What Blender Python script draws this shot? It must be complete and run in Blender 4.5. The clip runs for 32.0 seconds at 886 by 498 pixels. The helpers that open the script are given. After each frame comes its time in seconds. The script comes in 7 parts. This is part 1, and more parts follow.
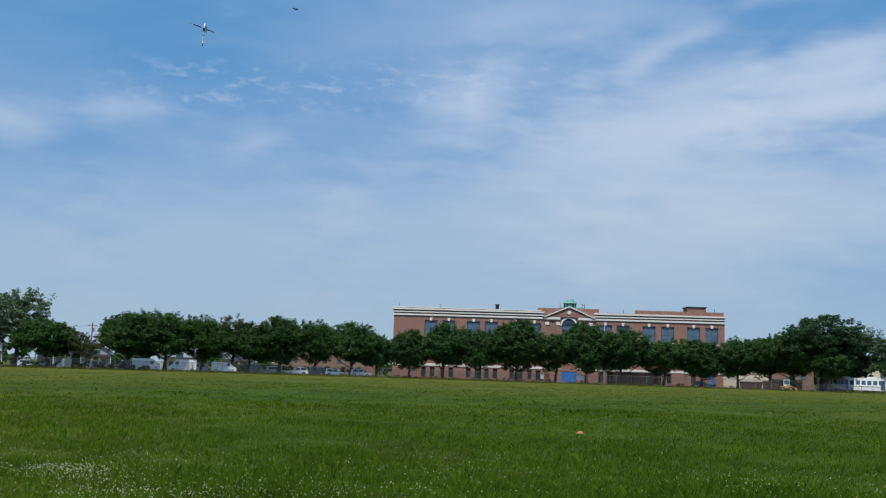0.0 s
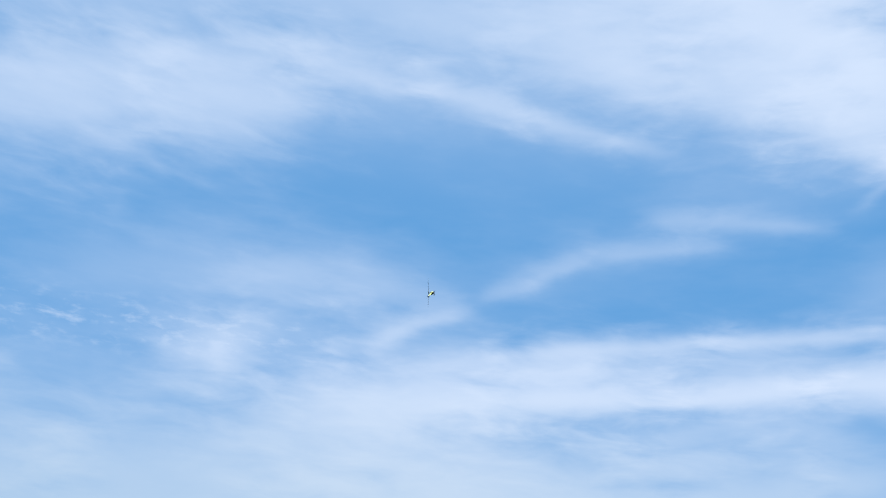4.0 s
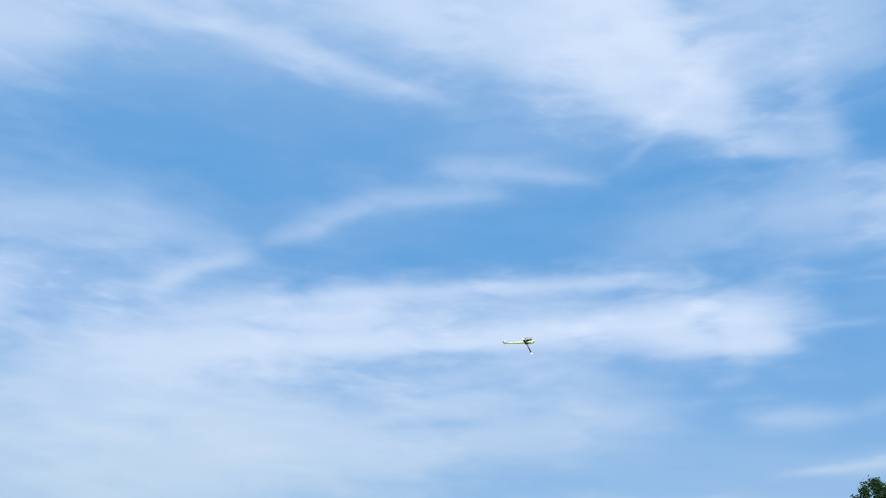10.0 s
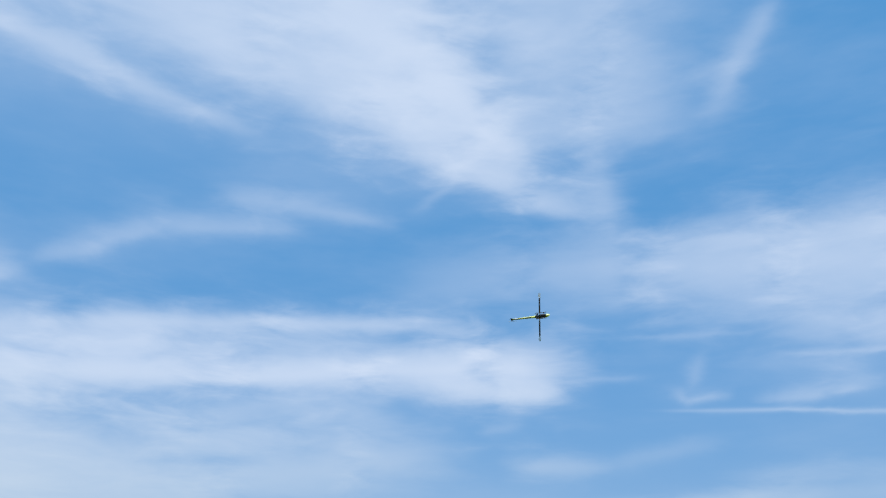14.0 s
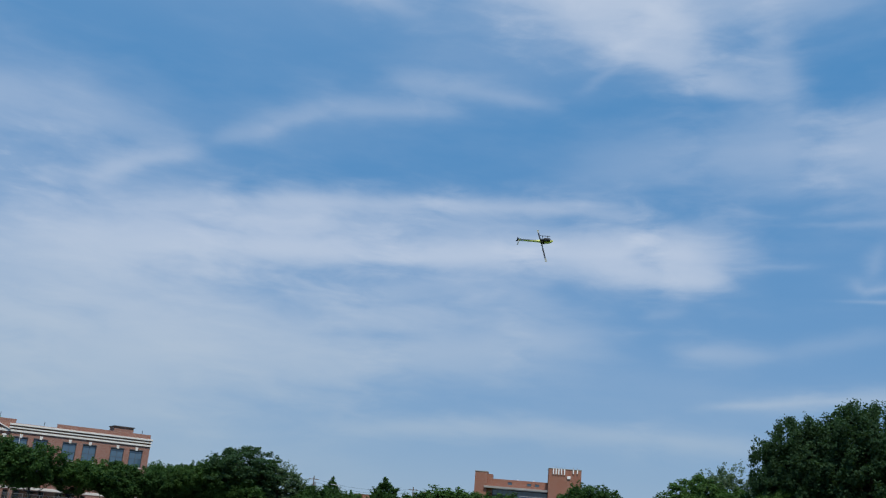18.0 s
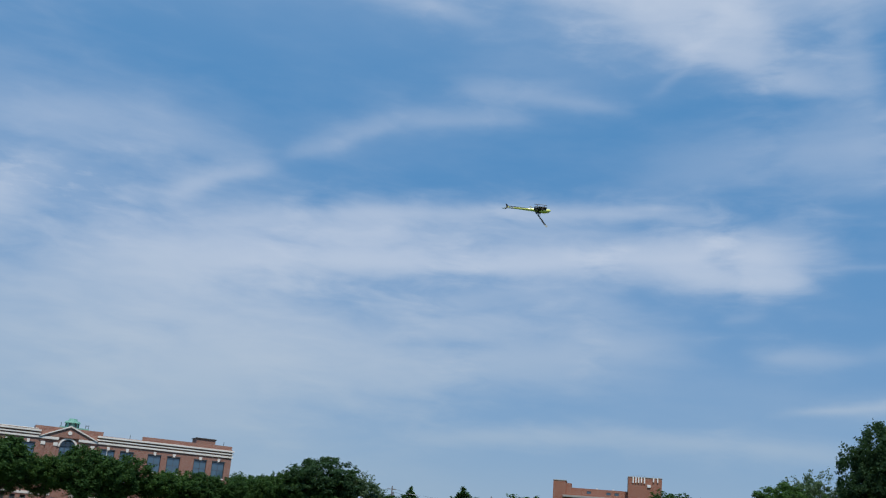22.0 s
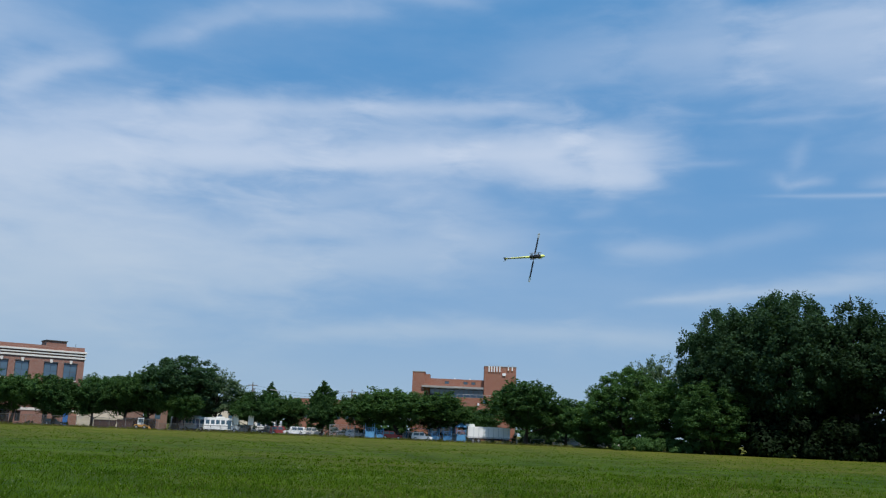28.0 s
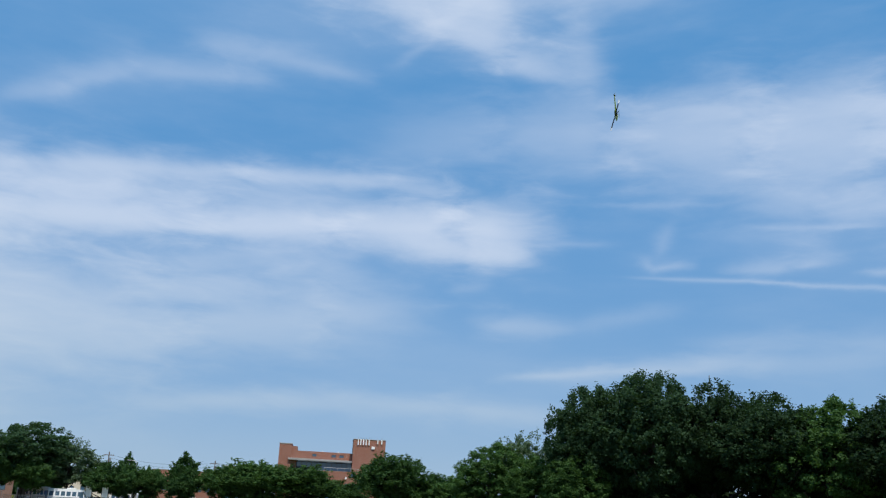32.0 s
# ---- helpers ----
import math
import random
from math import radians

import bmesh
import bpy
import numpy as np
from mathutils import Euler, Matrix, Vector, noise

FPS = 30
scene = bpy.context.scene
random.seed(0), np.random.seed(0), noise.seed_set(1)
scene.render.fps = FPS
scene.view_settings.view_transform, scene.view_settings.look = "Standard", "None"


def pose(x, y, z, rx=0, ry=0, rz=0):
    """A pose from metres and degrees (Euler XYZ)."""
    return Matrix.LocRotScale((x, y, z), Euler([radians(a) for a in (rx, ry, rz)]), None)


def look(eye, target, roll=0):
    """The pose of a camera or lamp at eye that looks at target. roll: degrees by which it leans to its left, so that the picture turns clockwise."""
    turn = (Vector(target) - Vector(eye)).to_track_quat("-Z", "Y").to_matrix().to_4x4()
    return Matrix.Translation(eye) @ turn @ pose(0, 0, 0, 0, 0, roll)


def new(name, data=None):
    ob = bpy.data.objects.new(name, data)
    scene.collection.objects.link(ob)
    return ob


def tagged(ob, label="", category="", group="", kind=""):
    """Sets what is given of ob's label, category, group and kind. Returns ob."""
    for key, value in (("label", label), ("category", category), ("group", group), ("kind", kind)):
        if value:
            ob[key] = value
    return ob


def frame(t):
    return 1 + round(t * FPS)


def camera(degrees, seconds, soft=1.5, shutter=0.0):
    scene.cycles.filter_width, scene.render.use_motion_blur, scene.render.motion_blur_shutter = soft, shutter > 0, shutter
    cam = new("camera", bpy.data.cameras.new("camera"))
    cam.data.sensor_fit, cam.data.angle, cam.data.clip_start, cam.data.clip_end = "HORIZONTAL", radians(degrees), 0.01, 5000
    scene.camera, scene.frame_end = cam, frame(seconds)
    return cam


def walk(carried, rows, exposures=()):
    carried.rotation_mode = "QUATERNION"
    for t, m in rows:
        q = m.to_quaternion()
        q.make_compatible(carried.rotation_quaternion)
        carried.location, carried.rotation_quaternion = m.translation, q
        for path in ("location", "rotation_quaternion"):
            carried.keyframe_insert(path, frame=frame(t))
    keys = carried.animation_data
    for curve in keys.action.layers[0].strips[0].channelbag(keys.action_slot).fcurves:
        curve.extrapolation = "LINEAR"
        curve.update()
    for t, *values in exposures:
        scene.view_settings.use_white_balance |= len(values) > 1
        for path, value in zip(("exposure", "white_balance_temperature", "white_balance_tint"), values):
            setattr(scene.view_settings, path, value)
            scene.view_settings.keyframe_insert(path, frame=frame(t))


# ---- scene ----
FIELD_OF_VIEW = 49.4
EYE = Vector((0.0, 0.0, 1.7))
SUN_HEADING, SUN_LIFT = 172.0, 64.0

cam = camera(FIELD_OF_VIEW, 32.0, soft=1.2)

# seconds, heading, lift and lean (degrees) of the held camera
PAN = [
    (0.0, -29.80, 7.23, 1.77), (0.5, -34.29, 14.60, 2.99), (1.0, -30.95, 18.86, 3.70), (1.5, -22.99, 20.15, 3.23),
    (2.0, -19.91, 24.05, 5.57), (2.5, -14.42, 25.23, 5.42), (4.5, -15.93, 23.41, 5.29), (5.0, -16.12, 24.65, 4.55),
    (5.5, -13.86, 28.65, 3.31), (6.0, -14.40, 27.85, 2.98), (6.5, -13.53, 27.61, 2.57), (7.0, -13.31, 27.25, 2.67),
    (7.5, -12.45, 25.31, 2.22), (8.0, -10.80, 24.02, 2.02), (8.5, -6.33, 24.03, 1.76), (9.0, -2.58, 22.66, 1.27),
    (9.5, -1.45, 21.69, 1.29), (10.0, -1.42, 21.15, 1.37), (10.5, -1.47, 20.51, 0.83), (11.0, 4.11, 24.07, 1.44),
    (11.5, 9.44, 23.42, 1.06), (12.0, 9.98, 24.26, 0.68), (12.5, 10.52, 24.19, 0.49), (13.0, 10.32, 23.78, 2.59),
    (13.5, 11.67, 23.91, 1.15), (15.5, 12.93, 19.46, 1.98), (16.0, 11.50, 16.92, 3.93), (16.5, 9.21, 15.84, 4.23),
    (17.0, 7.70, 15.95, 4.35), (17.5, 4.38, 16.27, 4.71), (18.0, 2.17, 16.27, 4.90), (18.5, 0.38, 16.54, 5.30),
    (19.0, 0.00, 16.31, 5.55), (19.5, -0.88, 15.97, 5.27), (20.0, -2.83, 16.33, 4.97), (20.5, -2.36, 16.81, 5.09),
    (21.0, -1.82, 16.75, 4.50), (21.5, -2.19, 16.84, 4.58), (22.0, -2.33, 16.44, 4.79), (22.5, -2.11, 15.89, 4.56),
    (23.0, -1.30, 15.35, 4.45), (23.5, 1.33, 14.14, 3.97), (24.0, 5.70, 12.67, 2.54), (24.5, 6.86, 13.84, 2.33),
    (25.0, 6.86, 12.55, 2.37), (25.5, 5.82, 12.49, 1.96), (27.5, 6.70, 11.84, 2.52), (28.0, 6.62, 10.81, 2.43),
    (28.5, 7.36, 10.94, 2.44), (29.0, 6.75, 11.30, 2.63), (29.5, 6.80, 12.13, 2.22), (30.0, 7.47, 13.20, 2.45),
    (30.5, 10.40, 14.37, 2.45), (31.0, 9.92, 14.06, 3.03), (31.5, 12.17, 14.74, 2.61), (32.0, 14.00, 15.40, 2.95),
]


def aim(heading, lift):
    """The way to a compass heading (0 is +y, clockwise) and a lift over the horizon."""
    a, e = radians(heading), radians(lift)
    return Vector((math.sin(a) * math.cos(e), math.cos(a) * math.cos(e), math.sin(e)))


def at(heading, metres, z=0.0):
    a = radians(heading)
    return Vector((math.sin(a) * metres, math.cos(a) * metres, z))


EXPOSURES = [(0.0, -0.02), (0.6, 0.0), (1.2, 0.3), (2.0, 0.3), (6.0, 0.35), (10.0, 0.3), (13.5, 0.22), (15.5, 0.0), (16.5, -0.13), (22.5, -0.16), (24.2, -0.03), (28.0, -0.01), (30.0, 0.0), (31.0, 0.1), (32.0, 0.07)]
walk(cam, [(t, look(EYE, EYE + aim(h, e), r)) for t, h, e, r in PAN], EXPOSURES)

# ---- daylight ----
world = bpy.data.worlds.new("daylight")
scene.world = world
world.use_nodes = True
wt = world.node_tree
wt.nodes.clear()


def node(tree, kind, inputs=None, operation="", use_clamp=False, data_type="", smooth=False):
    n = tree.nodes.new(kind)
    if operation:
        n.operation = operation
    if use_clamp:
        n.use_clamp = True
    if data_type:
        n.data_type = data_type
    if smooth:
        n.interpolation_type = "SMOOTHSTEP"
    for k, v in (inputs or {}).items():
        if isinstance(v, bpy.types.NodeSocket):
            tree.links.new(v, n.inputs[k])
        else:
            n.inputs[k].default_value = v
    return n


def calc(tree, op, a, b=0.0, c=0.0, clamp=False):
    return node(tree, "ShaderNodeMath", {0: a, 1: b, 2: c}, operation=op, use_clamp=clamp).outputs[0]


def vec(tree, op, a, b=None, out=0, scale=None):
    ins = {0: a}
    if b is not None:
        ins[1] = b
    if scale is not None:
        ins["Scale"] = scale
    return node(tree, "ShaderNodeVectorMath", ins, operation=op).outputs[out]


# one soft streak of cirrus between two places of the sky, in degrees: its widths and densities differ from side to side and end to end
group = bpy.data.node_groups.new("streak", "ShaderNodeTree")
for name, kind in (("Cover", "NodeSocketFloat"), ("Base", "NodeSocketFloat"), ("P", "NodeSocketVector"), ("Grain", "NodeSocketFloat"), ("A", "NodeSocketVector"), ("B", "NodeSocketVector"), ("Up", "NodeSocketVector"), ("Down", "NodeSocketVector"), ("S", "NodeSocketVector"), ("Ends", "NodeSocketVector")):
    group.interface.new_socket(name, in_out="INPUT", socket_type=kind)
group.interface.new_socket("Cover", in_out="OUTPUT", socket_type="NodeSocketFloat")
gi, go = group.nodes.new("NodeGroupInput"), group.nodes.new("NodeGroupOutput")
# each streak waits for the one before it, which keeps the shader small
turn_by_turn = vec(group, "MULTIPLY_ADD", gi.outputs["Cover"], (1e-6, 1e-6, 0.0))
group.links.new(gi.outputs["P"], turn_by_turn.node.inputs[2])
pa = vec(group, "SUBTRACT", turn_by_turn, gi.outputs["A"])
ab = vec(group, "SUBTRACT", gi.outputs["B"], gi.outputs["A"])
share = calc(group, "DIVIDE", vec(group, "DOT_PRODUCT", pa, ab, out=1), vec(group, "DOT_PRODUCT", ab, ab, out=1))
above = calc(group, "DIVIDE", vec(group, "DOT_PRODUCT", vec(group, "CROSS_PRODUCT", ab, pa), (0, 0, 1), out=1), vec(group, "LENGTH", ab, out=1))
within = calc(group, "MULTIPLY", share, 1.0, clamp=True)


def between(ends):
    """The value at this share of the way, from a pair kept in x and y."""
    pair = node(group, "ShaderNodeSeparateXYZ", {0: gi.outputs[ends]})
    return calc(group, "MULTIPLY_ADD", calc(group, "SUBTRACT", pair.outputs[1], pair.outputs[0]), within, pair.outputs[0])


is_up = calc(group, "GREATER_THAN", above, 0.0)
wide_up, wide_down = between("Up"), between("Down")
wide = calc(group, "MULTIPLY_ADD", calc(group, "SUBTRACT", wide_up, wide_down), is_up, wide_down)
across = calc(group, "POWER", 2.718, calc(group, "MULTIPLY", calc(group, "POWER", calc(group, "DIVIDE", calc(group, "ABSOLUTE", above), wide), 1.8), -0.8))
ends = node(group, "ShaderNodeSeparateXYZ", {0: gi.outputs["Ends"]})
begin = node(group, "ShaderNodeMapRange", {0: share, 1: calc(group, "MULTIPLY", ends.outputs[0], -1.0), 2: ends.outputs[0]}, smooth=True).outputs[0]
finish = node(group, "ShaderNodeMapRange", {0: calc(group, "SUBTRACT", 1.0, share), 1: calc(group, "MULTIPLY", ends.outputs[1], -1.0), 2: ends.outputs[1]}, smooth=True).outputs[0]
fall = calc(group, "MULTIPLY", across, calc(group, "MULTIPLY", begin, finish))
frayed = calc(group, "POWER", fall, gi.outputs["Grain"])
own = calc(group, "MULTIPLY", frayed, between("S"))
cover_out = calc(group, "MULTIPLY_ADD", own, calc(group, "SUBTRACT", 1.0, gi.outputs["Base"]), gi.outputs["Cover"])
group.links.new(cover_out, go.inputs[0])

way = node(wt, "ShaderNodeTexCoord").outputs["Generated"]
sep = node(wt, "ShaderNodeSeparateXYZ", {0: way})
heading_deg = calc(wt, "MULTIPLY", calc(wt, "ARCTAN2", sep.outputs[0], sep.outputs[1]), 57.29578)
lift_deg = calc(wt, "MULTIPLY", calc(wt, "ARCSINE", sep.outputs[2]), 57.29578)
spot = node(wt, "ShaderNodeCombineXYZ", {0: heading_deg, 1: lift_deg, 2: 0.0}).outputs[0]


def cloud_noise(turn, stretch, detail, rough, seed, warp=0.0):
    """Noise drawn out along a direction of the sky (degrees over the level)."""
    v = node(wt, "ShaderNodeMapping", {"Vector": spot, "Location": (seed, seed * 0.7, seed * 1.3), "Rotation": (0, 0, radians(-turn)), "Scale": (*stretch, 1)}).outputs[0]
    return node(wt, "ShaderNodeTexNoise", {"Vector": v, "Scale": 1.0, "Detail": detail, "Roughness": rough, "Distortion": warp})


def drift(turn, seed):
    """How the wind frays the clouds that lie along a direction: the warped place, and the exponent of their edges."""
    bend = vec(wt, "SUBTRACT", cloud_noise(turn, (0.13, 0.26), 3.0, 0.55, seed).outputs["Color"], (0.5, 0.5, 0.5))
    fray = vec(wt, "SUBTRACT", cloud_noise(turn, (0.5, 1.0), 6.0, 0.6, seed + 4).outputs["Color"], (0.5, 0.5, 0.5))
    moved = vec(wt, "ADD", spot, vec(wt, "MULTIPLY", bend, (1.2, 0.45, 0)))
    moved = vec(wt, "ADD", moved, vec(wt, "MULTIPLY", fray, (0.75, 0.4, 0)))
    comb = cloud_noise(turn, (0.22, 0.75), 6.0, 0.54, seed + 9, 0.3).outputs[0]
    edge = calc(wt, "POWER", 2.718, calc(wt, "MULTIPLY", calc(wt, "SUBTRACT", 0.5, comb), 2.8))
    return moved, edge


DRIFTS = {0: drift(2.0, 3.1), -1: drift(-27.0, 17.7), 1: drift(24.0, 31.3)}
veil_noise = cloud_noise(3.0, (0.045, 0.16), 6.0, 0.55, 1.4).outputs[0]
cover = node(wt, "ShaderNodeMapRange", {0: veil_noise, 1: 0.36, 2: 0.74, 3: 0.0, 4: 0.16}, smooth=True).outputs[0]
high = node(wt, "ShaderNodeMapRange", {0: lift_deg, 1: 23.0, 2: 33.0, 3: 0.0, 4: 0.2}, smooth=True).outputs[0]
side = node(wt, "ShaderNodeMapRange", {0: heading_deg, 1: 24.0, 2: 2.0, 3: 0.0, 4: 1.0}, smooth=True).outputs[0]
cover = calc(wt, "MULTIPLY_ADD", high, side, cover)


def cirrus(*bends):
    """A cloud streak through places of the sky: heading, lift, width above and below (degrees), density."""
    global cover
    base, last = cover, len(bends) - 2
    spans = [math.dist(a[:2], b[:2]) for a, b in zip(bends, bends[1:])]
    for i, (a, b) in enumerate(zip(bends, bends[1:])):
        slope = math.degrees(math.atan2(b[1] - a[1], b[0] - a[0]))
        moved, edge = DRIFTS[-1 if slope < -13 else 1 if slope > 13 else 0]
        fade = []
        for k, free, own in ((i - 1, i == 0, a), (i + 1, i == last, b)):
            soft = max(2.0 * max(own[2], own[3]), 0.35 * spans[i]) if free else 0.35 * min(spans[i], spans[k])
            fade.append(min(0.6, max(0.03, soft / spans[i])))
        n = node(wt, "ShaderNodeGroup")
        n.node_tree = group
        for key, value in (("A", (a[0], a[1], 0)), ("B", (b[0], b[1], 0)), ("Up", (a[2], b[2], 0)), ("Down", (a[3], b[3], 0)), ("S", (a[4], b[4], 0)), ("Ends", (*fade, 0))):
            n.inputs[key].default_value = value
        wt.links.new(cover, n.inputs["Cover"])
        wt.links.new(base, n.inputs["Base"])
        thin = max(a[2], a[3], b[2], b[3]) < 0.16
        wt.links.new(spot if thin else moved, n.inputs["P"])
        wt.links.new(edge, n.inputs["Grain"])
        cover = n.outputs[0]


cirrus((-61.0, 4.8, 3.81, 7.97, 0.45), (-50.4, 6.3, 3.81, 7.62, 0.5), (-36.4, 8.2, 3.81, 7.97, 0.52), (-21.5, 8.4, 3.47, 7.97, 0.48), (-5.8, 7.8, 2.77, 6.93, 0.4))
cirrus((-22.8, 11.5, 2.08, 2.43, 0.42), (-14.3, 11.5, 1.91, 2.08, 0.36), (-3.7, 11.4, 1.04, 1.39, 0.36), (3.0, 12.5, 0.9, 1.04, 0.42))
cirrus((-22.3, 7.5, 3.12, 3.12, 0.62), (-10.9, 8.5, 2.6, 2.25, 0.6), (-0.9, 9.4, 2.08, 1.56, 0.55), (7.2, 10.9, 1.91, 1.56, 0.55), (12.6, 11.5, 1.21, 1.39, 0.35))
cirrus((-48.2, 33.9, 5.2, 3.81, 0.4), (-29.1, 38.6, 4.85, 3.81, 0.45), (-12.2, 36.6, 2.77, 2.08, 0.42), (-0.2, 34.0, 2.08, 1.39, 0.34))
cirrus((-45.4, 26.3, 2.43, 2.77, 0.33), (-34.6, 29.4, 2.08, 2.43, 0.35), (-24.9, 31.3, 1.73, 1.73, 0.28))
cirrus((-59.8, 23.2, 2.43, 2.43, 0.33), (-47.4, 26.6, 2.08, 2.43, 0.4), (-36.8, 29.4, 2.43, 2.77, 0.42), (-25.5, 31.7, 2.43, 2.43, 0.4))
cirrus((-29.7, 16.2, 2.77, 2.08, 0.34), (-20.7, 17.4, 1.73, 1.39, 0.24), (-11.7, 18.3, 1.39, 1.04, 0.2))
cirrus((-28.7, 11.5, 2.43, 3.47, 0.5), (-18.3, 11.9, 1.73, 3.47, 0.42), (-6.8, 10.3, 1.39, 3.12, 0.36))
cirrus((-39.9, 18.0, 2.43, 3.12, 0.22), (-27.7, 21.3, 2.08, 2.43, 0.2), (-17.1, 22.4, 1.73, 2.08, 0.16))
cirrus((-23.2, 14.6, 1.56, 1.56, 0.4), (-11.7, 16.1, 1.39, 1.39, 0.4), (-0.1, 17.2, 1.39, 1.39, 0.4), (10.4, 17.8, 1.21, 1.04, 0.4))
cirrus((-17.6, 16.5, 0.62, 0.83, 0.35), (-10.2, 17.8, 0.76, 0.69, 0.5), (1.6, 18.9, 0.69, 0.55, 0.62), (10.3, 19.0, 0.62, 0.42, 0.5), (14.2, 18.6, 0.42, 0.28, 0.24))
cirrus((-21.8, 13.7, 1.39, 1.25, 0.5), (-11.6, 15.0, 1.11, 0.9, 0.7), (-1.3, 15.5, 1.04, 0.69, 0.88), (7.6, 16.3, 1.04, 1.04, 0.86), (14.6, 16.6, 1.52, 1.52, 0.95), (19.5, 16.7, 1.39, 1.59, 0.9))
cirrus((11.5, 15.7, 0.55, 0.62, 0.5), (15.9, 15.2, 0.69, 0.55, 0.75), (19.0, 15.1, 0.62, 0.49, 0.7))
cirrus((19.9, 15.9, 0.28, 0.28, 0.28), (24.5, 15.9, 0.21, 0.21, 0.12))
cirrus((-26.6, 12.4, 1.39, 1.73, 0.34), (-18.2, 14.5, 0.69, 1.25, 0.36), (-11.6, 16.7, 1.52, 1.04, 0.42), (-4.9, 18.2, 1.25, 1.25, 0.55))
cirrus((-22.5, 12.6, 1.04, 1.39, 0.34), (-13.3, 14.8, 0.9, 1.04, 0.45), (-5.1, 15.8, 1.25, 1.18, 0.6))
cirrus((-30.9, 15.5, 1.25, 1.73, 0.4), (-28.2, 17.0, 1.18, 2.08, 0.5), (-25.7, 16.8, 1.25, 2.08, 0.4))
cirrus((-57.8, 12.9, 1.04, 1.52, 0.5), (-52.8, 13.1, 0.9, 1.04, 0.55))
cirrus((-50.6, 14.3, 0.55, 0.76, 0.4), (-46.5, 14.5, 0.62, 0.55, 0.4))
cirrus((-42.6, 12.6, 0.69, 0.69, 0.35), (-39.8, 13.2, 0.69, 0.69, 0.4))
cirrus((-19.2, 17.6, 0.55, 0.55, 0.18), (-14.6, 19.9, 0.42, 0.35, 0.2))
cirrus((-18.8, 17.5, 0.49, 0.62, 0.3), (-16.9, 18.9, 0.55, 0.49, 0.24), (-13.7, 19.9, 0.49, 0.35, 0.2))
cirrus((8.5, 21.1, 1.52, 1.18, 0.14), (17.1, 22.3, 1.94, 1.66, 0.34), (24.9, 22.4, 1.8, 2.15, 0.55), (33.0, 21.6, 2.77, 2.56, 0.62), (39.8, 21.3, 2.84, 2.91, 0.64), (46.6, 20.9, 3.12, 3.12, 0.55))
cirrus((27.7, 23.5, 0.62, 0.83, 0.3), (35.0, 23.3, 0.49, 1.04, 0.35), (41.2, 23.2, 0.49, 1.25, 0.4))
cirrus((32.2, 18.8, 1.04, 1.04, 0.3), (36.3, 17.8, 0.76, 0.83, 0.36), (41.8, 17.2, 1.04, 0.9, 0.4))
cirrus((32.5, 16.8, 0.17, 0.14, 0.16), (39.5, 16.4, 0.17, 0.14, 0.28))
cirrus((22.8, 18.3, 0.17, 0.17, 0.14), (30.6, 18.2, 0.17, 0.17, 0.14))
cirrus((26.9, 15.2, 0.49, 0.49, 0.24), (27.8, 17.2, 0.49, 0.42, 0.18))
cirrus((25.7, 15.2, 0.49, 0.42, 0.14), (26.9, 14.5, 0.28, 0.24, 0.32), (29.0, 14.7, 0.24, 0.24, 0.32))
cirrus((31.4, 14.3, 0.35, 0.21, 0.28), (34.6, 14.4, 0.69, 0.35, 0.4), (37.0, 14.7, 0.76, 0.35, 0.35))
cirrus((30.2, 16.3, 0.49, 0.42, 0.11), (36.2, 16.0, 0.49, 0.42, 0.13))
cirrus((25.6, 14.0, 0.1, 0.1, 0.24), (32.7, 13.7, 0.14, 0.14, 0.4), (38.1, 13.2, 0.17, 0.17, 0.36), (43.6, 12.5, 0.14, 0.14, 0.24))
cirrus((38.4, 14.0, 0.17, 0.21, 0.36), (41.5, 13.8, 0.17, 0.21, 0.28))
cirrus((14.4, 13.0, 0.31, 0.28, 0.16), (16.8, 13.4, 0.35, 0.28, 0.16))
cirrus((16.7, 11.1, 0.55, 0.69, 0.24), (20.9, 10.9, 0.55, 0.49, 0.16))
cirrus((21.6, 10.8, 0.42, 0.42, 0.1), (27.5, 11.9, 0.42, 0.42, 0.11))
cirrus((-7.1, 12.7, 0.42, 0.42, 0.16), (-4.2, 12.9, 0.42, 0.42, 0.2))
cirrus((6.8, 14.5, 0.35, 0.28, 0.2), (9.1, 14.5, 0.35, 0.28, 0.2))
cirrus((-2.7, 13.1, 0.69, 1.04, 0.3), (5.1, 14.7, 0.9, 1.18, 0.36), (8.6, 13.6, 0.62, 0.83, 0.26))
cirrus((-3.6, 5.1, 0.55, 0.49, 0.27), (4.0, 5.9, 0.62, 0.62, 0.4), (9.4, 5.9, 0.62, 0.62, 0.3))
cirrus((8.7, 6.1, 0.49, 0.62, 0.4), (14.7, 6.0, 0.69, 0.76, 0.55), (21.5, 5.7, 0.62, 0.55, 0.4))
cirrus((18.6, 8.1, 0.21, 0.24, 0.32), (23.7, 8.4, 0.49, 0.31, 0.38), (29.2, 8.9, 0.69, 0.42, 0.3), (33.1, 9.1, 0.69, 0.42, 0.2))
cirrus((-1.2, 5.4, 0.55, 0.49, 0.24), (7.0, 6.0, 0.55, 0.55, 0.24))
cirrus((18.6, 8.0, 0.17, 0.24, 0.34), (24.9, 8.6, 0.35, 0.28, 0.34), (31.3, 9.0, 0.83, 0.62, 0.3), (40.1, 9.3, 0.9, 0.76, 0.28))
cirrus((16.8, 10.9, 0.55, 0.62, 0.28), (21.1, 11.1, 0.49, 0.49, 0.19))
cirrus((21.6, 11.2, 0.35, 0.35, 0.1), (27.9, 12.2, 0.35, 0.35, 0.13))
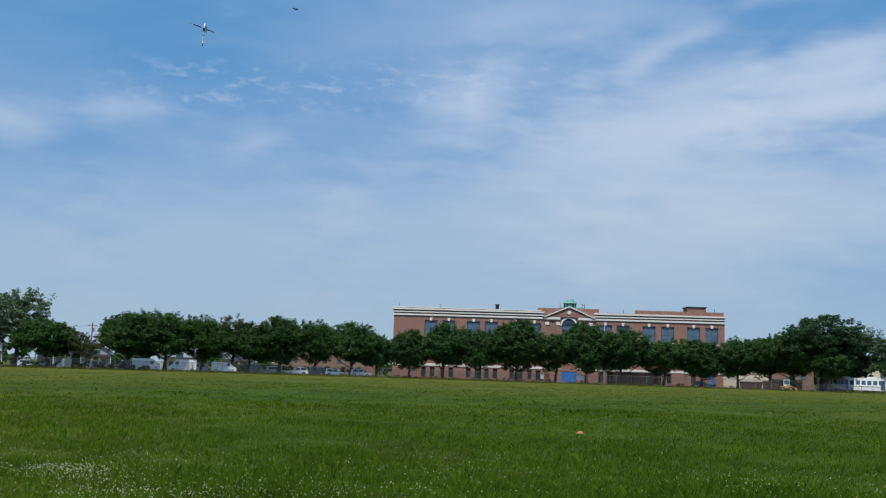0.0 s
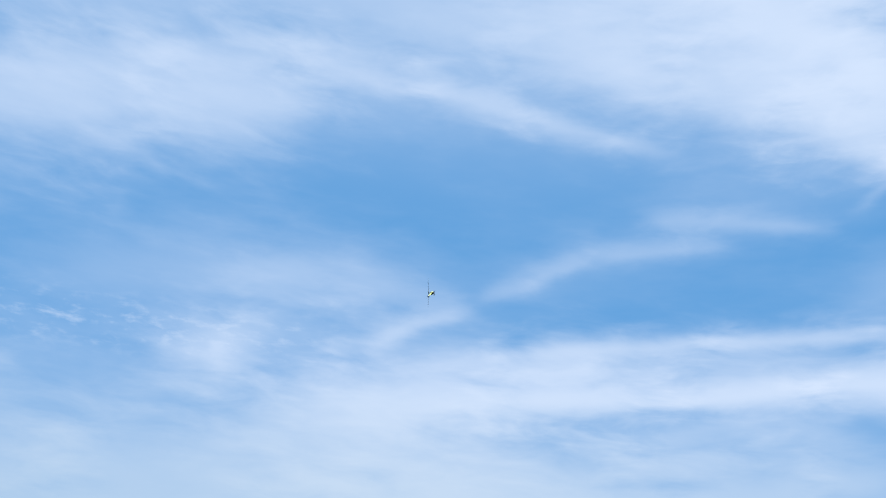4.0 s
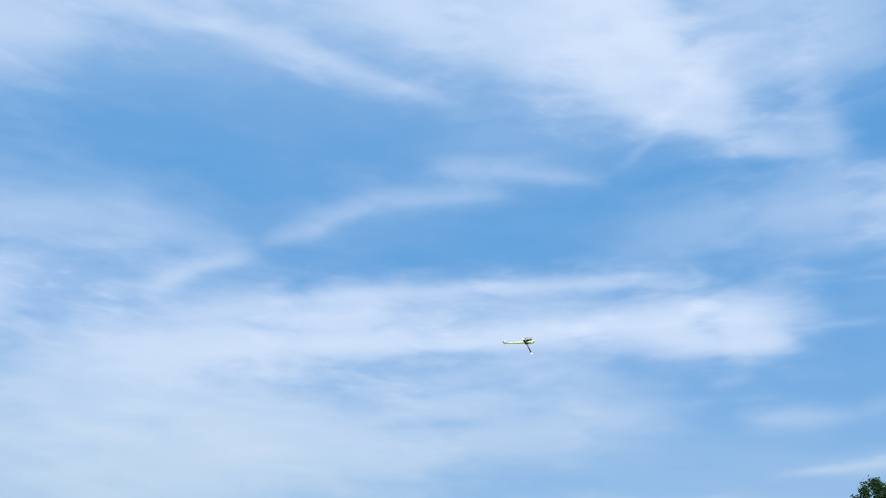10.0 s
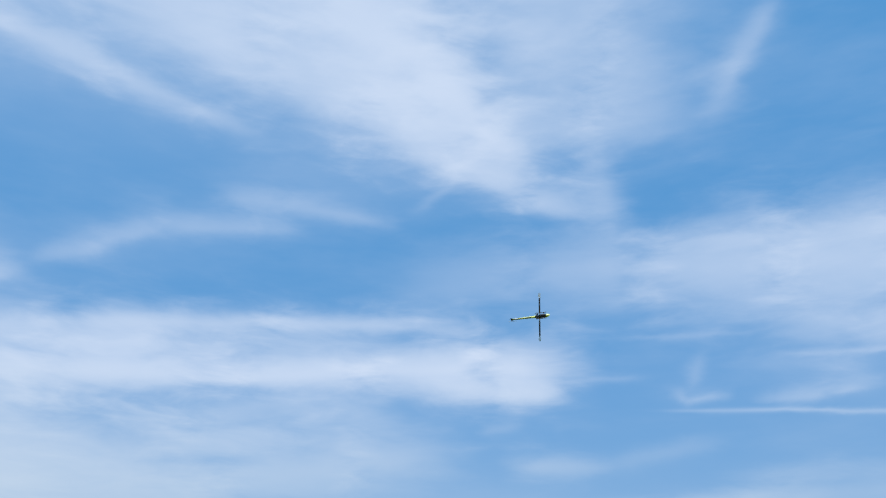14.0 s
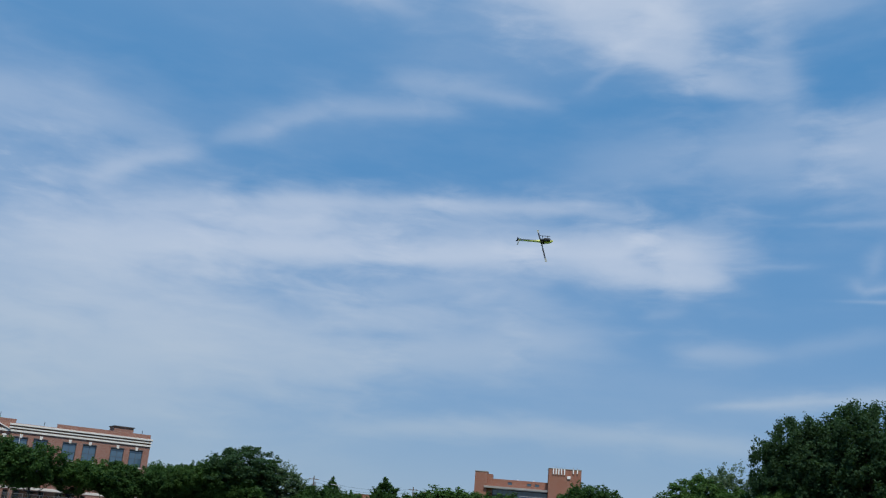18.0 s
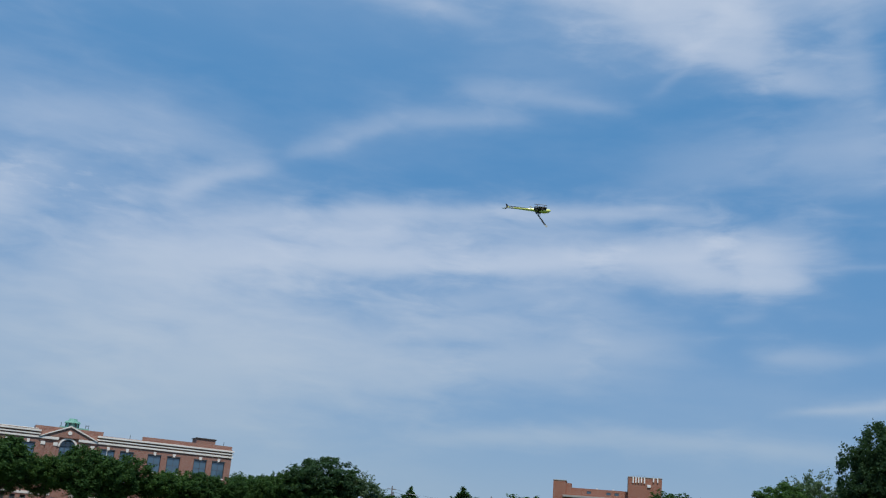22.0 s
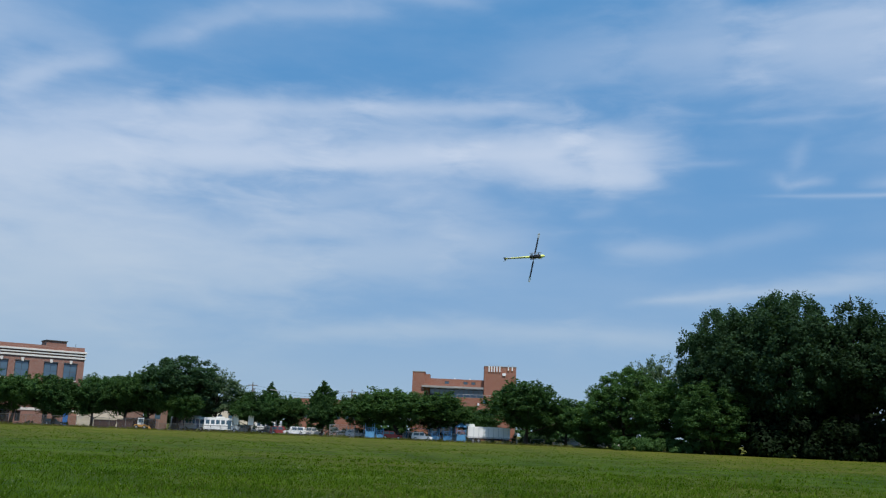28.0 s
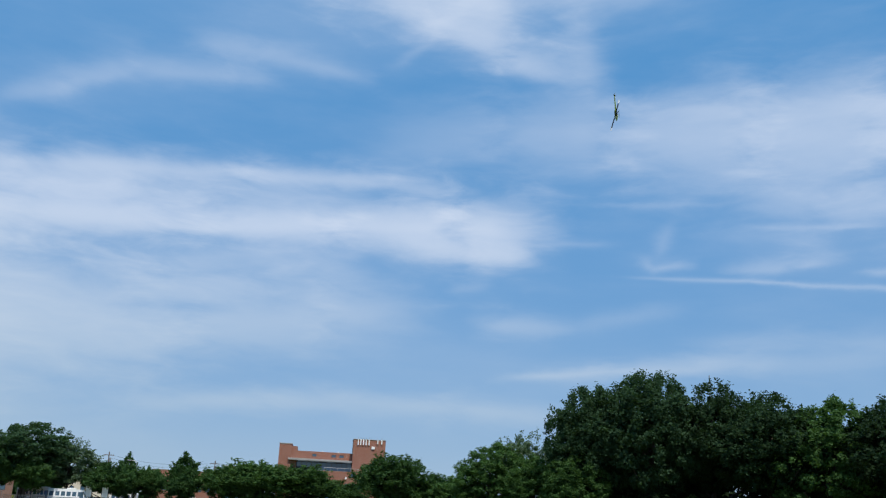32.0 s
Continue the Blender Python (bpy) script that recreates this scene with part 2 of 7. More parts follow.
cirrus((29.1, 10.3, 0.49, 0.42, 0.14), (35.0, 10.4, 0.49, 0.42, 0.18), (40.7, 10.0, 0.55, 0.49, 0.18))
cirrus((-15.4, 40.4, 4.16, 4.51, 0.4), (-1.2, 36.4, 3.81, 3.12, 0.5), (8.1, 32.5, 3.47, 2.08, 0.6), (14.4, 29.5, 2.77, 1.52, 0.55))
cirrus((-8.1, 40.9, 2.08, 2.08, 0.35), (2.9, 37.9, 2.29, 2.08, 0.6), (10.7, 34.9, 2.43, 2.77, 0.75), (14.6, 30.8, 2.08, 2.08, 0.6))
cirrus((-7.1, 34.8, 2.08, 1.52, 0.35), (-0.7, 33.9, 2.08, 1.66, 0.4), (6.2, 31.4, 2.08, 1.39, 0.5), (12.6, 29.1, 1.94, 1.04, 0.6), (17.5, 26.8, 1.66, 0.83, 0.65), (21.9, 25.3, 1.39, 0.55, 0.42))
cirrus((1.8, 39.0, 3.12, 2.77, 0.5), (7.9, 36.0, 1.73, 2.43, 0.55), (12.0, 33.5, 1.39, 2.08, 0.75), (14.8, 30.9, 1.52, 1.52, 0.75), (17.7, 28.3, 1.52, 1.39, 0.55))
cirrus((14.3, 37.1, 3.12, 3.81, 0.5), (23.0, 34.6, 3.81, 3.81, 0.46), (29.3, 32.7, 3.12, 2.77, 0.2))
cirrus((14.5, 30.6, 2.43, 2.08, 0.45), (21.7, 30.9, 2.77, 1.39, 0.42), (29.4, 30.2, 2.43, 1.04, 0.18))
cirrus((21.7, 29.5, 1.39, 1.39, 0.36), (22.9, 25.1, 0.9, 0.9, 0.3))
cirrus((29.8, 30.8, 0.69, 0.69, 0.2), (31.8, 33.0, 0.9, 0.76, 0.34), (34.8, 36.3, 0.76, 0.62, 0.3))
cirrus((28.6, 32.8, 0.55, 0.35, 0.18), (32.6, 33.2, 0.55, 0.42, 0.24))
cirrus((-2.5, 39.7, 4.16, 3.12, 0.5), (14.3, 39.6, 4.16, 3.12, 0.45), (28.4, 38.1, 3.47, 2.77, 0.25))
cirrus((-45.4, 28.1, 1.73, 1.39, 0.3), (-35.3, 32.0, 1.39, 1.39, 0.36), (-26.9, 33.4, 1.25, 1.39, 0.42), (-18.5, 33.2, 1.04, 1.04, 0.55), (-10.5, 31.9, 0.83, 0.83, 0.52), (-4.6, 30.7, 0.55, 0.62, 0.4), (-0.2, 29.6, 0.49, 0.49, 0.16))
cirrus((-39.0, 26.2, 0.49, 0.49, 0.11), (-36.3, 26.4, 0.42, 0.42, 0.16), (-33.7, 25.5, 0.35, 0.35, 0.18))
cirrus((-36.8, 22.9, 0.42, 0.42, 0.08), (-35.1, 22.9, 0.42, 0.42, 0.11))
cirrus((-12.7, 20.9, 0.42, 0.35, 0.18), (-9.2, 22.2, 0.9, 0.49, 0.32), (-5.7, 23.8, 0.9, 0.55, 0.34), (-0.6, 24.3, 0.83, 0.42, 0.3), (2.8, 24.5, 0.49, 0.35, 0.16))
cirrus((-2.4, 25.9, 0.69, 0.55, 0.26), (1.7, 25.9, 0.76, 0.69, 0.32), (8.2, 25.1, 0.49, 0.42, 0.3))
cirrus((10.1, 25.8, 0.35, 0.35, 0.11), (12.4, 27.3, 0.17, 0.17, 0.19))
cirrus((6.7, 28.3, 0.49, 0.49, 0.1), (9.5, 28.4, 0.49, 0.49, 0.11))
cirrus((-29.6, 20.2, 1.39, 1.52, 0.24), (-22.0, 21.3, 1.25, 1.25, 0.26), (-13.7, 20.4, 0.83, 0.69, 0.2))
cirrus((-19.1, 17.6, 0.49, 0.49, 0.2), (-16.6, 19.2, 0.49, 0.42, 0.24), (-13.3, 20.0, 0.42, 0.42, 0.16))

# a field of small ripples low over the school
ripple = cloud_noise(12.0, (0.7, 1.9), 4.0, 0.6, 11.0, 0.2).outputs[0]
band = node(wt, "ShaderNodeMapRange", {0: calc(wt, "ABSOLUTE", calc(wt, "SUBTRACT", lift_deg, calc(wt, "MULTIPLY_ADD", heading_deg, 0.06, 18.6))), 1: 2.2, 2: 0.4}, smooth=True).outputs[0]
span = node(wt, "ShaderNodeMapRange", {0: calc(wt, "ABSOLUTE", calc(wt, "ADD", heading_deg, 36.0)), 1: 17.0, 2: 9.0}, smooth=True).outputs[0]
puffs = node(wt, "ShaderNodeMapRange", {0: ripple, 1: 0.46, 2: 0.75, 3: 0.0, 4: 0.4}, smooth=True).outputs[0]
cover = calc(wt, "MULTIPLY_ADD", calc(wt, "MULTIPLY", puffs, calc(wt, "MULTIPLY", band, span)), calc(wt, "SUBTRACT", 1.0, cover), cover)
soft_grain = cloud_noise(4.0, (0.3, 0.7), 5.0, 0.52, 5.2).outputs[0]
middle = calc(wt, "MULTIPLY", cover, calc(wt, "SUBTRACT", 1.2, cover))
cover = calc(wt, "MULTIPLY_ADD", calc(wt, "MULTIPLY", calc(wt, "SUBTRACT", soft_grain, 0.5), 0.26), middle, cover, clamp=True)
lift_up = calc(wt, "MAXIMUM", lift_deg, 0.0)
haze = calc(wt, "MULTIPLY", calc(wt, "POWER", 2.718, calc(wt, "MULTIPLY", lift_up, -0.145)), 0.86)
cover = calc(wt, "MULTIPLY_ADD", haze, calc(wt, "SUBTRACT", 1.0, cover), cover)
sky = node(wt, "ShaderNodeTexSky")
sky.sky_type, sky.sun_disc = "NISHITA", False
sky.sun_elevation, sky.sun_rotation = radians(SUN_LIFT), radians(SUN_HEADING)
sky.altitude, sky.air_density, sky.dust_density, sky.ozone_density = 10.0, 1.0, 0.6, 1.6
clear = node(wt, "ShaderNodeMix", {6: sky.outputs[0], 7: (0.72, 2.85, 6.05, 1)}, data_type="RGBA")
clear.inputs[0].default_value = 0.85
body = node(wt, "ShaderNodeMapRange", {0: lift_up, 1: 0.0, 2: 16.0, 3: 0.0, 4: 1.0}).outputs[0]
white = node(wt, "ShaderNodeMix", {0: body, 6: (4.15, 5.35, 6.4, 1), 7: (5.35, 6.35, 8.0, 1)}, data_type="RGBA")
mixed = node(wt, "ShaderNodeMix", {0: cover, 6: clear.outputs[2], 7: white.outputs[2]}, data_type="RGBA")
back = node(wt, "ShaderNodeBackground", {"Color": mixed.outputs[2], "Strength": 0.1})
wt.links.new(back.outputs[0], node(wt, "ShaderNodeOutputWorld").inputs[0])

sun = new("sun", bpy.data.lights.new("sun", "SUN"))
sun.data.energy, sun.data.angle, sun.data.color = 4.2, radians(0.53), (1.0, 0.95, 0.87)
sun.matrix_world = look((0, 0, 0), -aim(SUN_HEADING, SUN_LIFT))

# ---- materials ----


def surface(name, dark, light, scale=1.0, rough=0.8, bump=0.0, metal=0.0, fine=8.0, island=0.0, each=0.0, stretch=(1, 1, 1)):
    """A worn surface: two colours mixed by a coarse and a fine noise in metres; island / each: how far pieces differ in brightness."""
    m = bpy.data.materials.new(name)
    m.use_nodes = True
    t = m.node_tree
    b = t.nodes["Principled BSDF"]
    place = node(t, "ShaderNodeTexCoord").outputs["Object"]
    place = vec(t, "MULTIPLY", place, stretch)
    coarse = node(t, "ShaderNodeTexNoise", {"Vector": place, "Scale": scale, "Detail": 4.0, "Roughness": 0.6}).outputs[0]
    small = node(t, "ShaderNodeTexNoise", {"Vector": place, "Scale": scale * fine, "Detail": 4.0, "Roughness": 0.65}).outputs[0]
    both = calc(t, "MULTIPLY_ADD", small, 0.45, calc(t, "MULTIPLY", coarse, 0.55))
    share = node(t, "ShaderNodeMapRange", {0: both, 1: 0.32, 2: 0.68}).outputs[0]
    colour = node(t, "ShaderNodeMix", {0: share, 6: (*dark, 1), 7: (*light, 1)}, data_type="RGBA").outputs[2]
    for amount, kind, out in ((island, "ShaderNodeNewGeometry", "Random Per Island"), (each, "ShaderNodeObjectInfo", "Random")):
        if amount:
            lottery = node(t, kind).outputs[out]
            gain = node(t, "ShaderNodeMapRange", {0: lottery, 3: 1 - amount, 4: 1 + amount}).outputs[0]
            colour = vec(t, "SCALE", colour, scale=gain)
    t.links.new(colour, b.inputs["Base Color"])
    b.inputs["Roughness"].default_value, b.inputs["Metallic"].default_value = rough, metal
    if bump:
        t.links.new(node(t, "ShaderNodeBump", {"Height": small, "Strength": 0.6, "Distance": bump}).outputs[0], b.inputs["Normal"])
    return m


def foliage(name, dark, light):
    m = surface(name, dark, light, scale=0.35, rough=0.75, fine=6.0, island=0.22, each=0.12)
    t = m.node_tree
    b = t.nodes["Principled BSDF"]
    b.inputs["Specular IOR Level"].default_value = 0.12
    through_leaf = node(t, "ShaderNodeBsdfTranslucent", {"Color": (light[0] * 1.2, light[1] * 1.3, light[2] * 0.7, 1)})
    both = node(t, "ShaderNodeMixShader", {0: 0.30})
    t.links.new(b.outputs[0], both.inputs[1])
    t.links.new(through_leaf.outputs[0], both.inputs[2])
    t.links.new(both.outputs[0], t.nodes["Material Output"].inputs[0])
    return m


def courses(name, dark, light, joint, height=0.075, length=0.215):
    """Brick masonry of true courses, for walls seen from far off."""
    m = surface(name, dark, light, scale=0.35, rough=0.9, fine=14.0)
    t = m.node_tree
    b = t.nodes["Principled BSDF"]
    place = node(t, "ShaderNodeTexCoord").outputs["Object"]
    s = node(t, "ShaderNodeSeparateXYZ", {0: place})
    flat = node(t, "ShaderNodeCombineXYZ", {0: calc(t, "ADD", s.outputs[0], s.outputs[1]), 1: s.outputs[2], 2: 0.0}).outputs[0]
    old = b.inputs["Base Color"].links[0].from_socket
    darker = vec(t, "SCALE", old, scale=0.82)
    br = node(t, "ShaderNodeTexBrick", {"Vector": flat, "Color1": old, "Color2": darker, "Mortar": (*joint, 1), "Scale": 1.0, "Mortar Size": 0.010, "Brick Width": length, "Row Height": height})
    t.links.new(br.outputs[0], b.inputs["Base Color"])
    return m


def glass(name, tint, rough=0.06):
    m = bpy.data.materials.new(name)
    m.use_nodes = True
    b = m.node_tree.nodes["Principled BSDF"]
    b.inputs["Base Color"].default_value = (*tint, 1)
    b.inputs["Roughness"].default_value = rough
    b.inputs["Specular IOR Level"].default_value = 0.9
    b.inputs["IOR"].default_value = 1.6
    return m


def wire_mesh(name, colour, open_share):
    m = surface(name, colour, colour, rough=0.5, metal=0.6)
    t = m.node_tree
    b = t.nodes["Principled BSDF"]
    gap = node(t, "ShaderNodeBsdfTransparent")
    both = node(t, "ShaderNodeMixShader", {0: open_share})
    t.links.new(b.outputs[0], both.inputs[1])
    t.links.new(gap.outputs[0], both.inputs[2])
    t.links.new(both.outputs[0], t.nodes["Material Output"].inputs[0])
    return m


BRICK = courses("red_brick", (0.24, 0.095, 0.066), (0.36, 0.155, 0.112), (0.36, 0.27, 0.22))
BRICK_ORANGE = courses("orange_brick", (0.24, 0.075, 0.045), (0.36, 0.13, 0.08), (0.33, 0.22, 0.17))
BRICK_BROWN = courses("brown_brick", (0.20, 0.10, 0.07), (0.32, 0.17, 0.12), (0.3, 0.24, 0.2))
STONE = surface("pale_stone", (0.68, 0.64, 0.58), (0.84, 0.81, 0.75), scale=0.8, rough=0.85)
CREAM = surface("cream_render", (0.58, 0.51, 0.40), (0.74, 0.66, 0.54), scale=0.4, rough=0.9)
WHITE = surface("white_paint", (0.80, 0.80, 0.80), (0.88, 0.88, 0.87), scale=0.7, rough=0.5)
SIDING = surface("white_siding", (0.62, 0.62, 0.60), (0.80, 0.79, 0.76), scale=0.9, rough=0.7, stretch=(0.3, 0.3, 8))
GREY_SIDING = surface("grey_siding", (0.34, 0.34, 0.35), (0.48, 0.48, 0.49), scale=0.9, rough=0.7, stretch=(0.3, 0.3, 8))
ROOFING = surface("dark_shingle", (0.05, 0.05, 0.055), (0.12, 0.115, 0.11), scale=1.5, rough=0.9)
COPPER = surface("green_copper", (0.10, 0.30, 0.24), (0.24, 0.46, 0.38), scale=1.2, rough=0.7)
# The blue of this base colour includes the sky the panes reflect
PANE = glass("window_glass", (0.07, 0.13, 0.19))
PANE_DARK = glass("dark_window_glass", (0.018, 0.018, 0.020), 0.2)
BLIND = surface("white_blind", (0.62, 0.62, 0.60), (0.76, 0.76, 0.74), scale=2.0, rough=0.8, stretch=(1, 1, 12))
FRAME = surface("dark_frame", (0.03, 0.04, 0.05), (0.07, 0.08, 0.09), rough=0.5)
BLUE = surface("blue_paint", (0.02, 0.13, 0.46), (0.05, 0.22, 0.60), scale=0.8, rough=0.5)
SKY_BLUE = surface("playground_blue", (0.06, 0.21, 0.42), (0.13, 0.34, 0.56), scale=1.0, rough=0.4)
BLACK = surface("black_plastic", (0.008, 0.008, 0.01), (0.03, 0.03, 0.034), scale=3, rough=0.45)
RUBBER = surface("tyre_rubber", (0.012, 0.012, 0.012), (0.035, 0.035, 0.035), scale=4, rough=0.9)
STEEL = surface("galvanised_steel", (0.30, 0.31, 0.32), (0.50, 0.51, 0.52), scale=3, rough=0.5, metal=0.7)
WOOD = surface("weathered_wood", (0.10, 0.07, 0.05), (0.22, 0.17, 0.12), scale=1.5, rough=0.9, stretch=(1, 1, 0.1))
BARK = surface("tree_bark", (0.028, 0.022, 0.017), (0.085, 0.068, 0.052), scale=1.2, rough=0.95, bump=0.02, stretch=(1, 1, 0.25))
LEAF_DEEP = foliage("deep_green_leaves", (0.030, 0.072, 0.024), (0.056, 0.118, 0.036))
LEAF_MID = foliage("green_leaves", (0.034, 0.080, 0.024), (0.066, 0.132, 0.038))
LEAF_BLUE = foliage("blue_green_leaves", (0.022, 0.052, 0.026), (0.048, 0.094, 0.044))
LEAF_DARK = foliage("dark_leaves", (0.014, 0.034, 0.015), (0.032, 0.064, 0.028))
LEAF_PALE = foliage("pale_green_leaves", (0.070, 0.115, 0.066), (0.115, 0.175, 0.105))
# Near black: the deep shade under the grove is put into this leaf colour
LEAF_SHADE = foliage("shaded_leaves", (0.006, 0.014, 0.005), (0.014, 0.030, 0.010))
LEAF_DRY = foliage("olive_leaves", (0.045, 0.056, 0.025), (0.105, 0.110, 0.055))
YELLOW = surface("lime_yellow_gloss", (0.80, 0.86, 0.20), (0.88, 0.92, 0.32), scale=4, rough=0.22)
CARBON = surface("carbon_fibre", (0.010, 0.011, 0.014), (0.028, 0.03, 0.036), scale=20, rough=0.35)
GLOSS_WHITE = surface("white_gloss", (0.78, 0.78, 0.78), (0.88, 0.88, 0.88), scale=5, rough=0.18)
def thin_white(name):
    m = surface(name, (0.82, 0.82, 0.82), (0.9, 0.9, 0.9), scale=5, rough=0.2)
    t = m.node_tree
    both = node(t, "ShaderNodeMixShader", {0: 0.75})
    t.links.new(t.nodes["Principled BSDF"].outputs[0], both.inputs[1])
    t.links.new(node(t, "ShaderNodeBsdfTranslucent", {"Color": (0.9, 0.9, 0.9, 1)}).outputs[0], both.inputs[2])
    t.links.new(both.outputs[0], t.nodes["Material Output"].inputs[0])
    return m


THIN_WHITE = thin_white("white_tip_plastic")
# Added for the rotor tips: darkens their upper side, still passes most sun
TIP_DARKENER = wire_mesh("tip_darkening_film", (0.012, 0.013, 0.016), 0.92)
ALU = surface("bare_aluminium", (0.5, 0.5, 0.52), (0.66, 0.66, 0.68), scale=10, rough=0.3, metal=0.9)
RUST = surface("rusty_dumpster", (0.035, 0.020, 0.018), (0.085, 0.045, 0.038), scale=1.2, rough=0.8)
ORANGE = surface("orange_plastic", (0.36, 0.13, 0.05), (0.50, 0.20, 0.08), scale=4, rough=0.5)
AMBER = surface("amber_paint", (0.50, 0.24, 0.03), (0.64, 0.34, 0.06), scale=1, rough=0.5)
ASPHALT = surface("asphalt", (0.035, 0.035, 0.036), (0.07, 0.07, 0.068), scale=0.4, rough=0.9, bump=0.004, fine=30)
CONCRETE = surface("concrete", (0.26, 0.25, 0.24), (0.40, 0.39, 0.37), scale=0.6, rough=0.9)
MESH_WIRE = wire_mesh("chain_link", (0.12, 0.12, 0.12), 0.88)
POST = surface("weathered_post", (0.10, 0.10, 0.10), (0.20, 0.20, 0.20), scale=3, rough=0.7, metal=0.3)
NET_DARK = wire_mesh("windscreen_net", (0.02, 0.024, 0.024), 0.35)


def blade(name, dark, light, share):
    """Thin blades: half of the light goes through them."""
    m = surface(name, dark, light, scale=0.22, rough=0.8, island=0.28)
    t = m.node_tree
    b = t.nodes["Principled BSDF"]
    b.inputs["Specular IOR Level"].default_value = 0.06
    both = node(t, "ShaderNodeMixShader", {0: share})
    t.links.new(b.outputs[0], both.inputs[1])
    tint = b.inputs["Base Color"].links[0].from_socket
    t.links.new(node(t, "ShaderNodeBsdfTranslucent", {"Color": vec(t, "MULTIPLY", tint, (1.25, 1.2, 0.8))}).outputs[0], both.inputs[2])
    t.links.new(both.outputs[0], t.nodes["Material Output"].inputs[0])
    return m


BLADE_GRASS = blade("grass_blades", (0.058, 0.120, 0.008), (0.120, 0.196, 0.016), 0.55)
SEED_GRASS = blade("seeding_grass", (0.09, 0.105, 0.022), (0.145, 0.15, 0.04), 0.5)
CLOVER = surface("clover_flowers", (0.42, 0.45, 0.24), (0.62, 0.63, 0.40), scale=6, rough=0.8, island=0.2)


def lawn():
    m = bpy.data.materials.new("meadow")
    m.use_nodes = True
    t = m.node_tree
    b = t.nodes["Principled BSDF"]
    place = node(t, "ShaderNodeTexCoord").outputs["Object"]
    big = node(t, "ShaderNodeTexNoise", {"Vector": vec(t, "MULTIPLY", place, (0.03, 0.03, 1)), "Scale": 1.0, "Detail": 3.0}).outputs[0]
    mid = node(t, "ShaderNodeTexNoise", {"Vector": vec(t, "MULTIPLY", place, (0.22, 0.22, 1)), "Scale": 1.0, "Detail": 5.0, "Roughness": 0.65}).outputs[0]
    fine = node(t, "ShaderNodeTexNoise", {"Vector": place, "Scale": 5.0, "Detail": 6.0, "Roughness": 0.7}).outputs[0]
    a = node(t, "ShaderNodeMapRange", {0: mid, 1: 0.35, 2: 0.65}).outputs[0]
    green = node(t, "ShaderNodeMix", {0: a, 6: (0.024, 0.054, 0.004, 1), 7: (0.050, 0.086, 0.007, 1)}, data_type="RGBA").outputs[2]
    c = node(t, "ShaderNodeMapRange", {0: big, 1: 0.42, 2: 0.62, 3: 0.0, 4: 0.6}).outputs[0]
    olive = node(t, "ShaderNodeMix", {0: c, 6: green, 7: (0.084, 0.084, 0.012, 1)}, data_type="RGBA").outputs[2]
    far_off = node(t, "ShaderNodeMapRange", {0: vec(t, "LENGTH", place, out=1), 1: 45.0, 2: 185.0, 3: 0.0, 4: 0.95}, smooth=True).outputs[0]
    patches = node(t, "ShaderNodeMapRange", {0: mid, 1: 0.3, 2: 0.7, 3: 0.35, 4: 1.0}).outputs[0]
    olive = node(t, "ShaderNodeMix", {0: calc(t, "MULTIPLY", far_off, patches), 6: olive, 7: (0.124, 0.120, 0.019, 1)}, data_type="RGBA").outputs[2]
    gain = calc(t, "MULTIPLY", node(t, "ShaderNodeMapRange", {0: fine, 1: 0.3, 2: 0.7, 3: 0.72, 4: 1.25}).outputs[0], node(t, "ShaderNodeMapRange", {0: mid, 1: 0.32, 2: 0.68, 3: 0.78, 4: 1.18}).outputs[0])
    t.links.new(vec(t, "SCALE", olive, scale=gain), b.inputs["Base Color"])
    b.inputs["Roughness"].default_value = 0.85
    b.inputs["Specular IOR Level"].default_value = 0.05
    t.links.new(node(t, "ShaderNodeBump", {"Height": fine, "Strength": 0.8, "Distance": 0.06}).outputs[0], b.inputs["Normal"])
    return m


MEADOW = lawn()

# ---- building tools ----


def thing(name, label, category, place=None, group="", kind=""):
    ob = tagged(new(name), label, category, group, kind)
    ob.matrix_world = place or Matrix()
    return ob


def to_mesh(name, bm, material):
    me = bpy.data.meshes.new(name)
    bm.to_mesh(me)
    bm.free()
    me.materials.append(material)
    return me


def part(name, bm, material, parent, label=""):
    ob = new(name, bm if isinstance(bm, bpy.types.Mesh) else to_mesh(name, bm, material))
    ob.parent = parent
    if label:
        ob["label"] = label
    return ob


def spot_of(heading, metres, z=0.0, turn=0.0):
    """A pose whose x runs to the right and whose -y faces the viewer."""
    p = at(heading, metres, z)
    return pose(p.x, p.y, p.z, 0, 0, turn - heading)


def box(x0, x1, y0, y1, z0, z1, bm=None, bevel=0.0):
    bm = bm or bmesh.new()
    own = bmesh.ops.create_cube(bm, size=1.0, matrix=Matrix.Translation(((x0 + x1) / 2, (y0 + y1) / 2, (z0 + z1) / 2)) @ Matrix.Diagonal((x1 - x0, y1 - y0, z1 - z0, 1)))
    if bevel:
        edges = list({e for v in own["verts"] for e in v.link_edges})
        bmesh.ops.bevel(bm, geom=edges, offset=bevel, segments=2, affect="EDGES", profile=0.6)
    return bm


def rod(p, q, r0, r1=None, bm=None, sides=8):
    """A tapered round bar from p to q."""
    bm = bm or bmesh.new()
    p, q = Vector(p), Vector(q)
    turn = (q - p).to_track_quat("Z", "Y").to_matrix().to_4x4()
    bmesh.ops.create_cone(bm, cap_ends=True, segments=sides, radius1=r0, radius2=r0 if r1 is None else r1, depth=(q - p).length, matrix=Matrix.Translation((p + q) / 2) @ turn)
    return bm


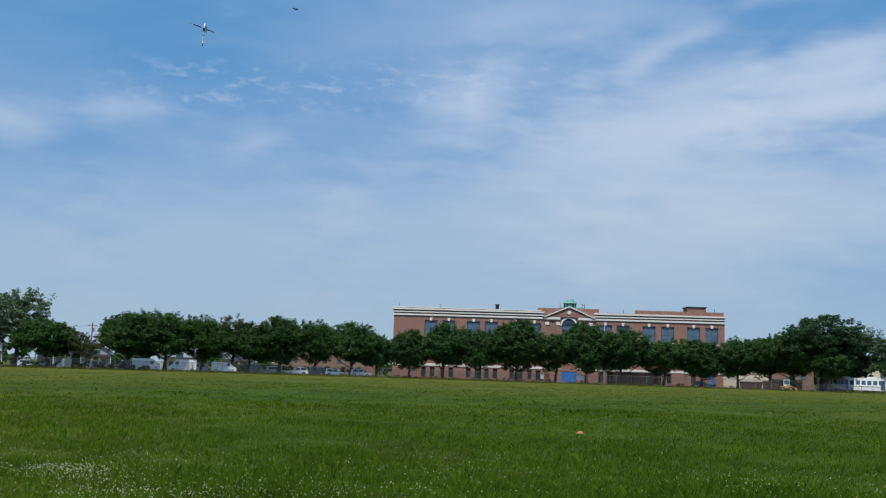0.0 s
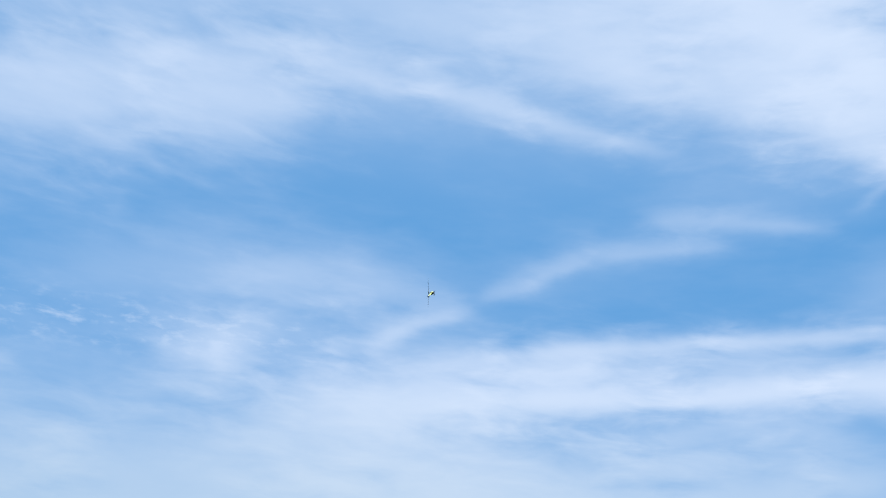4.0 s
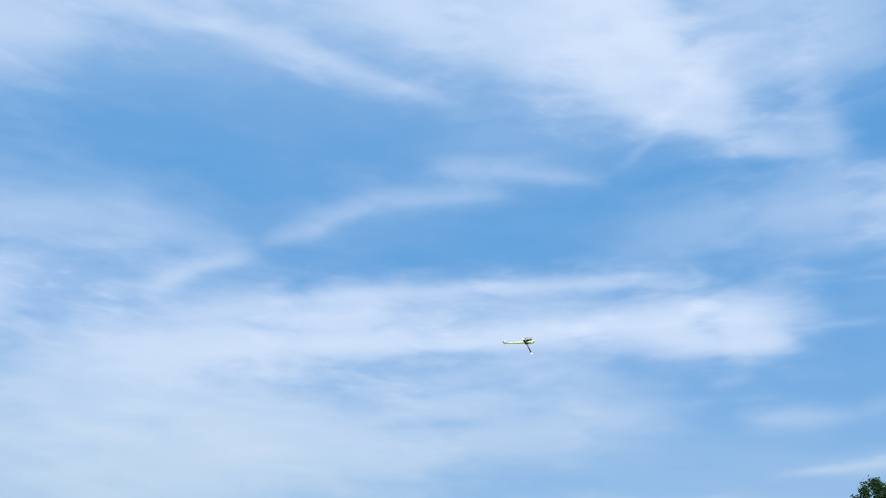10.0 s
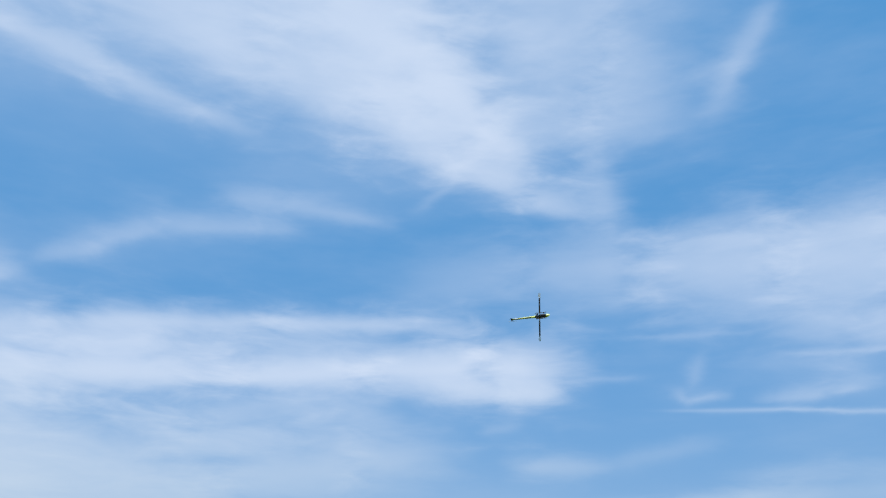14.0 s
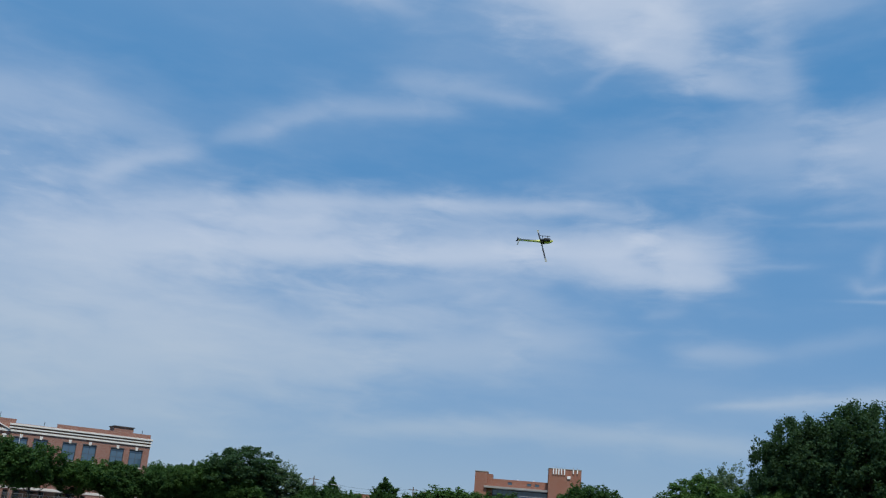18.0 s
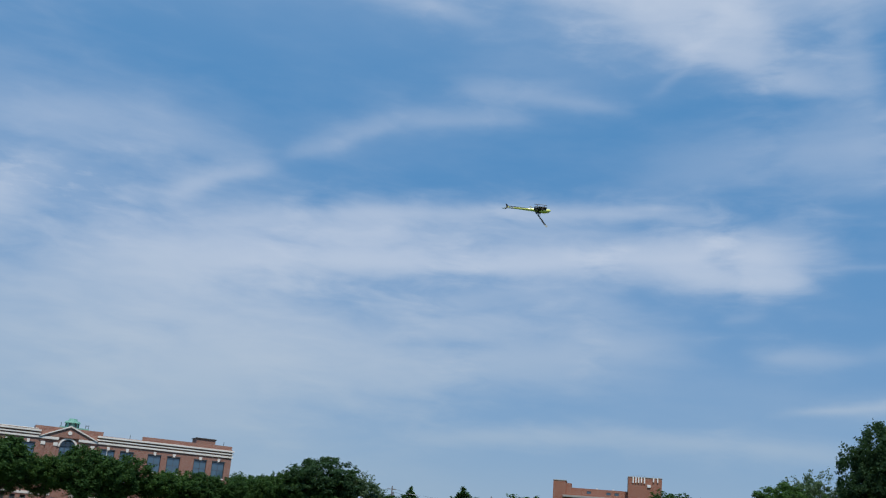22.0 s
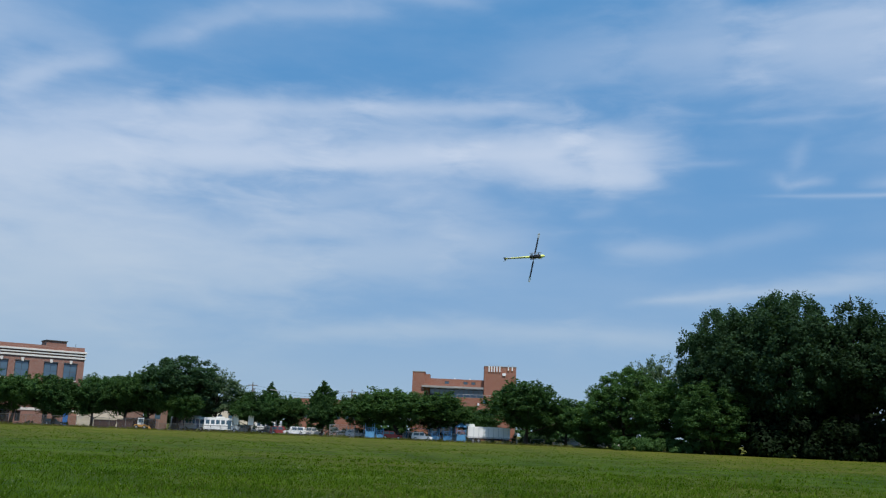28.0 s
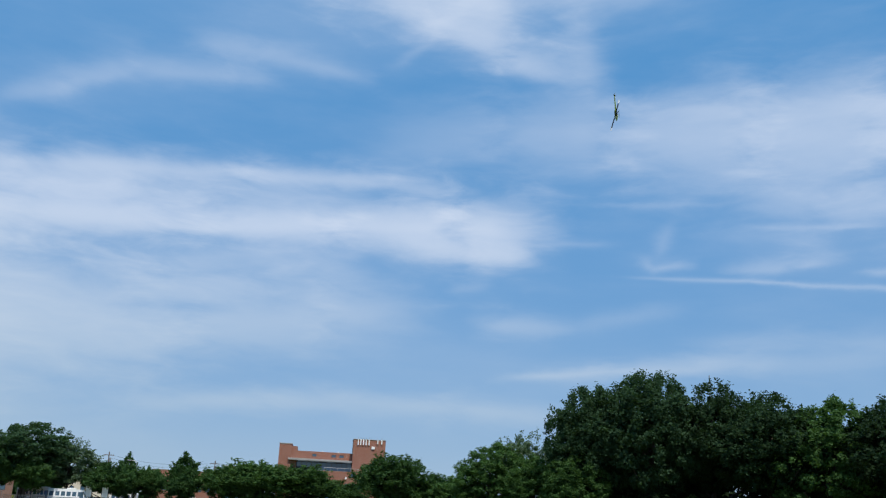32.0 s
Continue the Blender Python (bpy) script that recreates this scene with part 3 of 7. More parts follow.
def outline(points, y0, y1, bm=None):
    """A slab whose outline lies in x and z, from y0 to y1."""
    bm = bm or bmesh.new()
    front = [bm.verts.new((x, y0, z)) for x, z in points]
    back = [bm.verts.new((x, y1, z)) for x, z in points]
    n = len(points)
    bm.faces.new(front)
    bm.faces.new(back[::-1])
    for i in range(n):
        bm.faces.new((front[i], back[i], back[(i + 1) % n], front[(i + 1) % n]))
    bmesh.ops.recalc_face_normals(bm, faces=bm.faces)
    return bm


def wall_with_holes(x1, z1, y0, y1, holes, x0=0.0, z0=0.0):
    """An upright wall with rectangular openings that go through it: a grid of blocks without those in the holes."""
    xs = sorted({x0, x1, *[h[0] for h in holes], *[h[1] for h in holes]})
    zs = sorted({z0, z1, *[h[2] for h in holes], *[h[3] for h in holes]})
    nx, nz = len(xs), len(zs)
    bm = bmesh.new()
    vf = [[bm.verts.new((x, y0, z)) for z in zs] for x in xs]
    vb = [[bm.verts.new((x, y1, z)) for z in zs] for x in xs]

    def solid(i, j):
        if not (0 <= i < nx - 1 and 0 <= j < nz - 1):
            return False
        cx, cz = (xs[i] + xs[i + 1]) / 2, (zs[j] + zs[j + 1]) / 2
        return not any(h[0] < cx < h[1] and h[2] < cz < h[3] for h in holes)

    for i in range(nx - 1):
        for j in range(nz - 1):
            if not solid(i, j):
                continue
            bm.faces.new((vf[i][j], vf[i + 1][j], vf[i + 1][j + 1], vf[i][j + 1]))
            bm.faces.new((vb[i][j], vb[i][j + 1], vb[i + 1][j + 1], vb[i + 1][j]))
            for di, dj, a, b in ((-1, 0, (i, j + 1), (i, j)), (1, 0, (i + 1, j), (i + 1, j + 1)), (0, -1, (i, j), (i + 1, j)), (0, 1, (i + 1, j + 1), (i, j + 1))):
                if not solid(i + di, j + dj):
                    bm.faces.new((vf[a[0]][a[1]], vb[a[0]][a[1]], vb[b[0]][b[1]], vf[b[0]][b[1]]))
    bmesh.ops.recalc_face_normals(bm, faces=bm.faces)
    for v in [v for v in bm.verts if not v.link_faces]:
        bm.verts.remove(v)
    return bm


def quads(name, corners, material):
    """One mesh of loose leaves or blades: corners is an array of n x 3 or n x 4 corners x 3."""
    n, k = corners.shape[:2]
    me = bpy.data.meshes.new(name)
    me.vertices.add(n * k)
    me.vertices.foreach_set("co", np.asarray(corners, dtype=np.float32).ravel())
    me.loops.add(n * k)
    me.loops.foreach_set("vertex_index", np.arange(n * k, dtype=np.int32))
    me.polygons.add(n)
    me.polygons.foreach_set("loop_start", np.arange(0, n * k, k, dtype=np.int32))
    me.update(calc_edges=True)
    me.validate()
    me.materials.append(material)
    return me


def leaf_cloud(rng, centres, sizes, count, leaf, up=0.35):
    """Leaves strewn round the clump centres."""
    k = rng.integers(0, len(centres), count)
    d = rng.normal(size=(count, 3))
    d /= np.linalg.norm(d, axis=1, keepdims=True)
    r = sizes[k] * (0.55 + 0.45 * rng.random(count))
    p = centres[k] + d * r[:, None] * np.array([1.0, 1.0, 0.75])
    n = d * 0.8 + rng.normal(size=(count, 3)) * 0.5 + np.array([0, 0, up])
    n /= np.linalg.norm(n, axis=1, keepdims=True)
    a = np.cross(n, rng.normal(size=(count, 3)))
    a /= np.linalg.norm(a, axis=1, keepdims=True)
    b = np.cross(n, a)
    s = leaf * (0.6 + 0.8 * rng.random(count))[:, None]
    return np.stack([p - a * s, p + a * s * 0.7 - b * s * 0.75, p + a * s * 0.8 + b * s * 0.7], 1)

# ---- ground ----


def ground_sheet():
    """One sheet to the horizon: rings that widen outwards, with the soft swells of an old playing field."""
    radii = [0.0] + [2.0 * 1.16 ** i for i in range(54)]
    radii = [r for r in radii if r < 3900] + [3900.0]
    spokes = 128
    verts, faces = [(0.0, 0.0, 0.0)], []
    for r in radii[1:]:
        for k in range(spokes):
            a = 2 * math.pi * k / spokes
            x, y = r * math.sin(a), r * math.cos(a)
            swell = 0.10 * noise.noise((x * 0.05, y * 0.05, 3.0)) * (1.0 if 6 < r < 150 else 0.0)
            verts.append((x, y, swell))
    for k in range(spokes):
        faces.append((0, 1 + (k + 1) % spokes, 1 + k))
    for i in range(len(radii) - 2):
        a, b = 1 + i * spokes, 1 + (i + 1) * spokes
        for k in range(spokes):
            j = (k + 1) % spokes
            faces.append((a + k, a + j, b + j, b + k))
    me = bpy.data.meshes.new("ground")
    me.from_pydata(verts, [], faces)
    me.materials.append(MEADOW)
    ob = tagged(new("ground", me), "unmown green meadow of a flat playing field", "ground", kind="structure")
    bm = bmesh.new()
    bm.from_mesh(me)
    bmesh.ops.recalc_face_normals(bm, faces=bm.faces)
    if bm.faces[0].normal.z < 0:
        bmesh.ops.reverse_faces(bm, faces=bm.faces)
    bm.to_mesh(me)
    bm.free()
    me.polygons.foreach_set("use_smooth", [True] * len(me.polygons))
    return ob


ground_sheet()


def arc_strip(name, h0, h1, r0, r1, z0, z1, material, label, category):
    bm = bmesh.new()
    n = 40
    ring = []
    for i in range(n + 1):
        h = h0 + (h1 - h0) * i / n
        ring.append([bm.verts.new(at(h, r, z)) for r, z in ((r0, z0), (r0, z1), (r1, z1), (r1, z0))])
    for a, b in zip(ring, ring[1:]):
        for k in range(3):
            bm.faces.new((a[k], b[k], b[k + 1], a[k + 1]))
    bmesh.ops.recalc_face_normals(bm, faces=bm.faces)
    return tagged(new(name, to_mesh(name, bm, material)), label, category, kind="structure")


arc_strip("road", -64, 16.5, 203, 226, -0.05, 0.03, ASPHALT, "worn grey asphalt of a car park beyond the field", "road")
arc_strip("pavement", -64, 16.5, 200.5, 202.9, -0.05, 0.10, CONCRETE, "pale concrete footpath along the fence", "pavement")

# ---- school ----


def window_unit(parent, x, z0, z1, wide, depth=0.0, rows=2, cols=2, keystone=True, sill=True, pane=None):
    """A recessed window: frame with bars, and each pane a piece of its own."""
    t = 0.12
    bm = bmesh.new()
    x0, x1 = x - wide / 2, x + wide / 2
    y0, y1 = depth + 0.18, depth + 0.30
    box(x0, x0 + t, y0, y1, z0, z1, bm)
    box(x1 - t, x1, y0, y1, z0, z1, bm)
    box(x0 + t, x1 - t, y0, y1, z0, z0 + t, bm)
    box(x0 + t, x1 - t, y0, y1, z1 - t, z1, bm)
    w, h = (wide - 2 * t) / cols, (z1 - z0 - 2 * t) / rows
    for c in range(1, cols):
        box(x0 + t + c * w - 0.035, x0 + t + c * w + 0.035, y0 + 0.01, y1 - 0.01, z0 + t, z1 - t, bm)
    for r in range(1, rows):
        box(x0 + t, x1 - t, y0 + 0.02, y1 - 0.02, z0 + t + r * h - 0.035, z0 + t + r * h + 0.035, bm)
    win = part("window", bm, FRAME, parent)
    for c in range(cols):
        for r in range(rows):
            part("pane", box(x0 + t + c * w + 0.03, x0 + t + (c + 1) * w - 0.03, y0 + 0.05, y0 + 0.07, z0 + t + r * h + 0.03, z0 + t + (r + 1) * h - 0.03), pane or PANE, win)
    if sill:
        part("sill", box(x0 - 0.1, x1 + 0.1, depth - 0.10, depth + 0.18, z0 - 0.16, z0 - 0.003, None, 0.02), STONE, win)
    if keystone:
        part("keystone", outline([(x - 0.22, z1 + 0.02), (x + 0.22, z1 + 0.02), (x + 0.34, z1 + 0.72), (x - 0.34, z1 + 0.72)], depth - 0.07, depth + 0.05), STONE, win)
    return win


def school():
    ax, ay, turn, long, deep, top = -120.1, 187.9, 27.86, 75.7, 24.0, 16.1
    ob = thing("school_building", "long three-storey red brick school with pale stone bands", "school", pose(ax, ay, 0, 0, 0, turn))
    big = [8.6, 12.7, 18.4, 22.5, 28.2, 32.4, 48.63, 52.65, 58.57, 62.79, 68.71, 72.84]
    low = [7.2, 9.2, 11.5, 13.5, 17.5, 19.5, 21.6, 23.6, 27.4, 29.3, 31.4, 33.4, 47.68, 49.79, 52.54, 54.66, 58.14, 60.26, 63.11, 68.61]
    holes = [(x - 1.45, x + 1.45, 9.6, 13.2) for x in big] + [(x - 1.45, x + 1.45, 5.0, 8.3) for x in big] + [(x - 0.55, x + 0.55, 0.45, 2.6) for x in low]
    holes += [(38.75, 42.2, 0.0, 2.5), (72.4, 73.5, 0.0, 2.7), (38.7, 41.9, 9.6, 12.9)]
    # the round head of the middle window is cut as narrow steps of the wall
    steps = 9
    for i in range(steps):
        z = 12.9 + 1.6 * i / steps
        half = 1.6 * math.cos(math.asin(min(0.99, (i + 0.5) / steps)))
        holes.append((40.3 - half, 40.3 + half, z, z + 1.6 / steps))
    part("front_wall", wall_with_holes(long, top, 0.0, 0.45, holes), BRICK, ob)
    part("side_wall", box(0.0, 0.45, 0.452, deep, 0.0, top), BRICK, ob)
    part("side_wall", box(long - 0.45, long, 0.452, deep, 0.0, top), BRICK, ob)
    part("back_wall", box(0.452, long - 0.452, deep - 0.45, deep, 0.0, top), BRICK, ob)
    part("roof", box(0.46, long - 0.46, 0.46, deep - 0.46, top - 0.9, top - 0.6), ROOFING, ob)
    # Upright slab whose dark colour stands in for the unlit rooms
    part("interior_floor", box(0.46, long - 0.46, 1.6, 1.8, 0.0, top - 1.0), FRAME, ob, "dark upright slab standing in for unlit rooms behind the glass")
    for z0, z1, out in ((15.60, 15.98, 0.48), (15.00, 15.30, 0.32), (14.30, 14.70, 0.20)):
        for x0, x1 in ((-0.2, 34.6), (46.0, long + 0.2)):
            part("cornice", box(x0, x1, -out, -0.003, z0, z1, None, 0.04), STONE, ob, "pale stone cornice band")
        part("cornice", box(-out, -0.003, 0.0, deep, z0, z1, None, 0.04), STONE, ob)
        part("cornice", box(long + 0.003, long + out, 0.0, deep, z0, z1, None, 0.04), STONE, ob)
    part("coping", box(-0.25, 34.0, -0.2, 0.5, 16.12, 16.25, None, 0.03), STONE, ob, "thin grey coping")
    for x0, x1 in ((0.02, 38.5), (42.4, long - 0.02)):
        part("stone_course", box(x0, x1, -0.10, -0.003, 2.85, 3.40, None, 0.03), STONE, ob, "pale stone band over the ground floor")
    blinds = random.Random(5)
    for x in big:
        win = window_unit(ob, x, 9.6, 13.2, 2.9)
        drop = blinds.random()
        if drop < 0.7:
            part("blind", box(x - 1.25 + 1.3 * round(blinds.random()), x - 0.05 + 1.3 * round(drop + 0.1), 0.36, 0.39, 9.75, 10.15 + 1.1 * blinds.random()), BLIND, win, "white papers and blinds behind the glass")
        part("lintel", box(x - 1.5, x + 1.5, -0.03, -0.002, 13.2, 13.42), FRAME, win, "dark lintel over the window")
        window_unit(ob, x, 5.0, 8.3, 2.9)
    for x in low:
        window_unit(ob, x, 0.45, 2.6, 1.1, rows=2, cols=1, keystone=False, sill=False, pane=PANE_DARK)
    # middle bay with its gable
    part("attic", box(33.4, 47.2, 0.7, 5.0, 15.3, 16.95), BRICK, ob)
    part("gable", outline([(34.9, 14.85), (45.7, 14.85), (40.3, 17.15)], -0.30, 0.4), BRICK, ob)
    for s in (-1, 1):
        part("raking_cornice", outline([(40.3 + s * 6.0, 14.75), (40.3 + s * 5.6, 14.75), (40.3, 17.12), (40.3, 17.46)], -0.55, 0.3), STONE, ob)
        part("impost", box(40.3 + s * 3.9 - 1.9, 40.3 + s * 3.9 + 1.9, -0.35, -0.003, 14.25, 14.80, None, 0.04), STONE, ob)
        for k in (2.5, 5.0):
            part("pilaster_cap", box(40.3 + s * k - 0.45, 40.3 + s * k + 0.45, -0.32, -0.003, 13.0, 13.7, None, 0.05), STONE, ob)
            part("pilaster", box(40.3 + s * k - 0.36, 40.3 + s * k + 0.36, -0.22, -0.003, 3.5, 12.99), BRICK, ob)
    bm = bmesh.new()
    for i in range(14):
        a0, a1 = math.pi * i / 14, math.pi * (i + 1) / 14
        pts = [(40.3 + r * math.cos(a), 12.9 + r * math.sin(a)) for r, a in ((1.62, a0), (1.98, a0), (1.98, a1), (1.62, a1))]
        outline(pts, -0.12, 0.1, bm)
    part("arch", bm, STONE, ob, "pale stone arch")
    arch = part("arched_window", wall_with_holes(41.9, 14.5, 0.2, 0.3, [(x, x + 0.92, z, z + 1.02) for x in (38.82, 39.86, 40.9) for z in (9.72, 10.84, 11.96, 13.08)], 38.7, 9.6), FRAME, ob)
    for x in (38.82, 39.86, 40.9):
        for z in (9.72, 10.84, 11.96, 13.08):
            part("pane", box(x, x + 0.92, 0.25, 0.27, z, z + 1.02), PANE, arch)
    part("medallion", rod((40.3, -0.42, 15.9), (40.3, -0.28, 15.9), 0.42, sides=20), STONE, ob)
    # green lantern on the roof
    cup = part("cupola", rod((40.9, 4.5, 17.2), (40.9, 4.5, 18.35), 1.35, 1.25, sides=10), COPPER, ob, "green copper cupola")
    part("cupola_roof", rod((40.9, 4.5, 18.35), (40.9, 4.5, 18.75), 1.75, 1.5, sides=10), COPPER, cup)
    part("cupola_lid", rod((40.9, 4.5, 18.75), (40.9, 4.5, 19.3), 1.05, 0.85, sides=10), COPPER, cup)
    part("cupola_base", box(38.4, 44.3, 3.2, 5.8, 16.95, 17.4), COPPER, cup)
    for k in range(6):
        a = math.pi * k / 3
        part("louvre", box(40.9 + 1.33 * math.cos(a) - 0.12, 40.9 + 1.33 * math.cos(a) + 0.12, 4.5 + 1.33 * math.sin(a) - 0.12, 4.5 + 1.33 * math.sin(a) + 0.12, 17.45, 18.3), FRAME, cup)
    for x in (38.5, 43.6, 44.2):
        part("rail_post", rod((x, 3.3, 17.4), (x, 3.3, 18.3), 0.05), BLACK, cup)
    part("rail", rod((43.6, 3.3, 18.0), (44.2, 3.3, 18.0), 0.05), BLACK, cup)
    part("chimney", box(23.5, 24.3, 5.0, 5.8, 15.2, 17.5), BLACK, ob, "small dark roof vent")
    part("vent_cap", box(23.35, 24.45, 4.85, 5.95, 17.5, 17.75, None, 0.05), BLACK, ob)
    part("parapet", box(55.5, long - 0.05, 0.6, 1.0, 16.0, 16.95), BRICK, ob)
    part("penthouse", box(67.8, 72.1, 2.5, 7.0, 15.2, 18.1), BRICK, ob)
    part("penthouse_cap", box(67.6, 72.3, 2.3, 7.2, 18.1, 18.3, None, 0.04), ROOFING, ob)
    for x in (0.9, 10.5, 53.2, 74.2):
        part("antenna", rod((x, 3.0, 15.2), (x, 3.0, 17.9 if x > 60 else 17.2), 0.05), BLACK, ob)
    # blue doors
    for x0, x1, top_z in ((38.77, 40.45, 2.45), (40.49, 42.18, 2.45), (72.42, 73.48, 2.65)):
        door = part("door", box(x0, x1, 0.08, 0.16, 0.02, top_z, None, 0.02), BLUE, ob, "blue steel door")
        part("door_panel", box(x0 + 0.2, x1 - 0.2, 0.05, 0.079, 1.3, top_z - 0.25, None, 0.01), BLUE, door)
        part("handle", rod((x1 - 0.12, 0.04, 1.0), (x1 - 0.12, 0.04, 1.25), 0.025), STEEL, door)
    part("step", box(37.9, 43.0, -1.8, -0.003, 0.0, 0.16, None, 0.02), CONCRETE, ob)
    return ob


school()


def tower_school():
    ob = thing("brick_building", "orange brick building with a tall stair tower", "building", spot_of(8.2, 300))
    part("stair_block", box(-15.9, -12.2, -2.0, 6.0, 0, 19.9), BRICK_ORANGE, ob)
    part("stair_cap", box(-16.0, -12.1, -2.1, 6.1, 19.9, 20.15, None, 0.03), CONCRETE, ob)
    part("notch", box(-12.2, -10.6, -0.8, 6.0, 0, 19.4), BRICK_ORANGE, ob)
    part("upper_wall", wall_with_holes(6.1, 18.2, 0.2, 0.6, [(x, x + 1.3, 16.7, 17.5) for x in (-6.0, -0.2, 2.2)], -10.6, 15.9), BRICK_ORANGE, ob)
    for x in (-6.0, -0.2, 2.2):
        win = part("window", box(x, x + 1.3, 0.4, 0.5, 16.7, 17.5), FRAME, ob)
        part("pane", box(x + 0.1, x + 1.2, 0.36, 0.398, 16.8, 17.4), PANE, win)
    part("roof", box(-10.6, 6.1, 0.61, 18.0, 17.3, 17.6), ROOFING, ob)
    part("canopy", box(-13.0, 6.1, -2.6, 0.6, 15.3, 15.88, None, 0.05), CONCRETE, ob, "grey concrete overhang")
    part("recess_wall", box(-12.2, 6.1, 1.2, 1.6, 0, 15.3), FRAME, ob, "dark glazed storey under the overhang")
    for i in range(12):
        part("pane", box(-11.9 + i * 1.5, -10.6 + i * 1.5, 1.12, 1.19, 13.6, 15.0), PANE, ob)
    part("balcony", box(-4.2, 6.1, -1.4, 1.19, 12.4, 12.7), CONCRETE, ob)
    part("balcony_glass", box(-4.2, 6.1, -1.4, -1.32, 12.7, 13.7), PANE, ob)
    part("tower", box(6.1, 15.8, -3.0, 8.0, 0, 22.3), BRICK_ORANGE, ob)
    part("tower_cap", box(6.0, 15.9, -3.1, 8.1, 22.3, 22.5, None, 0.03), CONCRETE, ob)
    for i, x in enumerate((7.3, 8.1, 8.9, 9.7, 10.6, 13.2, 14.4)):
        z0 = 20.7 if i < 5 else 21.2
        part("antenna_panel", box(x, x + 0.36, -3.32, -3.003, z0, 22.4, None, 0.04), WHITE, ob, "white antenna panel")
        part("bracket", rod((x + 0.18, -3.2, 22.2), (x + 0.18, -3.2, 23.0), 0.05), STEEL, ob)
    part("sign_box", box(11.6, 12.6, -3.3, -3.003, 19.6, 20.4, None, 0.05), WHITE, ob)
    part("vent", box(15.0, 15.7, 1.0, 2.0, 22.5, 22.9), STEEL, ob)
    low = [(4.2, 5.4, 6.9, 9.0), (0.6, 1.8, 6.9, 9.0), (8.2, 9.4, 6.9, 9.0)]
    part("lower_block", wall_with_holes(11.9, 12.4, -9.0, -8.6, low + [(5.8, 7.2, 11.0, 11.9)], -2.2, 0.0), BRICK_ORANGE, ob)
    for x0, x1, z0, z1 in low + [(5.8, 7.2, 11.0, 11.9)]:
        win = part("window", box(x0, x1, -8.8, -8.7, z0, z1), FRAME, ob)
        part("pane", box(x0 + 0.1, x1 - 0.1, -8.85, -8.803, z0 + 0.1, z1 - 0.1), PANE, win)
    part("lower_side", box(11.5, 11.9, -8.59, -3.01, 0, 12.4), BRICK_ORANGE, ob)
    part("lower_side", box(-2.2, -1.8, -8.59, 1.1, 0, 12.4), BRICK_ORANGE, ob)
    part("lower_roof", box(-1.79, 11.49, -8.59, -3.01, 11.9, 12.2), ROOFING, ob)
    part("rail", rod((-2.0, -8.8, 13.3), (11.7, -8.8, 13.3), 0.04), STEEL, ob)
    for i in range(8):
        part("rail_post", rod((-2.0 + i * 1.95, -8.8, 12.4), (-2.0 + i * 1.95, -8.8, 13.3), 0.035), STEEL, ob)
    for x in (4.2, 9.9):
        part("wall_lamp", box(x, x + 0.5, -9.3, -9.003, 10.2 if x < 5 else 12.6, 10.9 if x < 5 else 13.6, None, 0.08), WHITE, ob)
    part("roof_vent", rod((-3.0, 4.0, 17.6), (-3.0, 4.0, 18.7), 0.25), WHITE, ob)
    part("roof_vent", rod((1.8, 4.0, 17.6), (1.8, 4.0, 18.7), 0.25), WHITE, ob)


tower_school()


def low_building(name, label, h0, h1, metres, tall, deep, material, windows=0, door=False):
    """A plain flat-roofed building that fills the headings h0 to h1."""
    mid = (h0 + h1) / 2
    half = metres * math.tan(radians((h1 - h0) / 2))
    ob = thing(name, label, "building", spot_of(mid, metres))
    holes = []
    if windows:
        step = 2 * half / windows
        holes = [(-half + step * (i + 0.5) - 0.6, -half + step * (i + 0.5) + 0.6, tall * 0.45, tall * 0.45 + min(1.4, tall * 0.35)) for i in range(windows)]
    part("front_wall", wall_with_holes(half, tall, 0, 0.3, holes, -half), material, ob)
    for x in (-half, half - 0.3):
        part("side_wall", box(x, x + 0.3, 0.302, deep, 0, tall), material, ob)
    part("back_wall", box(-half + 0.302, half - 0.302, deep - 0.3, deep, 0, tall), material, ob)
    part("roof", box(-half + 0.302, half - 0.302, 0.302, deep - 0.302, tall - 0.5, tall - 0.3), ROOFING, ob)
    part("coping", box(-half - 0.08, half + 0.08, -0.08, 0.36, tall + 0.003, tall + 0.14, None, 0.03), CONCRETE, ob)
    for x0, x1, z0, z1 in holes:
        win = part("window", box(x0, x1, 0.12, 0.2, z0, z1), FRAME, ob)
        part("pane", box(x0 + 0.08, x1 - 0.08, 0.08, 0.118, z0 + 0.08, z1 - 0.08), PANE, win)
    if door:
        part("door", box(half * 0.4, half * 0.4 + 1.0, -0.05, -0.003, 0.02, 2.1, None, 0.02), BLUE, ob)
    return ob


low_building("garage_block", "low cream rendered outbuilding beside the school", -13.5, -10.9, 228, 3.8, 9, CREAM)
low_building("outbuilding", "small brown brick outbuilding with a flat roof", -10.97, -10.0, 226, 4.3, 7, BRICK_BROWN)
low_building("outbuilding", "small tan brick outbuilding behind the trees", -9.75, -8.7, 224, 4.7, 7, BRICK_BROWN, 1)
low_building("row_building", "long low brick building far behind the trees", -1.7, 2.1, 262, 9.2, 12, BRICK_ORANGE, 8)
low_building("stair_house", "brick stair head of a far low building", 2.12, 2.75, 266, 11.2, 6, BRICK_ORANGE)
low_building("shop_row", "low pale shop row far beyond the car park", -8.4, -3.2, 285, 6.3, 10, CREAM, 9)
low_building("brick_hall", "brown brick hall behind the street trees", -39.5, -33.6, 290, 6.5, 12, BRICK_BROWN, 7)


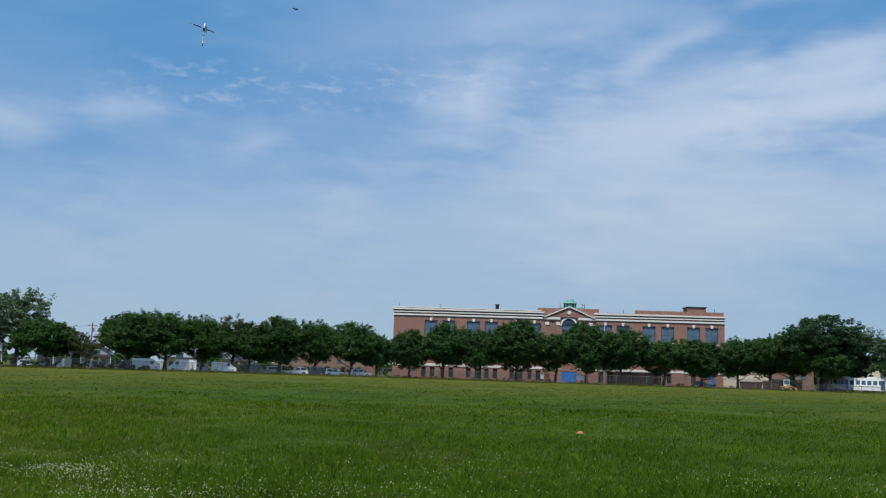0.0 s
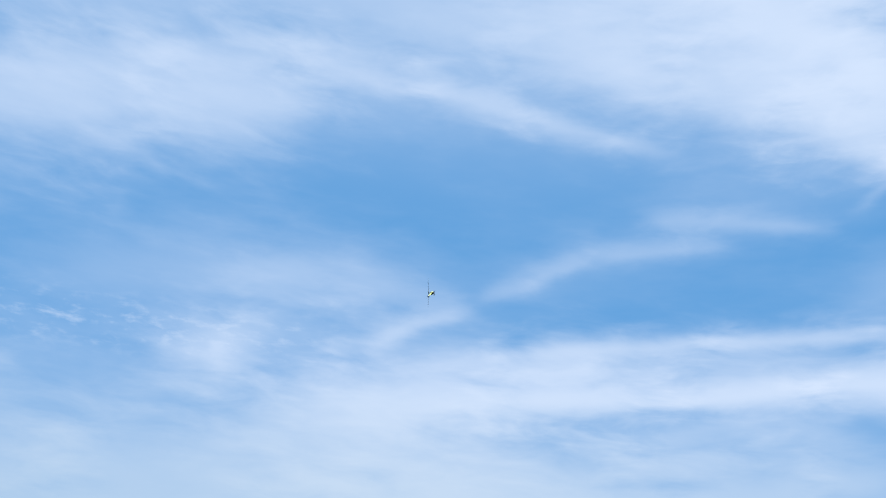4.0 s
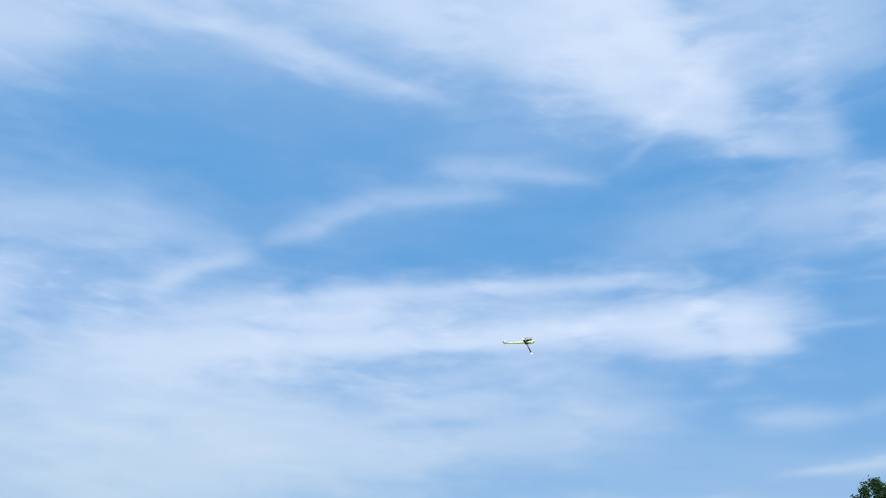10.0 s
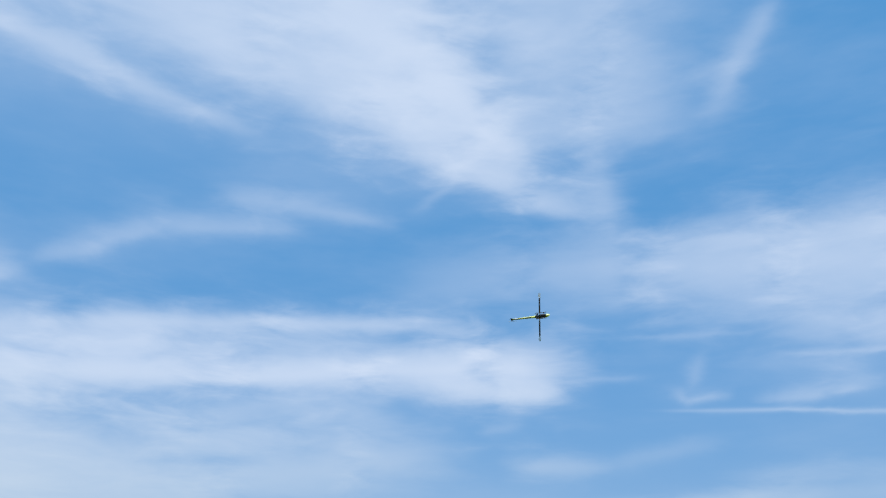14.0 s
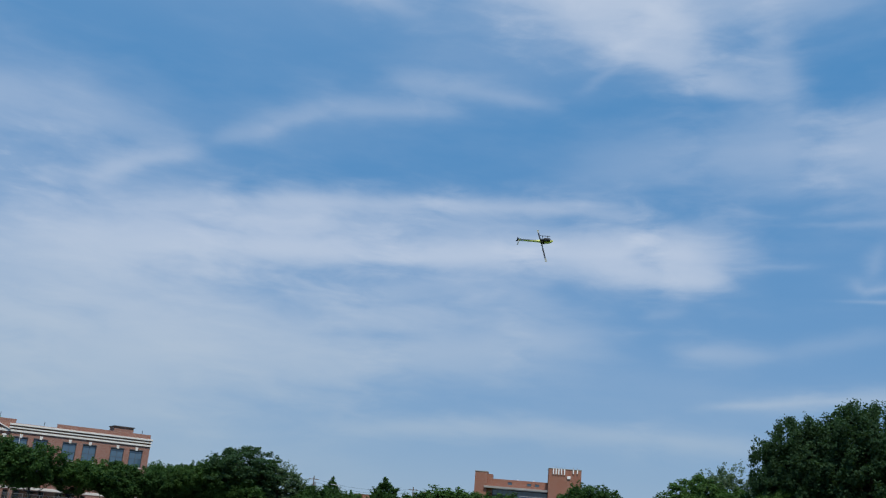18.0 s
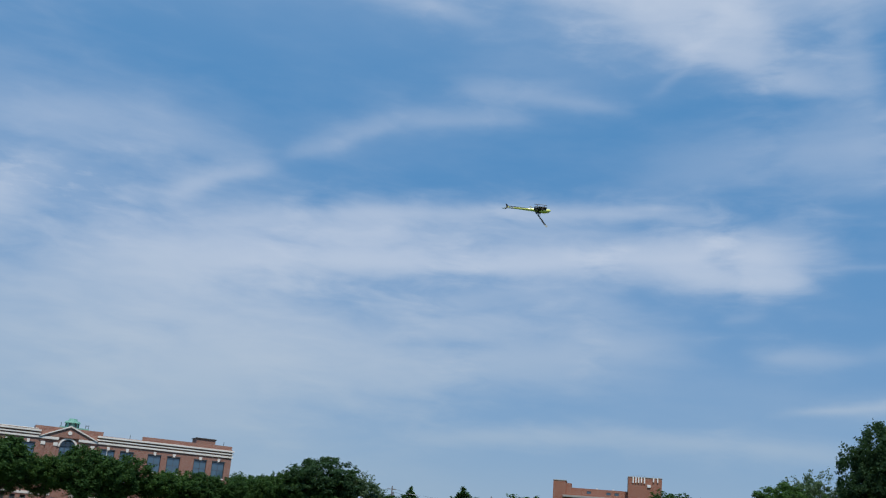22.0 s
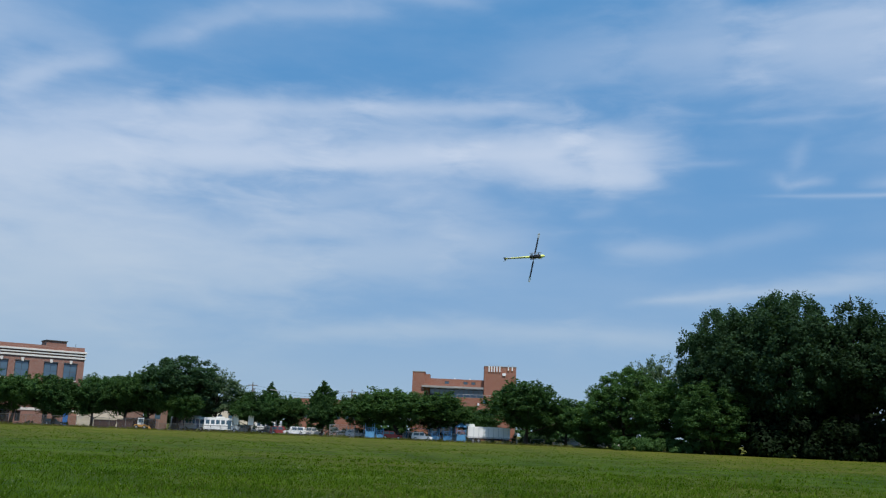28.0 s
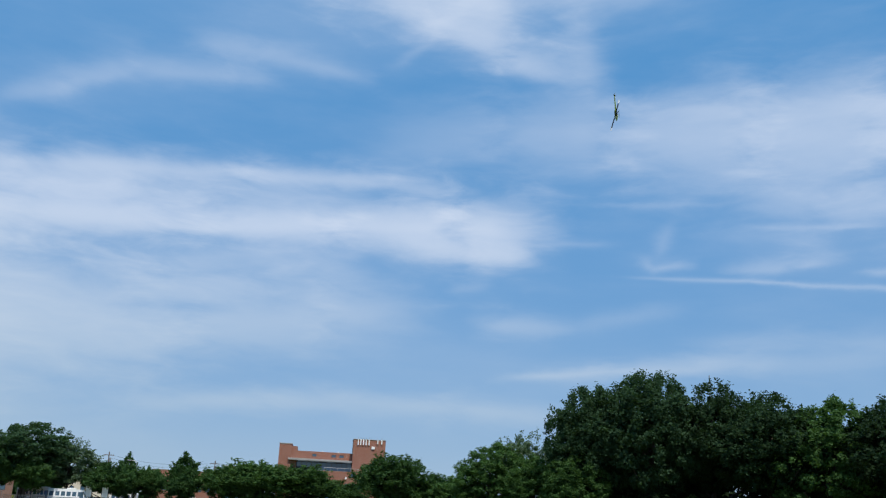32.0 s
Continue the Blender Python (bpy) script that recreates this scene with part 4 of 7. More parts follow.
def gable_house(name, label, heading, metres, wide, eaves, ridge, material, turn=0.0):
    ob = thing(name, label, "house", spot_of(heading, metres, 0, turn))
    h = wide / 2
    holes = [(-0.9, 0.9, eaves * 0.75, eaves * 0.75 + 1.3), (-h * 0.7, -h * 0.7 + 1.0, 0.9, 2.1), (h * 0.7 - 1.0, h * 0.7, 0.9, 2.1)]
    part("front_wall", wall_with_holes(h, eaves * 0.75 + 1.4, 0, 0.2, holes, -h), material, ob)
    part("gable", outline([(-h, eaves * 0.75 + 1.4), (h, eaves * 0.75 + 1.4), (h, eaves + 0.001) if eaves > eaves * 0.75 + 1.4 else (h * 0.98, eaves * 0.75 + 1.45), (0, ridge)], 0, 0.2), material, ob)
    for x in (-h, h - 0.2):
        part("side_wall", box(x, x + 0.2, 0.202, 9.0, 0, eaves), material, ob)
    part("back_wall", box(-h + 0.202, h - 0.202, 8.8, 9.0, 0, eaves), material, ob)
    for s in (-1, 1):
        part("roof", outline([(s * (h + 0.4), eaves - 0.25), (s * (h + 0.4), eaves - 0.05), (0, ridge + 0.22), (0, ridge + 0.02)], -0.4, 9.4), ROOFING, ob)
    for x0, x1, z0, z1 in holes:
        win = part("window", box(x0, x1, 0.06, 0.14, z0, z1), FRAME, ob)
        part("pane", box(x0 + 0.08, x1 - 0.08, 0.03, 0.058, z0 + 0.08, z1 - 0.08), PANE, win)
        part("sill", box(x0 - 0.1, x1 + 0.1, -0.08, -0.003, z0 - 0.12, z0 - 0.01), WHITE, win)
    porch = part("porch_roof", outline([(-h - 0.2, 2.65), (h + 0.2, 2.65), (h - 0.2, 3.15), (-h + 0.2, 3.15)], -2.2, -0.003), ROOFING, ob)
    for x in (-h, -0.8, 0.8, h):
        part("porch_post", box(x - 0.09, x + 0.09, -2.05, -1.87, 0.3, 2.65), WHITE, porch)
    part("porch_floor", box(-h - 0.1, h + 0.1, -2.2, -0.003, 0.0, 0.3), CONCRETE, ob)
    part("door", box(-0.5, 0.5, -0.06, -0.003, 0.3, 2.35, None, 0.02), WOOD, ob)
    return ob


gable_house("house", "white clapboard gable house with a front porch", -54.9, 224, 6.4, 4.3, 6.3, SIDING)
gable_house("house", "grey clapboard house with a dark roof", -57.0, 232, 6.0, 4.6, 6.6, GREY_SIDING, 12)
gable_house("house", "small white house half hidden by trees", -51.6, 236, 6.0, 3.6, 5.2, SIDING, -10)
gable_house("house", "grey clapboard house behind the tree row", -49.3, 240, 6.5, 3.8, 5.6, GREY_SIDING)
gable_house("house", "white house glimpsed between tree trunks", -44.8, 244, 7.0, 3.9, 5.8, SIDING, 8)
gable_house("house", "grey house glimpsed between tree trunks", -41.6, 246, 7.0, 3.9, 5.8, GREY_SIDING, -6)

# ---- trees ----


def tree_meshes(seed, clear, leaf, clumps, leaves, material, spire=0.0, skirt=False, clump_size=0.6, upright=0.85, shoots=110, lobes=16, depth=0.26, wide=4.3, shoot=0.8):
    """A trunk with limbs and a lobed crown of leafy twigs for a tree 10 m high with a half width of 4 m; young shoots stand out of the top."""
    rng = np.random.default_rng(seed)
    bm = bmesh.new()
    bend = rng.normal(size=2) * 0.14
    rod((0, 0, -0.15), (bend[0] * 0.4, bend[1] * 0.4, clear * 0.5), 0.27, 0.21, bm, 9)
    rod((bend[0] * 0.4, bend[1] * 0.4, clear * 0.5 - 0.02), (bend[0], bend[1], clear), 0.21, 0.18, bm, 9)
    rod((bend[0], bend[1], clear - 0.05), (bend[0] * 2, bend[1] * 2, 7.6), 0.18, 0.05, bm, 7)
    for k in range(11):
        a = 2.4 * k + rng.random()
        z0 = clear - 0.35 + 0.40 * k
        reach = (2.9 - 0.17 * k) * (0.8 + 0.4 * rng.random())
        end = (math.cos(a) * reach, math.sin(a) * reach, z0 + 1.4 + rng.random())
        mid = (math.cos(a) * reach * 0.5, math.sin(a) * reach * 0.5, z0 + 0.85)
        rod((bend[0], bend[1], z0), mid, 0.10, 0.07, bm, 6)
        rod(mid, end, 0.07, 0.025, bm, 6)
    trunk = to_mesh("trunk", bm, BARK)
    low = 0.1 if skirt else clear - 0.15
    centre_z, half_z = low + (9.75 - low) * 0.45, (9.75 - low)

    def unit(n):
        c = rng.normal(size=(n, 3))
        return c / np.linalg.norm(c, axis=1, keepdims=True)

    heads = unit(lobes)
    heights = rng.random(lobes)

    def skin(c):
        """How far the crown reaches towards c: bulging lobes with hollows between them."""
        near = (np.exp(7.0 * (c @ heads.T - 1.0)) * (0.65 + 0.35 * heights)).max(axis=1)
        return 1.0 - depth + depth * 1.15 * np.minimum(near * 1.15, 1.0)

    def place(c, r):
        up = c[:, 2] * r
        z = centre_z + up * np.where(up > 0, half_z * 0.55, half_z * 0.45)
        taper = 1.0 - spire * np.clip((z - low) / (9.75 - low), 0, 1)
        return np.stack([c[:, 0] * r * wide * taper, c[:, 1] * r * wide * taper, z], 1)

    c = unit(clumps)
    r = (0.30 + 0.70 * rng.random(clumps) ** 0.5) * skin(c) * 0.93
    pts = place(c, r)
    size = clump_size * (0.6 + 0.8 * rng.random(clumps))
    k = rng.integers(0, clumps, leaves)
    d = unit(leaves)
    p = pts[k] + d * (size[k] * rng.random(leaves) ** 0.45)[:, None] * np.array([1.0, 1.0, upright])
    c = unit(shoots)
    c[:, 2] = np.abs(c[:, 2]) * 1.1 - 0.15
    c /= np.linalg.norm(c, axis=1, keepdims=True)
    root = place(c, skin(c) * 0.9)
    rise = c * np.array([0.75, 0.75, 0.5]) + np.array([0, 0, 0.75]) + rng.normal(size=(shoots, 3)) * 0.25
    long = shoot * (0.45 + 0.75 * rng.random(shoots))
    per = 46
    s = rng.random((shoots, per))
    q = root[:, None] + rise[:, None] * (s * long[:, None])[..., None] + rng.normal(size=(shoots, per, 3)) * (0.20 * (1.15 - 0.7 * s))[..., None]
    p = np.concatenate([p, q.reshape(-1, 3)])
    away = np.concatenate([d, np.repeat(rise, per, axis=0)])
    n = away * 0.35 + rng.normal(size=p.shape) * 0.6 + np.array([0, 0, 0.45])
    n /= np.linalg.norm(n, axis=1, keepdims=True)
    a = np.cross(n, rng.normal(size=p.shape))
    a /= np.linalg.norm(a, axis=1, keepdims=True)
    b = np.cross(n, a)
    w = leaf * (0.55 + 0.9 * rng.random(len(p)))[:, None]
    return trunk, quads("crown", np.stack([p - a * w, p + a * w * 0.7 - b * w * 0.75, p + a * w * 0.8 + b * w * 0.7], 1), material)


TREES = {
    "street_a": tree_meshes(1, 2.0, 0.135, 230, 25000, LEAF_DEEP, clump_size=0.72),
    "street_b": tree_meshes(2, 1.8, 0.135, 230, 25000, LEAF_DEEP, clump_size=0.72, depth=0.36),
    "street_c": tree_meshes(3, 2.1, 0.135, 220, 24000, LEAF_MID, clump_size=0.7, depth=0.36, lobes=12),
    "street_d": tree_meshes(11, 1.7, 0.135, 230, 25000, LEAF_DEEP, clump_size=0.75, spire=0.28, lobes=14),
    "loose": tree_meshes(4, 2.4, 0.12, 150, 15000, LEAF_PALE, clump_size=0.62, upright=0.5, depth=0.4, shoots=70),
    "broad": tree_meshes(12, 2.6, 0.115, 230, 24000, LEAF_BLUE, clump_size=0.66, upright=0.5, depth=0.22, shoots=80, shoot=0.4),
    "dry": tree_meshes(5, 2.2, 0.12, 90, 6500, LEAF_DRY, depth=0.45, shoots=120),
    "spire": tree_meshes(6, 1.0, 0.15, 150, 18000, LEAF_DEEP, spire=0.72, upright=1.1),
    "shrubby": tree_meshes(7, 1.0, 0.15, 160, 19000, LEAF_MID, skirt=True, clump_size=0.75),
    "grand_a": tree_meshes(8, 1.9, 0.085, 420, 62000, LEAF_BLUE, clump_size=0.42, upright=1.25, shoots=170, lobes=34, depth=0.24, wide=3.9, shoot=0.4),
    "grand_b": tree_meshes(9, 2.4, 0.095, 300, 44000, LEAF_DARK, clump_size=0.5, upright=0.9, shoots=200, lobes=22, wide=3.9, shoot=0.5),
    "grand_c": tree_meshes(10, 0.6, 0.095, 300, 44000, LEAF_MID, skirt=True, clump_size=0.5, upright=0.7, shoots=160, lobes=24, wide=3.9, shoot=0.45),
}


ROW = "street trees along the field"


def tree(kind, heading, metres, lift_top, half_wide, label, group=""):
    tall = 1.7 + metres * math.tan(radians(lift_top))
    p = at(heading, metres)
    ob = thing("tree", label, "tree", None, group)
    spin = (heading * 57.0) % 360
    girth = half_wide / (3.1 if group == ROW else 3.6)
    ob.matrix_world = pose(p.x, p.y, 0, 0, 0, spin) @ Matrix.Diagonal((girth, girth, tall / 10, 1))
    trunk, crown = TREES[kind]
    part("trunk", trunk, BARK, ob)
    part("crown", crown, LEAF_DEEP, ob)
    return ob


DARK, PALE = "dark green broad-leaved street tree with a short trunk", "loose pale green tree with an open crown"
tree("loose", -53.4, 236, 3.9, 7.4, "tall pale green tree rising behind the houses")
tree("shrubby", -55.9, 250, 2.3, 7, "dark green tree behind the houses")
tree("street_a", -59.2, 206, 3.0, 6.5, DARK, ROW)
tree("street_c", -51.7, 206, 2.45, 5.2, DARK, ROW)
tree("dry", -50.1, 204, 1.6, 3.8, "small olive green tree beside the path", ROW)
tree("street_b", -47.6, 205, 2.9, 5.4, DARK, ROW)
tree("street_a", -45.6, 206, 3.1, 5.6, DARK, ROW)
tree("street_c", -43.6, 206, 3.0, 5.2, DARK, ROW)
tree("dry", -41.9, 208, 2.85, 4.2, "thin brownish tree with half-bare twigs", ROW)
tree("street_b", -40.9, 205, 2.6, 4.2, DARK, ROW)
tree("street_d", -39.2, 205, 3.0, 5.0, DARK, ROW)
tree("street_c", -37.2, 205, 3.0, 4.9, DARK, ROW)
tree("street_b", -35.0, 205, 2.85, 4.6, DARK, ROW)
tree("street_a", -33.5, 207, 2.2, 3.4, DARK, ROW)
tree("street_d", -31.6, 205, 2.5, 3.9, DARK, ROW)
tree("street_b", -29.6, 205, 3.0, 4.7, DARK, ROW)
tree("street_a", -27.4, 205, 2.7, 4.3, DARK, ROW)
tree("street_d", -25.3, 205, 3.3, 5.4, DARK, ROW)
tree("street_c", -23.0, 205, 2.8, 4.2, DARK, ROW)
tree("street_d", -21.2, 205, 3.2, 4.6, DARK, ROW)
tree("street_b", -19.2, 205, 2.9, 4.8, DARK, ROW)
tree("street_c", -16.8, 205, 2.5, 4.6, DARK, ROW)
tree("street_d", -14.7, 205, 2.3, 5.0, DARK, ROW)
tree("street_b", -12.7, 205, 2.3, 4.0, DARK, ROW)
tree("street_c", -11.1, 205, 2.85, 4.0, DARK, ROW)
tree("street_a", -9.7, 206, 3.0, 4.4, DARK, ROW)
tree("broad", -8.3, 208, 3.9, 7.4, "tall round tree standing over the row", ROW)
tree("street_c", -8.0, 204, 2.4, 4.0, DARK, ROW)
tree("loose", -6.0, 208, 3.05, 5.0, PALE, ROW)
tree("street_b", -4.1, 206, 2.0, 4.4, DARK, ROW)
BEHIND = "dark green tree standing behind the outbuildings"
tree("street_a", -12.5, 252, 2.5, 7.0, BEHIND)
tree("street_b", -11.2, 256, 2.45, 7.0, BEHIND)
tree("street_d", -7.2, 262, 2.3, 6.5, "dark green tree far behind the car park")
tree("spire", -3.0, 216, 2.4, 3.2, "dark pointed tree behind the car park")
tree("street_c", -1.8, 214, 2.0, 3.4, DARK, ROW)
tree("spire", 0.0, 207, 2.6, 4.6, "dark pointed tree beside the playground")
tree("street_c", 2.7, 206.5, 2.45, 5.6, DARK, ROW)
tree("street_c", 4.5, 207, 2.75, 6.4, DARK, ROW)
tree("street_c", 6.6, 208, 2.6, 6.0, DARK, ROW)
tree("street_b", 8.9, 216, 1.7, 4.6, DARK, ROW)
tree("street_a", 11.9, 203, 3.4, 6.2, "broad dark green tree beside the playground", ROW)
tree("street_b", 14.2, 206, 2.4, 4.2, DARK, ROW)
tree("shrubby", 15.9, 200, 2.5, 5.0, "full green tree beside the grove", ROW)
tree("spire", 12.9, 220, 2.2, 4.0, "dark pointed tree behind the playground")
GROVE = "great trees of the grove"
tree("grand_c", 17.6, 190, 4.3, 8.0, "broad green tree with branches down to the grass", GROVE)
tree("loose", 19.3, 196, 4.95, 6.0, "pale green tree showing over its neighbours", GROVE)
tree("grand_c", 20.2, 184, 3.6, 7.0, "low spreading tree at the edge of the grove", GROVE)
tree("grand_a", 23.2, 178, 7.9, 8.6, "great blue-green tree with a knotty crown", GROVE)
tree("grand_a", 26.4, 176, 8.8, 10.5, "great blue-green tree with a knotty crown", GROVE)
tree("grand_b", 30.0, 178, 8.0, 9.5, "tall dark tree in the grove", GROVE)
tree("grand_b", 33.0, 174, 7.6, 9.5, "tall dark tree in the grove", GROVE)
tree("grand_c", 36.2, 172, 7.4, 10.0, "tall green tree in the grove", GROVE)
tree("grand_b", 39.8, 168, 7.3, 10.0, "tall dark tree in the grove", GROVE)
tree("grand_c", 43.8, 166, 7.2, 10.5, "tall green tree in the grove", GROVE)
tree("grand_c", 22.4, 173, 3.9, 6.6, "low green tree before the great ones", GROVE)
tree("grand_b", 24.5, 196, 6.6, 11, "dark tree deep in the grove", GROVE)
tree("grand_b", 28.5, 198, 7.2, 11, "dark tree deep in the grove", GROVE)
tree("grand_b", 35.0, 196, 6.6, 11, "dark tree deep in the grove", GROVE)


def bushes(name, label, h0, h1, metres, tall, count, leaves, leaf, material, seed):
    """A long thicket of leaf clumps."""
    rng = np.random.default_rng(seed)
    h = np.radians(h0 + (h1 - h0) * rng.random(count))
    r = metres + rng.normal(size=count) * 2.5
    z = tall * (0.15 + 0.7 * rng.random(count) ** 1.3)
    pts = np.stack([np.sin(h) * r, np.cos(h) * r, z], 1)
    me = quads(name, leaf_cloud(rng, pts, tall * (0.18 + 0.2 * rng.random(count)), leaves, leaf), material)
    return tagged(new(name, me), label, "bushes", kind="stuff")


# The undergrowth gets its darkness from leaf colour that includes the shade
bushes("undergrowth", "undergrowth along the foot of the grove, coloured as dark as its shade", 24.7, 50, 173.5, 7.0, 560, 52000, 0.34, LEAF_SHADE, 21)
bushes("undergrowth", "thicket deep in the grove, coloured as dark as its shade", 22, 50, 197, 13.0, 300, 20000, 0.8, LEAF_SHADE, 25)
bushes("shrubs", "bright green shrubs at the edge of the grove", 17.0, 23.8, 176, 2.4, 150, 18000, 0.2, LEAF_MID, 26)
bushes("hedge", "dark clipped shrubs behind the chain-link fence", -60, -46.5, 201.8, 1.3, 130, 12000, 0.14, LEAF_DARK, 51)
bushes("hedge", "dark shrubs along the car park fence", -43.5, -34.2, 224, 2.0, 120, 9000, 0.2, LEAF_DARK, 52)
bushes("hedge", "low dark shrubs along the foot of the school", -33.2, -13.9, 203.6, 0.75, 90, 6500, 0.1, LEAF_DARK, 53)
bushes("hedge", "dark shrubs behind the playground", 1.0, 16.5, 214, 2.2, 190, 12000, 0.2, LEAF_DARK, 54)
bushes("hedge", "dark shrubs beyond the parked buses", -8.5, 1.0, 228, 2.6, 160, 9000, 0.22, LEAF_DARK, 55)
bushes("far_woods", "far hazy line of green woods", -180, 180, 430, 9.5, 900, 20000, 1.4, LEAF_BLUE, 22)
bushes("far_woods", "green trees beyond the houses and car park", -62, 18, 320, 7.5, 420, 20000, 0.75, LEAF_DEEP, 23)
FLY_FROM, FLY_TO = (-39.29, 20.69), (-46.18, 19.10)
